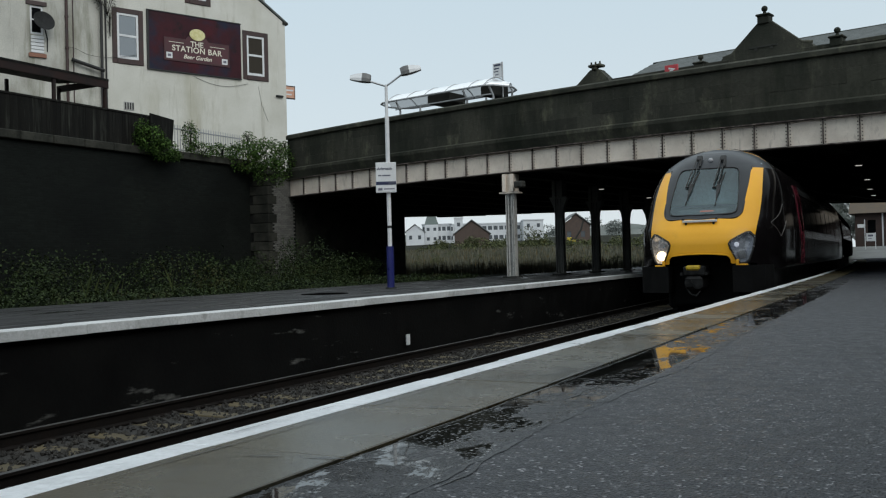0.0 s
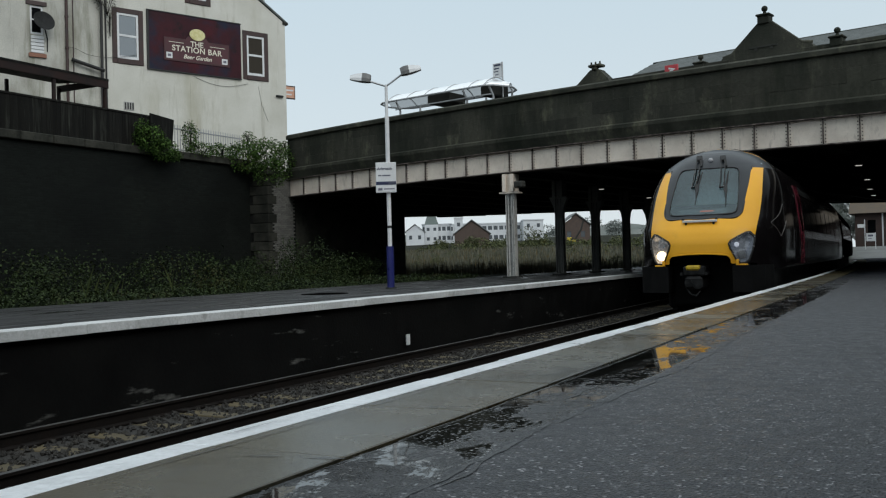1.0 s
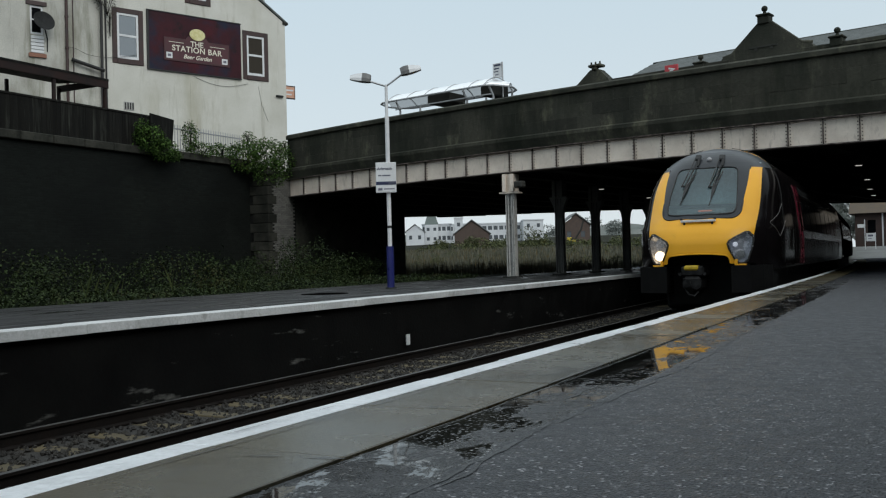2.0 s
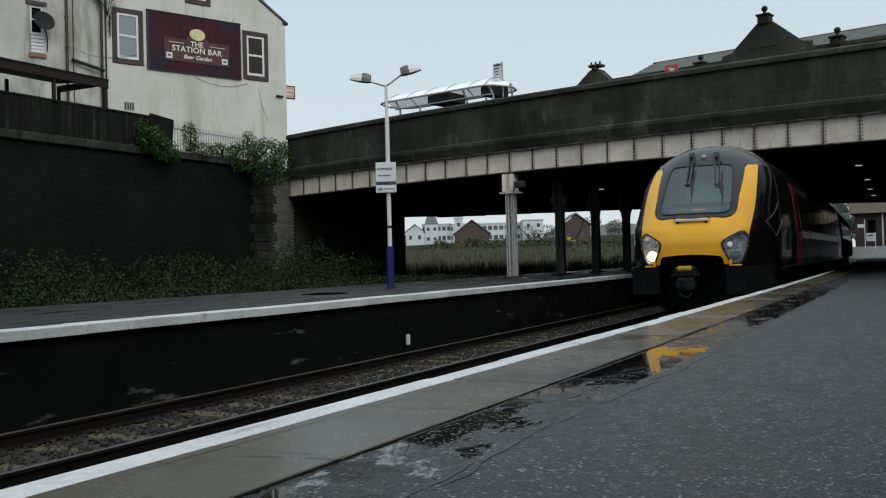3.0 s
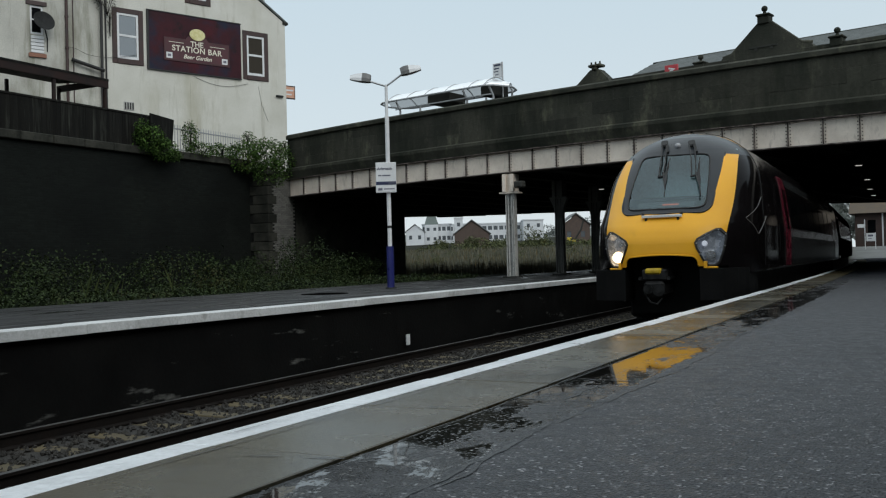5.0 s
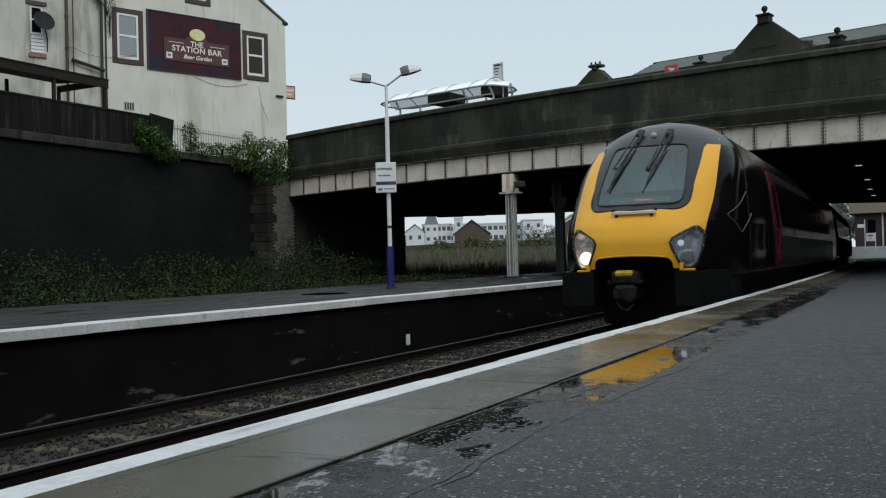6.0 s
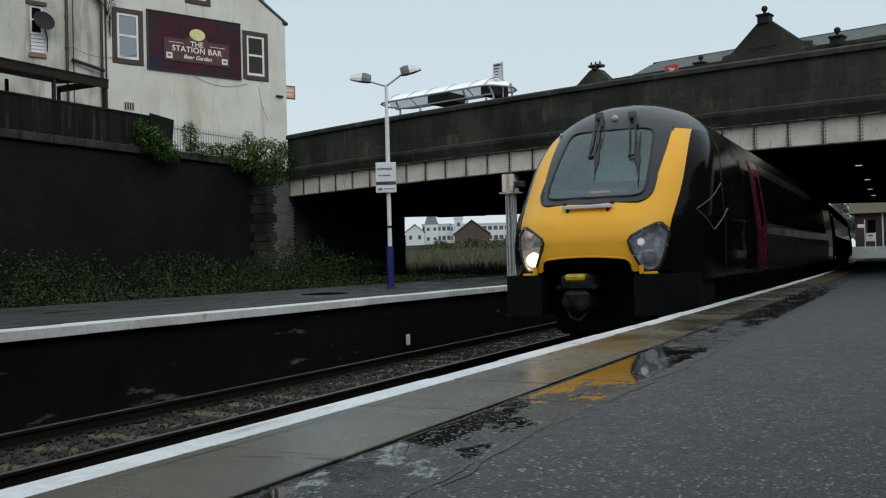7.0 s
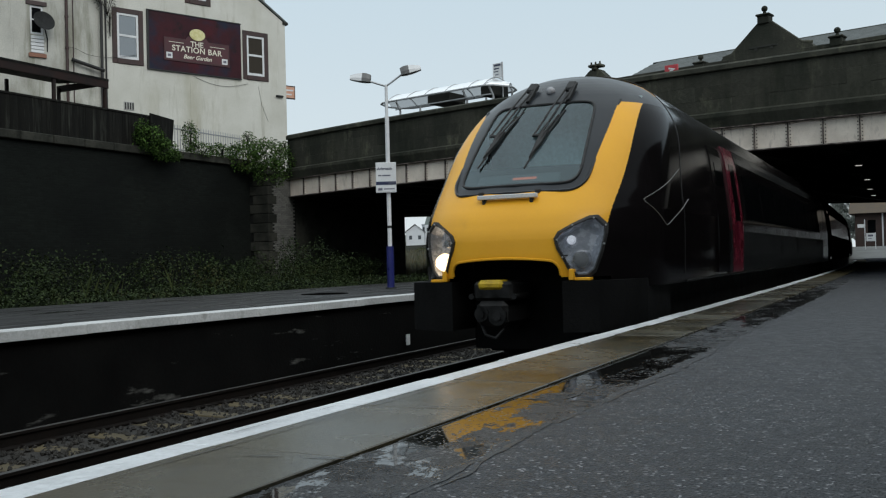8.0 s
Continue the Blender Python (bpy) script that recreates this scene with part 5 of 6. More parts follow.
    bm = prism(bmesh.new(), [(x0, z0), (x1, z0), (x1, z1), (-3.75, z1), (-3.85, z1 + 0.14), (-4.65, z1 + 0.14), (-4.75, z1), (x0, z1)], -0.085, -0.056)
    part("plate", bm, plate, sign)
    t = 0.02
    part("border", boxes(((x0 + 0.03, -0.09, z0 + 0.03), (x1 - 0.03, -0.085, z0 + 0.03 + t)), ((x0 + 0.03, -0.09, z0 + 0.05), (x0 + 0.03 + t, -0.085, z1 - 0.05)), ((x1 - 0.05, -0.09, z0 + 0.05), (x1 - 0.03, -0.085, z1 - 0.05)), ((x0 + 0.03, -0.09, z1 - 0.05), (-4.85, -0.085, z1 - 0.03)), ((-3.65, -0.09, z1 - 0.05), (x1 - 0.03, -0.085, z1 - 0.03))), BROWN, sign)
    part("rule", boxes(((-5.50, -0.092, z1 - 0.185), (-4.85, -0.086, z1 - 0.165)), ((-3.68, -0.092, z1 - 0.185), (-3.0, -0.086, z1 - 0.165))), CREAM, sign, "thin cream rule")
    face = lambda x, z: pose(x, -0.092, z, 90, 0, 0)
    writing("letters", "THE", 0.31, face(-4.27, z1 - 0.17), CREAM, sign)
    writing("letters", "STATION BAR", 0.33, face(-4.26, z1 - 0.42), CREAM, sign, spread=1.08)
    writing("letters", "Beer Garden", 0.24, face(-4.25, z1 - 0.72), CREAM, sign, lean=0.35)
    bm = bmesh.new()
    bmesh.ops.create_cone(bm, cap_ends=True, segments=32, radius1=1, radius2=1, depth=0.03, matrix=pose(-4.25, -0.10, z1 + 0.24, 90, 0, 0) @ Matrix.Diagonal((0.34, 0.24, 1, 1)))
    part("oval", bm, mat("pale gold oval", (0.55, 0.5, 0.2), (0.75, 0.7, 0.4), 0.5, 6, 40, 0), sign, "pale gold oval emblem")
    for x in (-5.48, -3.02):
        part("emblem", boxes(((x - 0.13, -0.092, z0 + 0.09), (x + 0.13, -0.086, z0 + 0.33)), bevel=0.003), WHITE, sign, "small white square emblem")
        part("mark", boxes(((x - 0.07, -0.095, z0 + 0.16), (x + 0.07, -0.092, z0 + 0.26))), INK, sign)
    hang = thing("hanging_sign", PUB, "small orange and white projecting pub sign", "sign")
    part("panel", boxes(((0.02, 0.25, 8.05 + G), (0.62, 0.32, 8.65 + G)), bevel=0.01), RUBBER, hang)
    part("face", boxes(((0.07, 0.24, 8.10 + G), (0.57, 0.25, 8.60 + G))), mat("orange sign face", (0.5, 0.22, 0.12), (0.7, 0.45, 0.35), 0.5, 5, 40, 0), hang, "faded orange face")
    part("text_bar", boxes(((0.12, 0.234, 8.40 + G), (0.5, 0.24, 8.47 + G)), ((0.15, 0.234, 8.22 + G), (0.42, 0.24, 8.28 + G))), WHITE, hang)


build_pub()


def build_yard():
    # smoking shelter: a lean-to roof on posts
    sh = thing("lean_to_shelter", pose(-24.6, 0, 0), "brown-painted timber lean-to shelter on posts", "shelter")
    part("roof", prism(bmesh.new(), [(-2.0, 7.2), (0.45, 6.98), (0.45, 6.90), (-2.0, 7.1)], 14.0, 22.5), TIMBER, sh)
    part("fascia", boxes(((0.38, 14.0, 6.66), (0.44, 22.5, 6.96)), bevel=0.01), BROWN_DARK, sh, "brown-red fascia board")
    part("end_fascia", boxes(((-2.0, 22.44, 6.78), (0.38, 22.5, 7.0))), BROWN_DARK, sh)
    for y in (14.2, 17.2, 20.35, 22.4):
        part("post", boxes(((0.30, y - 0.05, 4.4), (0.40, y + 0.05, 6.66)), bevel=0.01), BROWN_DARK, sh)
        part("post", boxes(((-1.9, y - 0.05, 4.4), (-1.8, y + 0.05, 6.9)), bevel=0.01), BROWN_DARK, sh)
    # timber fence of upright boards
    fe = thing("timber_fence", pose(-24.15, 0, 4.4), "dark weathered close-boarded timber fence", "fence")
    bme = part("board", boxes(((-0.012, 0.0, 0.05), (0.012, 0.1405, 1.40)), bevel=0.004), TIMBER, fe)
    y, k, rnd = 13.0, 0, random.Random(2)
    while y < 25.15:
        ob = bme if k == 0 else new("board", bme.data)
        ob.parent, ob.matrix_basis = fe, pose(0.03 + rnd.uniform(-0.006, 0.006), y, 0.16 + rnd.uniform(-0.012, 0.012), rnd.uniform(-0.1, 0.1), 0, 0)
        y, k = y + 0.141, k + 1
    part("rail", boxes(((-0.05, 13.0, 1.52), (0.07, 25.2, 1.58))), TIMBER, fe, "capping rail")
    part("rail", boxes(((-0.05, 13.0, 0.7), (0.0, 25.2, 0.8))), TIMBER, fe)
    y = 13.0
    while y < 25.3:
        part("post", boxes(((-0.08, y - 0.04, 0.0), (0.0, y + 0.04, 1.55)), bevel=0.006), TIMBER, fe)
        y += 2.0
    bm = prism(bmesh.new(), [(24.2, 5.0), (25.25, 5.0), (25.35, 5.95), (24.2, 6.05)], -24.05, -24.0, "x")
    tagged(part("plywood_panel", bm, TIMBER), "dark plywood panel leaning at the fence's end", "panel")
    # pale steel railing
    ra = thing("steel_railing", pose(-24.15, 0, 4.6), "pale grey vertical-bar steel railing", "railing")
    part("rail", boxes(((-0.02, 25.35, 1.05), (0.02, 29.2, 1.09))), METAL, ra)
    part("rail", boxes(((-0.02, 25.35, 0.30), (0.02, 29.2, 0.34))), METAL, ra)
    bar = bmesh.new()
    tube(bar, (0, 0, 0.2), (0, 0, 1.22), 0.020, 0.014, 6)
    bme = part("bar", bar, METAL, ra)
    for k in range(28):
        ob = bme if k == 0 else new("bar", bme.data)
        ob.parent, ob.location = ra, (0, 25.4 + k * 0.138, 0)


build_yard()


# ---- platform furniture and the things on the bridge ----
def build_lamp():
    la = thing("street_lamp", pose(-11.05, 18.59, 0), "slim white lamp column with two heads and blue base", "street lamp")
    bm = bmesh.new()
    tube(bm, (0, 0, 0), (0, 0, 0.03), 0.13, seg=16)
    part("foot", bm, SOOT, la)
    bm = bmesh.new()
    tube(bm, (0, 0, 0.03), (0, 0, 0.98), 0.085, seg=16)
    part("sleeve", bm, BLUE, la, "dark blue painted base sleeve")
    bm = bmesh.new()
    tube(bm, (0, 0, 0.98), (0, 0, 4.0), 0.05, 0.05, 14)
    tube(bm, (0, 0, 4.0), (0, 0, 4.74), 0.035, 0.035, 14)
    part("column", bm, WHITE, la, "off-white steel column")
    bm = bmesh.new()
    tube(bm, (0, 0, 1.40), (0, 0, 1.46), 0.054, seg=14)
    part("band", bm, RUBBER, la)
    # the two arms and heads lie across the view
    for s, d in ((-1, -0.02), (1, 0.12)):
        arm = bmesh.new()
        u = Vector((math.cos(radians(27)), math.sin(radians(27)), 0))
        a, b = Vector((0, 0, 4.70)), u * s * 0.36 + Vector((0, 0, 4.84 + d))
        chain(arm, [a, b], 0.022)
        arm = part("arm", arm, METAL, la)
        bm = bmesh.new()
        dv = (u * s + Vector((0, 0, 0.22 if s > 0 else 0.12))).normalized()
        m = Matrix.Translation(b) @ dv.to_track_quat("X", "Z").to_matrix().to_4x4()
        def loft(x0, x1, w0, w1, h0, h1, mi):
            ra = [[bm.verts.new(m @ Vector((x, w * y, h * z + 0.02))) for y, z in ((-1, -0.25), (1, -0.25), (1, 0.15), (0.6, 0.8), (-0.6, 0.8), (-1, 0.15))] for x, w, h in ((x0, w0, h0), ((x0 + x1) / 2, (w0 + w1) / 2 * 1.08, (h0 + h1) / 2 * 1.1), (x1, w1, h1))]
            for p, q in zip(ra, ra[1:]):
                for i in range(6):
                    bm.faces.new((p[i], q[i], q[(i + 1) % 6], p[(i + 1) % 6])).material_index = mi
            bm.faces.new(ra[0]).material_index = mi
            bm.faces.new(ra[-1]).material_index = mi
        loft(0.0, 0.2, 0.10, 0.12, 0.16, 0.19, 0)
        head = part("head", bm, mat("grey lamp gear case", (0.10, 0.10, 0.10), (0.16, 0.16, 0.16), 0.5, 5), la, "grey gear case of the lamp head")
        bm = bmesh.new()
        loft(0.2, 0.48, 0.13, 0.07, 0.19, 0.09, 0)
        part("hood", bm, WHITE, head, "pale rounded lamp hood")


build_lamp()


def build_platform_sign():
    m = pose(-11.05, 18.50, 0, 0, 0, 27)
    si = thing("station_sign", m, "white station nameplate with a navy band on the lamp column", "sign")
    part("panel", boxes(((-0.24, -0.05, 2.22), (0.23, -0.02, 2.92)), bevel=0.006), WHITE, si)
    part("band", boxes(((-0.235, -0.056, 2.40), (0.225, -0.05, 2.475))), NAVY, si, "navy stripe")
    part("lower_panel", boxes(((-0.235, -0.056, 2.245), (0.225, -0.0505, 2.345))), WHITE, si)
    part("text_bar", boxes(((-0.19, -0.058, 2.27), (-0.09, -0.056, 2.325)), ((-0.06, -0.058, 2.29), (0.19, -0.056, 2.315)), ((0.05, -0.06, 2.425), (0.19, -0.056, 2.45))), INK, si)
    writing("letters", "Arbroath", 0.09, pose(-0.035, -0.055, 2.77, 90, 0, 0), NAVY, si, 0.002)
    part("text_bar", boxes(((-0.18, -0.056, 2.60), (-0.11, -0.05, 2.63)), ((-0.09, -0.056, 2.60), (0.10, -0.05, 2.63))), INK, si)
    part("clip", boxes(((-0.07, -0.02, 2.5), (0.07, 0.1, 2.54)), ((-0.07, -0.02, 2.3), (0.07, 0.1, 2.34))), METAL, si)


build_platform_sign()


def build_platform_bits():
    mh = tagged(part("manhole_cover", bmesh.new(), mat("black wet iron", (0.003, 0.003, 0.003), (0.007, 0.007, 0.007), 0.8, 5, 40, 0.2, spec=0.0)), "dark iron manhole cover in the far platform", "manhole cover")
    bm = bmesh.new()
    bmesh.ops.create_cone(bm, cap_ends=True, segments=32, radius1=0.48, radius2=0.46, depth=0.02, matrix=Matrix.Translation((-10.79, 15.54, 0.004)))
    for i in range(-3, 4):
        box(bm, (-10.79 - 0.3, 15.54 + i * 0.1 - 0.02, 0.012), (-10.79 + 0.3, 15.54 + i * 0.1 + 0.02, 0.02))
    bm.to_mesh(mh.data)
    bm.free()
    pl = tagged(part("marker_plate", boxes(((EDGE2 - 0.10, 14.80, -0.915), (EDGE2 - 0.075, 14.92, -0.72)), bevel=0.004), WHITE), "small white marker plate on the platform face", "marker")


build_platform_bits()


def build_shelter():
    sh = thing("bus_shelter", BRIDGE @ pose(0, 2.2, 4.5), "grey steel bus shelter with a curved glazed roof", "bus shelter")
    bm = bmesh.new()
    x0, x1 = -9.75, -3.75
    # rounded ends in plan, arched across
    rows = []
    for x in steps(x0, x1, 0.25):
        e = min((x - x0) / 0.7, (x1 - x) / 0.7, 1.0)
        w = 0.95 * math.sqrt(max(1 - (1 - e) ** 2, 0.02))
        rows.append([bm.verts.new((x, w * t, 2.36 + 0.40 * (1 - t * t) * (0.35 + 0.65 * e))) for t in (-1, -0.75, -0.4, 0, 0.4, 0.75, 1)])
    for a, b in zip(rows, rows[1:]):
        for i in range(6):
            bm.faces.new((a[i], a[i + 1], b[i + 1], b[i]))
    part("roof", bm, CLEAR, sh, "curved translucent roof glazing", smooth=True)
    bm = bmesh.new()
    edge = []
    for x in steps(x0, x1, 0.25):
        e = min((x - x0) / 0.7, (x1 - x) / 0.7, 1.0)
        w = 0.95 * math.sqrt(max(1 - (1 - e) ** 2, 0.02))
        edge.append((x, w))
    chain(bm, [(x, -w, 2.36) for x, w in edge] + [(x, w, 2.36) for x, w in reversed(edge)] + [(edge[0][0], -edge[0][1], 2.36)], 0.035, 6)
    part("rim", bm, METAL, sh, "grey tubular roof rim")
    for x in (-9.0, -8.0, -7.1, -6.1, -5.0, -4.3):
        bm = bmesh.new()
        chain(bm, [(x, 0.93 * t, 2.37 + 0.40 * (1 - t * t)) for t in (-1, -0.7, -0.35, 0, 0.35, 0.7, 1)], 0.02, 6)
        part("roof_rib", bm, METAL, sh)
    for x in (-8.6, -5.3, -4.1):
        for y in (-0.6, 0.6):
            bm = bmesh.new()
            chain(bm, [(x, y, 0), (x, y, 2.0), (x - 0.1, y * 1.2, 2.36)], 0.04, 8)
            part("post", bm, METAL, sh)
    bm = bmesh.new()
    chain(bm, [(-8.7, -0.75, 2.05), (-4.1, -0.75, 2.05)], 0.03, 6)
    part("beam", bm, METAL, sh)
    part("light_box", boxes(((-7.3, -0.5, 2.10), (-6.2, 0.5, 2.44)), bevel=0.03), SOOT, sh, "dark case under the roof")
    part("light_box", boxes(((-4.75, -0.5, 2.08), (-4.2, 0.5, 2.5)), bevel=0.03), SOOT, sh)
    part("glazing", boxes(((-8.5, 0.62, 0.3), (-5.35, 0.64, 2.0)), ((-5.25, 0.62, 0.3), (-4.15, 0.64, 2.0))), CLEAR, sh)
    st = thing("bus_stop_flag", BRIDGE @ pose(-4.22, 2.2, 4.5), "white bus stop flag on a thin pole", "bus stop")
    bm = bmesh.new()
    tube(bm, (0.12, 0, 0), (0.12, 0, 3.32), 0.03)
    part("pole", bm, METAL, st)
    part("flag", boxes(((-0.30, -0.02, 2.76), (0.10, 0.02, 3.30)), bevel=0.005), WHITE, st)
    part("text_bar", boxes(((-0.25, -0.026, 3.19), (0.05, -0.02, 3.26)), ((-0.25, -0.026, 3.08), (-0.02, -0.02, 3.12)), ((-0.25, -0.026, 2.98), (-0.05, -0.02, 3.01)), ((-0.2, -0.026, 2.86), (-0.05, -0.02, 2.89))), NAVY, st)
    rs = thing("red_sign", BRIDGE @ pose(2.17, 3.0, 4.5), "small red station sign on posts", "sign")
    part("panel", boxes(((-0.26, -0.03, 2.0), (0.20, 0.03, 2.36)), bevel=0.006), mat("red sign enamel", (0.45, 0.03, 0.04), (0.55, 0.05, 0.06), 0.4, 3, 40, 0), rs)
    bm = prism(bmesh.new(), [(-0.18, 2.10), (-0.02, 2.22), (-0.12, 2.22), (-0.12, 2.28), (0.12, 2.22), (0.0, 2.14), (0.14, 2.07)], -0.036, -0.031)
    part("emblem", bm, WHITE, rs, "white emblem")
    for x in (-0.2, 0.14):
        part("post", boxes(((x - 0.03, -0.03, 0), (x + 0.03, 0.03, 2.0))), TIMBER, rs)


build_shelter()


def build_station():
    st = thing("station_building", BRIDGE @ pose(0, 10, 0), "dark sandstone station building with gables and slate roof", "station building")
    part("wall", boxes(((-7.0, 0, 4.3), (20, 0.5, 8.1)), ((-7, 0.5, 4.3), (-6.6, 9, 8.1)), ((-6.6, 8.6, 4.3), (20, 9, 8.1)), ((19.6, 0.5, 4.3), (20, 8.6, 8.1))), STONE, st)
    part("parapet", boxes(((-3.9, -0.08, 8.05), (1.3, 0.5, 8.22)), ((4.1, -0.08, 8.05), (20, 0.5, 8.22)), bevel=0.02), STONE, st)
    # main gable with kneelers
    bm = prism(bmesh.new(), [(0.9, 8.1), (4.6, 8.1), (4.45, 8.36), (4.07, 8.42), (2.92, 9.40), (2.46, 9.40), (1.36, 8.36), (1.0, 8.30)], -0.02, 0.5)
    part("gable", bm, STONE, st, "soot-dark stone gable")
    bm = bmesh.new()
    chain(bm, [(1.0, 0.1, 8.34), (1.36, 0.1, 8.42), (2.46, 0.1, 9.44)], 0.07, 6)
    chain(bm, [(4.45, 0.1, 8.42), (4.05, 0.1, 8.48), (2.92, 0.1, 9.44)], 0.07, 6)
    part("gable_coping", bm, STONE, st)
    part("date_panel", boxes(((2.1, -0.05, 8.50), (3.2, -0.02, 8.56)), ((2.3, -0.04, 8.40), (2.42, -0.02, 8.50)), ((2.9, -0.04, 8.40), (3.02, -0.02, 8.50))), SOOT, st)

    def finial(x, z, k, ball=True):
        bm = bmesh.new()
        box(bm, (x - 0.26 * k, -0.1, z), (x + 0.26 * k, 0.4 * k, z + 0.34 * k), 0.02)
        box(bm, (x - 0.32 * k, -0.16, z + 0.34 * k), (x + 0.32 * k, 0.46 * k, z + 0.44 * k), 0.03)
        if ball:
            tube(bm, (x, 0.12, z + 0.44 * k), (x, 0.12, z + 0.60 * k), 0.10 * k, 0.05 * k)
            bmesh.ops.create_uvsphere(bm, u_segments=14, v_segments=8, radius=0.14 * k, matrix=Matrix.Translation((x, 0.12, z + 0.70 * k)))
        part("finial", bm, STONE, st, "carved stone ball finial" if ball else "broken stone finial")
    finial(2.69, 9.39, 0.86)
    finial(0.06, 7.98, 0.80)
    finial(5.34, 8.10, 0.85)
    bm = prism(bmesh.new(), [(-6.1, 7.9), (-3.9, 7.9), (-4.1, 8.30), (-4.55, 8.75), (-4.95, 8.75), (-5.6, 8.22)], -0.02, 0.5)
    part("gable", bm, STONE, st)
    finial(-4.74, 8.72, 0.42, False)
    bm = bmesh.new()
    box(bm, (-5.05, -0.05, 8.86), (-4.43, 0.4, 8.98), 0.03)
    for x in (-4.95, -4.74, -4.53):
        tube(bm, (x, 0.1, 8.95), (x, 0.1, 9.10), 0.05, 0.035)
    part("chimney_cap", bm, STONE, st)
    # roof of slates, ridge parallel to the front
    bm = bmesh.new()
    prism(bm, [(0.3, 8.0), (4.0, 9.46), (4.2, 9.46), (8.8, 8.0)], -3.95, 20.0, "x")
    roof = part("roof", bm, SLATE, st, "grey slate roof")
    rnd = random.Random(7)
    me = part("slate", boxes(((0.004, 0, 0), (0.346, 0.34, 0.012)), bevel=0.003), SLATE, roof)
    k = 0
    pitch = math.degrees(math.atan2(1.46, 3.7))
    for r in range(14):
        x = -3.9 + (0.17 if r % 2 else 0)
        while x < 9.5 and k < 300 * 2:
            if r > 5 or x > 4:
                ob = me if k == 0 else new("slate", me.data)
                s = r * 0.275
                ob.parent, ob.matrix_basis = roof, pose(x, 0.3 + s * math.cos(radians(pitch)), 8.015 + s * math.sin(radians(pitch)) + rnd.uniform(0, 0.006), pitch + 1.5, 0, 0)
                k += 1
            x += 0.35
    part("ridge", boxes(((-3.95, 3.95, 9.44), (20, 4.25, 9.52)), bevel=0.03), STONE, roof)


build_station()


def build_canopy_lamps():
    first = None
    for x, y in ((-1.81, 31.6), (-1.91, 38.2), (-2.12, 44.3), (-2.22, 49.5), (-11.18, 35.0), (-11.16, 41.9)):
        if first is None:
            first = thing("ceiling_light", pose(x, y, 3.22), "lit strip light under the bridge deck", "ceiling light", "lights under the bridge")
            part("body", boxes(((-0.15, -0.08, 0.03), (0.15, 0.08, 0.42)), bevel=0.02), SOOT, first)
            part("tube", boxes(((-0.10, -0.035, 0.01), (0.10, 0.035, 0.03)), bevel=0.01), LAMP_WARM, first, "glowing diffuser")
        else:
            copy_thing(first, pose(x, y, 3.22))


build_canopy_lamps()


def build_far_platform():
    """What shows beyond the bridge on the near platform: a pale ramp and a brick building with a shallow roof, posts and a notice."""
    pale = mat("pale wet concrete", (0.12, 0.125, 0.12), (0.22, 0.225, 0.22), 0.8, 0.6, 20, 0.1, spec=0.2)
    bm = prism(bmesh.new(), [(76, -0.02), (94, 0.95), (115, 0.98), (115, -0.3), (76, -0.3)], -6.4, 4.0, "x")
    tagged(part("platform_ramp", bm, pale), "pale concrete platform rising beyond the bridge", "platform", kind="structure")
    # darker copy of the house brick, with shade put into its colour
    brown = mat("shaded station brick", (0.030, 0.019, 0.016), (0.058, 0.034, 0.028), 0.85, 2, 40, 0.3)
    b = thing("platform_building", pose(-6.05, 97, 0.96), "red-brown brick platform building with a low roof", "station building")
    part("wall", wall_with_holes(0.0, 12, -0.01, 3.2, [(1.1, 1.8, 0.9, 2.5), (3.0, 3.9, 0.0, 2.3)]), brown, b)
    part("side_wall", boxes(((0.0, 0.3, -0.01), (0.3, 8, 3.2)), ((0.3, 7.7, -0.01), (12, 8, 3.2)), ((11.7, 0.3, -0.01), (12, 7.7, 3.2))), brown, b)
    part("roof", prism(bmesh.new(), [(-0.6, 3.15), (3.8, 5.2), (4.4, 5.2), (9, 3.15)], -0.5, 12.4, "x"), mat("tan roof felt", (0.055, 0.040, 0.026), (0.10, 0.072, 0.045), 0.8, 2), b, "brown-tan roof")
    part("door", boxes(((3.0, 0.1, 0.0), (3.9, 0.16, 2.3))), WHITE, b)
    part("window", boxes(((1.1, 0.1, 0.9), (1.8, 0.15, 2.5))), WINDOW, b)
    part("downpipe", boxes(((2.34, -0.12, 0), (2.46, 0.0, 3.1))), WHITE, b, "white downpipe")
    n = thing("notice_board", pose(-4.35, 89, 0.68), "white notice board on white posts", "notice board")
    part("panel", boxes(((-0.32, -0.03, 0.70), (0.36, 0.03, 1.40)), bevel=0.005), WHITE, n)
    for x in (-0.42, 0.40):
        part("post", boxes(((x - 0.03, -0.04, 0), (x + 0.03, 0.04, 2.6 if x < 0 else 1.45))), WHITE, n)
    part("flag_sign", boxes(((-1.0, -0.02, 1.9), (-0.47, 0.02, 2.2)), bevel=0.005), WHITE, n)
    part("text_bar", boxes(((-0.2, -0.036, 1.10), (0.22, -0.03, 1.27)), ((-0.2, -0.036, 0.9), (0.12, -0.03, 0.95))), INK, n)


build_far_platform()


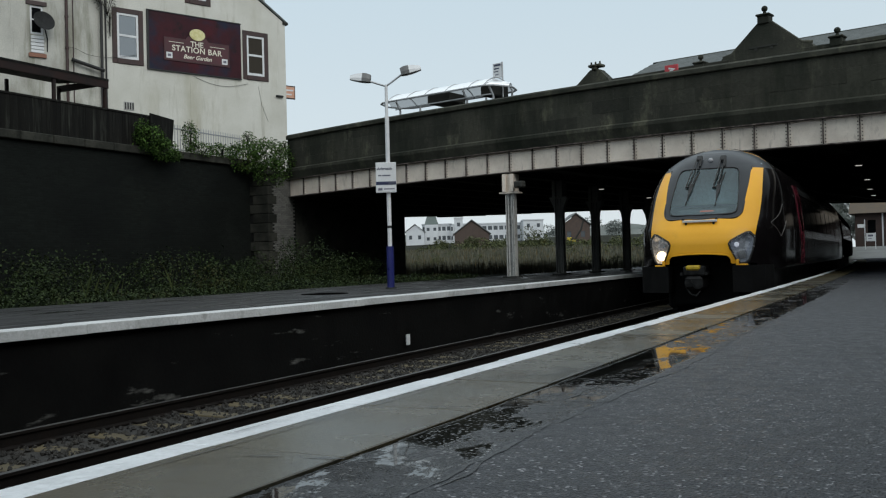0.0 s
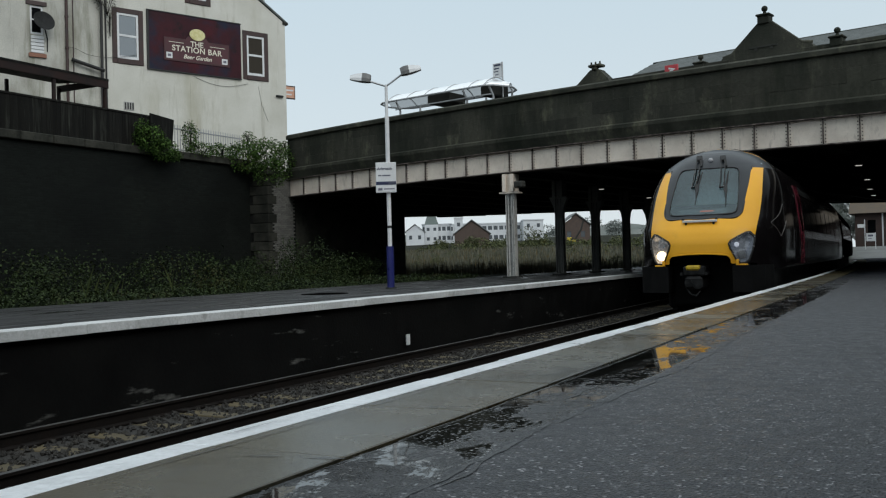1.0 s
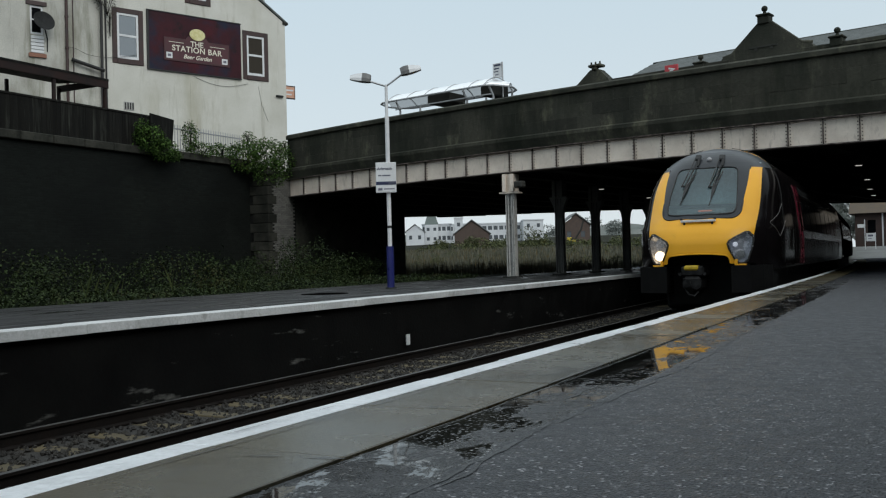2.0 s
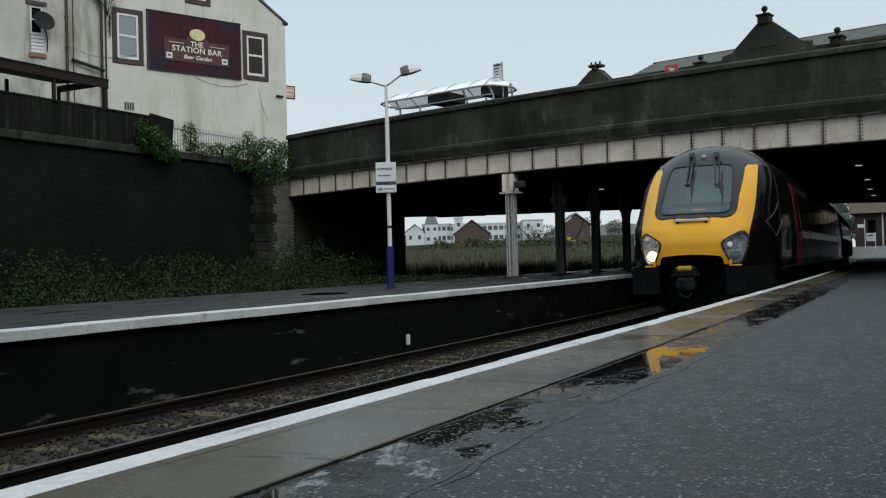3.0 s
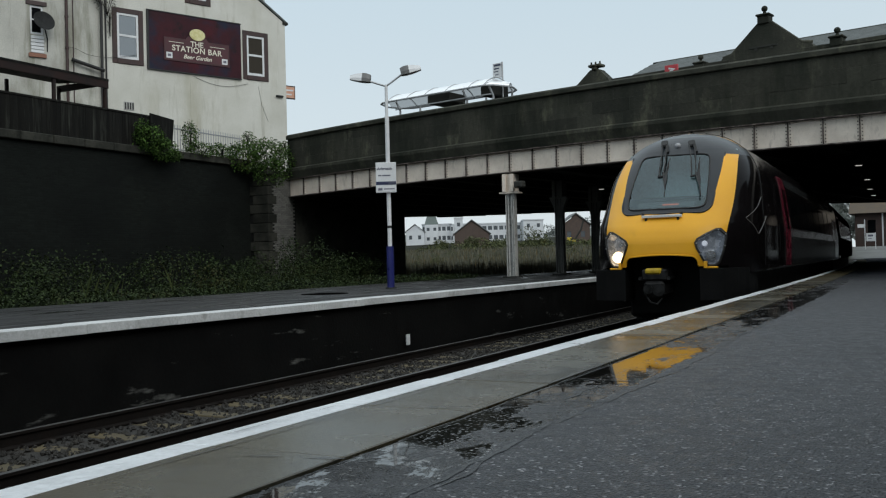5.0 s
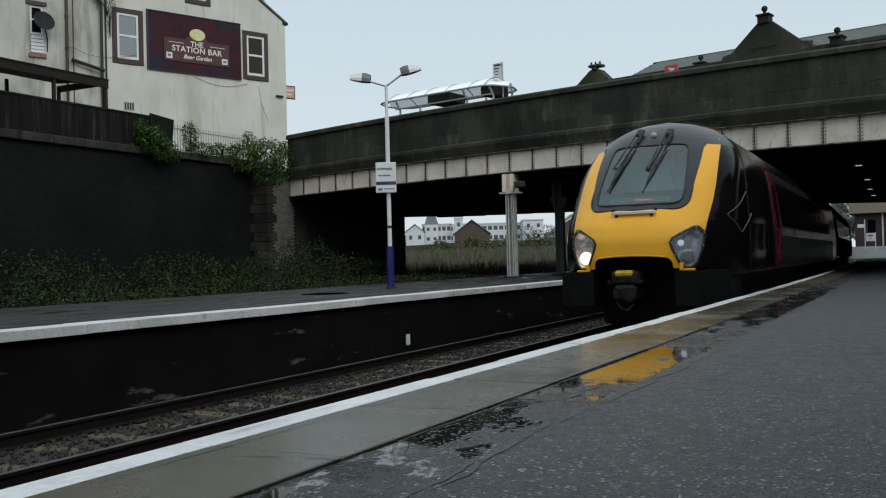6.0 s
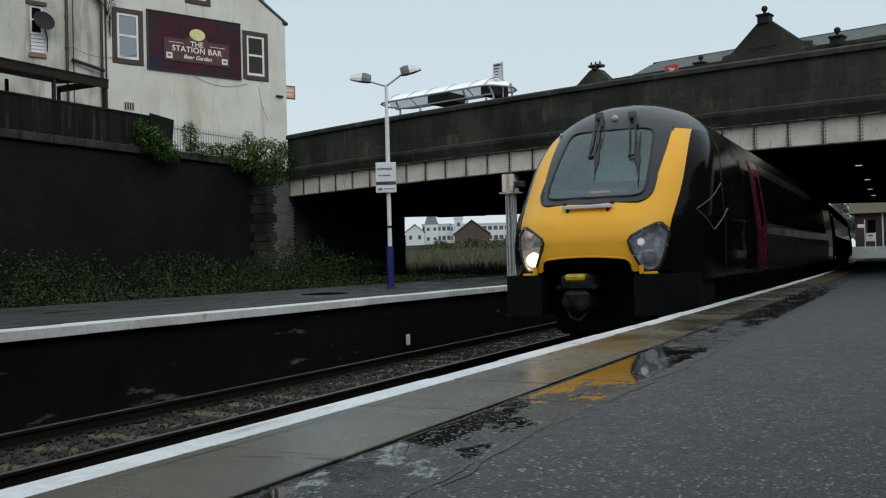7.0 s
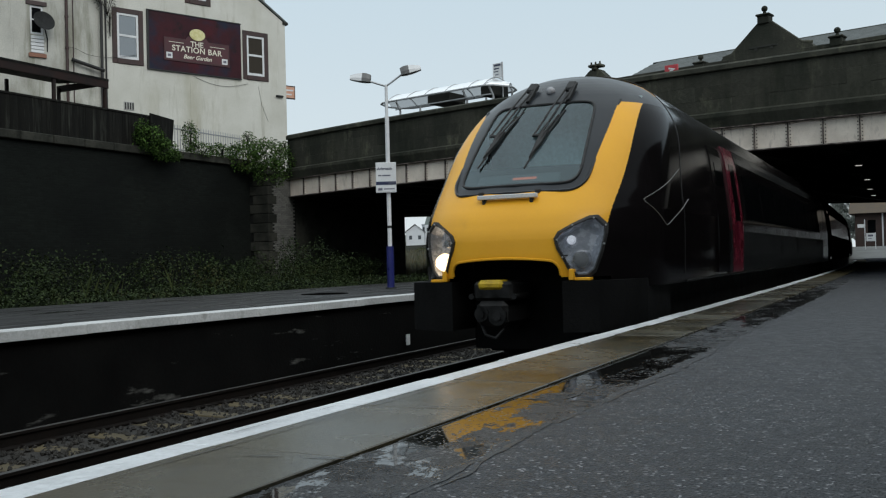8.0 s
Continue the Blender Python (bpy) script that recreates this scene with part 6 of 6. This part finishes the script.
def build_far_town():
    def at(px, py, pz=0):
        return pose(px, py, pz)

    def block(name, label, m, w, d, h, storeys, bays, wallmat, wh=1.3, ww=1.3, roof="flat", roofmat=None, cat="building"):
        b = thing(name, m, label, cat)
        sh = h / storeys
        holes = []
        for s in range(storeys):
            for k in range(bays):
                x = -w / 2 + (k + 0.5) * w / bays
                holes.append((x - ww / 2, x + ww / 2, s * sh + sh * 0.35, s * sh + sh * 0.35 + wh))
        part("wall", wall_with_holes(-w / 2, w / 2, -2, h, holes), wallmat, b)
        part("side_wall", boxes(((-w / 2, 0.3, -2), (-w / 2 + 0.3, d, h)), ((w / 2 - 0.3, 0.3, -2), (w / 2, d, h)), ((-w / 2 + 0.3, d - 0.3, -2), (w / 2 - 0.3, d, h))), wallmat, b)
        me = None
        for x0, x1, z0, z1 in holes:
            ob = part("window", boxes(((-(x1 - x0) / 2, 0.12, 0), ((x1 - x0) / 2, 0.18, z1 - z0))), FARPANE, b) if me is None else new("window", me)
            me = ob.data
            ob.parent, ob.location = b, ((x0 + x1) / 2, 0, z0)
        if roof == "flat":
            part("roof", boxes(((-w / 2 - 0.2, -0.2, h), (w / 2 + 0.2, d + 0.2, h + 0.35))), wallmat, b)
        elif roof == "gable":
            part("gable", prism(bmesh.new(), [(-w / 2, h), (w / 2, h), (0, h + w * 0.36)], 0.0, 0.3), wallmat, b)
            part("roof", prism(bmesh.new(), [(-w / 2 - 0.4, h - 0.2), (0, h + w * 0.36 + 0.2), (w / 2 + 0.4, h - 0.2), (w / 2 + 0.4, h), (0, h + w * 0.36 + 0.4), (-w / 2 - 0.4, h)], -0.3, d + 0.3), roofmat, b)
        elif roof == "spire":
            bm = bmesh.new()
            bmesh.ops.create_cone(bm, cap_ends=True, segments=4, radius1=w * 0.74, radius2=0.3 * w, depth=w * 1.0, matrix=pose(0, d / 2, h + w * 0.5, 0, 0, 45))
            part("roof", bm, roofmat, b)
        return b
    slate_far = mat("far dark slate", (0.10, 0.11, 0.11), (0.15, 0.16, 0.16), 0.7, 1)
    green_roof = mat("grey-green roof", (0.10, 0.13, 0.12), (0.14, 0.17, 0.16), 0.7, 1)
    town(block, slate_far, green_roof)


def town(block, slate_far, green_roof):
    block("factory", "long white factory with rows of windows", pose(-129.0, 278.0, 6.3, 0, 0, 27), 24, 12, 6.1, 2, 13, PALEWALL, 1.3, 1.35)
    block("factory", "white factory block with rows of windows", pose(-137.8, 261.0, 6.2, 0, 0, 27), 9.2, 10, 5.9, 2, 6, PALEWALL, 1.3, 1.1)
    block("factory", "white factory wing with small windows", pose(-111.5, 277.5, 6.0, 0, 0, 27), 6.4, 10, 6.9, 2, 2, PALEWALL, 1.2, 1.0)
    block("factory_tower", "white stair tower of the factory", pose(-130.5, 262.0, 6.2, 0, 0, 27), 2.6, 4, 7.6, 2, 1, PALEWALL, 1.2, 1.0)
    block("brick_house", "red-brown brick house with a gable end", pose(-86.5, 180.0, 3.7, 0, 0, 27), 7.4, 12, 2.6, 1, 1, BRICK, 0.05, 0.05, "gable", slate_far)
    block("spired_house", "house with a steep grey-green roof", pose(-137.0, 256.0, 6.0, 0, 0, 27), 4.2, 5, 6.0, 2, 2, PALEWALL, 1.0, 0.9, "spire", green_roof)
    block("terrace_house", "pale house with a dark slate roof", pose(-136.5, 244.5, 6.0, 0, 0, 27), 5.4, 8, 3.6, 1, 2, PALEWALL, 1.2, 0.9, "gable", slate_far)
    block("brick_house", "red brick house beside the goods yard", pose(-58.5, 167.0, 3.2, 0, 0, 27), 5.2, 9, 3.6, 1, 2, BRICK, 1.1, 0.8, "gable", slate_far)
    ex = thing("yellow_digger", pose(-50.5, 142, 2.6, 0, 0, 20), "yellow digger parked in the yard", "digger")
    yel = mat("machine yellow", (0.5, 0.36, 0.02), (0.6, 0.44, 0.04), 0.5, 3)
    part("body", boxes(((-0.8, 0, 0.35), (0.6, 1.0, 0.85)), ((-0.7, 0.05, 0.85), (0.0, 0.7, 1.3)), bevel=0.05), yel, ex)
    part("track", boxes(((-0.85, -0.1, 0), (0.75, 0.2, 0.35)), ((-0.85, 0.8, 0), (0.75, 1.1, 0.35)), bevel=0.1), UNDER, ex)
    bm = bmesh.new()
    chain(bm, [(0.4, 0.5, 0.75), (1.5, 0.5, 2.5), (2.0, 0.5, 4.2)], 0.14)
    part("boom", bm, SOOT, ex, "dark raised boom")


build_far_town()


# ---- plants ----
def ivy(name, label, clumps, leafmat, seed, twigs=()):
    rnd = random.Random(seed)
    t = thing(name, pose(0, 0, 0), label, "plant")
    bm = bmesh.new()
    for c, r, n, s in clumps:
        leaves(bm, rnd, c, [q * 1.2 for q in r], int(n * 5.5), s * 0.72)
    part("foliage", bm, leafmat, t)
    bm = bmesh.new()
    for c, r, n, s in clumps:
        for _ in range(5):
            q = Vector((rnd.uniform(-1, 1) * r[0], rnd.uniform(-1, 1) * r[1], rnd.uniform(0.2, 1) * r[2]))
            base = Vector(c) + Vector((0, 0, -r[2]))
            chain(bm, [base, Vector(c) + q * 0.4, Vector(c) + q * 0.95], 0.012, 5)
    part("stem", bm, TIMBER, t)
    return t


def build_plants():
    # buddleia on the wall and pier
    ivy("wall_shrub", "bright green shrub growing from the wall top by the bridge",
        [((-23.7, 28.9, 4.9), (0.55, 0.7, 0.55), 420, 0.13), ((-23.4, 29.9, 5.0), (0.6, 0.8, 0.65), 520, 0.13), ((-23.2, 30.8, 4.75), (0.5, 0.7, 0.6), 380, 0.12),
         ((-23.3, 29.9, 4.3), (0.45, 0.75, 0.5), 320, 0.12), ((-23.6, 29.0, 5.6), (0.2, 0.3, 0.3), 60, 0.11), ((-23.2, 30.9, 5.4), (0.2, 0.3, 0.25), 60, 0.11)], LEAF_BRIGHT, 21)
    ivy("wall_shrub", "green shrub hanging over the wall coping",
        [((-23.75, 23.9, 5.1), (0.4, 0.55, 0.45), 260, 0.13), ((-23.6, 24.4, 4.75), (0.4, 0.5, 0.35), 240, 0.12), ((-23.8, 23.6, 5.5), (0.2, 0.25, 0.25), 60, 0.12), ((-23.6, 24.9, 4.6), (0.25, 0.3, 0.2), 70, 0.1)], LEAF_BRIGHT, 22)
    ivy("wall_shrub", "leafy weeds growing through the railing",
        [((-23.95, 26.1, 5.45), (0.2, 0.35, 0.5), 120, 0.12), ((-23.9, 26.7, 5.0), (0.25, 0.7, 0.25), 150, 0.11), ((-23.9, 27.8, 5.05), (0.2, 0.5, 0.28), 90, 0.11)], LEAF_BRIGHT, 23)
    m = PUB @ pose(-8.2, -0.1, 6.6)
    ivy("ivy", "bare brown climber round the pub's drainpipe",
        [((m @ Vector((0.2, 0, 0.0)))[:], (0.35, 0.35, 0.5), 120, 0.07), ((m @ Vector((-0.2, 0, 0.35)))[:], (0.4, 0.3, 0.35), 90, 0.07), ((m @ Vector((0.3, 0, -0.8)))[:], (0.15, 0.15, 0.5), 40, 0.06)], mat("dry climber leaves", (0.05, 0.045, 0.03), (0.10, 0.09, 0.06), 0.8, 3), 24)
    # mist is put into these leaf colours, pale and greyed
    mist = leaf_mat("haze-grey leaves", (0.10, 0.115, 0.105), (0.20, 0.215, 0.20), (0.15, 0.16, 0.14))
    for x, y, h in ((-10.6, 135, 6.6), (-9.0, 128, 5.2), (-12.6, 142, 8.2)):
        tree = thing("tree", pose(x, y, -0.2), "haze-grey tree beyond the platforms", "tree", "trees beyond the platforms")
        bm = bmesh.new()
        tube(bm, (0, 0, 0), (0.1, 0, h * 0.6), 0.2, 0.1, 8)
        for k in range(5):
            tube(bm, (0.05, 0, h * 0.45), (1.6 * math.cos(k * 1.3), 1.6 * math.sin(k * 1.3), h * 0.85), 0.07, 0.02, 6)
        part("trunk", bm, TIMBER, tree)
        bm, rn = bmesh.new(), random.Random(int(h * 10))
        for k in range(12):
            leaves(bm, rn, (rn.uniform(-1.5, 1.5), rn.uniform(-1.3, 1.3), h * rn.uniform(0.55, 1.05)), (1.0, 1.0, 0.8), 420, 0.30)
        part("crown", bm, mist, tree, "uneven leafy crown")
    # the bank of brambles behind the far platform
    rnd = random.Random(31)
    bm = bmesh.new()
    y = 6.0
    while y < 31.0:
        for _ in range(3):
            x = rnd.uniform(-19.5, -14.3)
            if y > -x / 0.66 or noise.noise((x * 0.55, y * 0.55, 9.0)) < -0.04:
                continue
            h = (0.12 + 2.1 * max(noise.noise((x * 0.33, y * 0.42, 4.0)) + 0.10, 0)) * (1.0 if x > -17 else 1.35)
            leaves(bm, rnd, (x, y + rnd.uniform(-0.3, 0.3), -0.1 + h * 0.5), (0.50, 0.46, h * 0.58), 400, 0.072)
        y += 0.42
    y = 8.0
    while y < 30.5:
        leaves(bm, rnd, (-14.5 + rnd.uniform(-0.5, 0.3), y, -0.06), (0.5, 0.4, rnd.uniform(0.12, 0.3)), 170, 0.07)
        leaves(bm, rnd, (-16.0 + rnd.uniform(-1.0, 1.0), y, -0.02), (0.8, 0.5, 0.22), 200, 0.075)
        y += 0.34
    tagged(part("brambles", bm, LEAF), "dark green brambles and nettles behind the far platform", "brambles", kind="stuff")
    bm = bmesh.new()
    for _ in range(60):
        x, y = rnd.uniform(-18, -14.0), rnd.uniform(13, 31)
        if y > -x / 0.66:
            continue
        h = rnd.uniform(0.6, 1.1) if rnd.random() < 0.3 else rnd.uniform(0.3, 0.7)
        blades(bm, rnd, x, y, -0.15, h * 0.8, 5, 0.10, 0.5, 0.004)
    tagged(part("weeds", bm, leaf_mat("tall weeds", (0.012, 0.02, 0.007), (0.04, 0.05, 0.018))), "tall thin weeds among the brambles", "weeds", kind="stuff")
    bm = bmesh.new()
    for _ in range(40):
        x, y = rnd.uniform(-23.8, -20), rnd.uniform(12, 29)
        leaves(bm, rnd, (x, y, 0.4), (0.7, 0.7, rnd.uniform(0.4, 1.1)), 200, 0.10)
    tagged(part("wall_weeds", bm, LEAF), "dark scrub at the foot of the retaining wall", "scrub", kind="stuff")
    # under the bridge, by the abutment
    bm = bmesh.new()
    for _ in range(46):
        x, y = rnd.uniform(-22.8, -19.5), rnd.uniform(27, 33)
        leaves(bm, rnd, (x, y, 0.3), (0.6, 0.6, rnd.uniform(0.3, 0.9)), 200, 0.10)
    tagged(part("abutment_weeds", bm, LEAF), "dark weeds by the abutment", "weeds", kind="stuff")
    # reed field beyond the bridge
    bm = bmesh.new()
    for _ in range(11000):
        y = 44 + 66 * rnd.random() ** 1.1
        x = -y * rnd.uniform(0.24, 0.74)
        if x > -13.5:
            continue
        blades(bm, rnd, x, y, lie(x, y), rnd.uniform(0.3, 0.85), 3, 0.3, 0.3, 0.018 + 0.0006 * (y - 44))
    tagged(part("reeds", bm, REED), "dry grey-brown reeds and grass in the field", "reeds", kind="stuff")
    bm = bmesh.new()
    for _ in range(46):
        y = rnd.uniform(105, 165)
        x = -y * rnd.uniform(0.26, 0.72)
        r = rnd.uniform(0.5, 1.2)
        leaves(bm, rnd, (x, y, lie(x, y) + r * 0.6), (r * 1.4, r, r * 0.8), 260, 0.35)
    for _ in range(44):
        y = rnd.uniform(47, 92)
        x, r = -y * rnd.uniform(0.26, 0.70), rnd.uniform(0.25, 0.6)
        if x < -14:
            leaves(bm, rnd, (x, y, lie(x, y) + r * 0.7), (r * 1.3, r, r * 0.9), 240, 0.13)
    for x, y, r in ((-66, 139, 2.0), (-62, 140, 1.7), (-72, 138, 1.3), (-49.0, 121, 2.3)):
        for _ in range(4):
            leaves(bm, rnd, (x + rnd.uniform(-1, 1) * r * 0.6, y, lie(x, y) + r * rnd.uniform(0.4, 1.0)), (r * 0.7, r * 0.6, r * 0.55), 260, 0.3)
    tagged(part("shrubs", bm, LEAF_FAR), "autumn shrubs at the edge of the field", "shrubs", kind="stuff")
    # distance haze is painted into the far trees and the hill as paler greys
    misty = leaf_mat("haze-tinted far trees", (0.13, 0.145, 0.135), (0.18, 0.195, 0.185), (0.16, 0.165, 0.15))
    bm = bmesh.new()
    def crest(x):
        return 15 + 4.5 * noise.noise((x * 0.012, 3.0, 0)) + 2.2 * noise.noise((x * 0.06, 7.0, 0))
    xs = steps(-420, -40, 5.0)
    rows = [[bm.verts.new((x, 415 + 10 * k + 4 * noise.noise((x * 0.05, k, 1)), 4 + (crest(x) - 4) * math.sin(k / 5 * math.pi / 2) + 0.7 * noise.noise((x * 0.2, k * 1.7, 2)))) for x in xs] for k in range(6)]
    for a, b in zip(rows, rows[1:]):
        for i in range(len(xs) - 1):
            bm.faces.new((a[i], a[i + 1], b[i + 1], b[i]))
    tagged(part("hill", bm, mat("haze-tinted wooded hill", (0.13, 0.145, 0.135), (0.19, 0.20, 0.19), 0.95, 0.05, 0.6, 0.3, spec=0.05)), "haze-tinted grey-green wooded hill far away", "hill", kind="structure")
    bm = bmesh.new()
    for _ in range(60):
        x = rnd.uniform(-400, -60)
        leaves(bm, rnd, (x, 412, crest(x) - rnd.uniform(1, 8)), (6, 4, 3.2), 500, 0.8)
    tagged(part("far_trees", bm, misty), "haze-tinted grey-green trees on the far rise", "trees", kind="stuff")


build_plants()
# ---- what moves ----
RUN = [(0.0, 18.15), (0.5, 18.15), (1.0, 18.15), (1.5, 18.12), (2.0, 18.0), (2.5, 17.75), (3.0, 17.42), (3.5, 16.98), (4.0, 16.50), (4.5, 15.86), (5.0, 15.14), (5.5, 14.33), (6.0, 13.45), (6.5, 12.43), (7.0, 11.30), (7.5, 10.10), (8.0, 8.75)]


def on_line(y, length):
    """The pose of a car whose front stands at y on the bending line."""
    a, b = Vector((TRACK + bend(y + 3), y + 3, 0)), Vector((TRACK + bend(y + length - 3), y + length - 3, 0))
    d = (b - a).normalized()
    f = a - d * 3
    return pose(f.x, f.y, 0, 0, 0, math.degrees(math.atan2(-d.x, d.y)))


def motions():
    walk(lead, [(t, on_line(y, CAR)) for t, y in RUN])
    for i, car in enumerate(followers):
        walk(car, [(t, on_line(y + (i + 1) * (CAR + 0.3), CAR)) for t, y in RUN])

    for (w, base), (mid, swing) in zip(WIPERS, ((-1.2, 9.8), (2.7, 10.7))):
        rows = [(k * 0.2, base @ pose(0, 0, 0, 0, 0, mid - swing * math.cos((k * 0.2 - 0.38) / 1.892 * 2 * math.pi))) for k in range(41)]
        walk(w, rows)


motions()
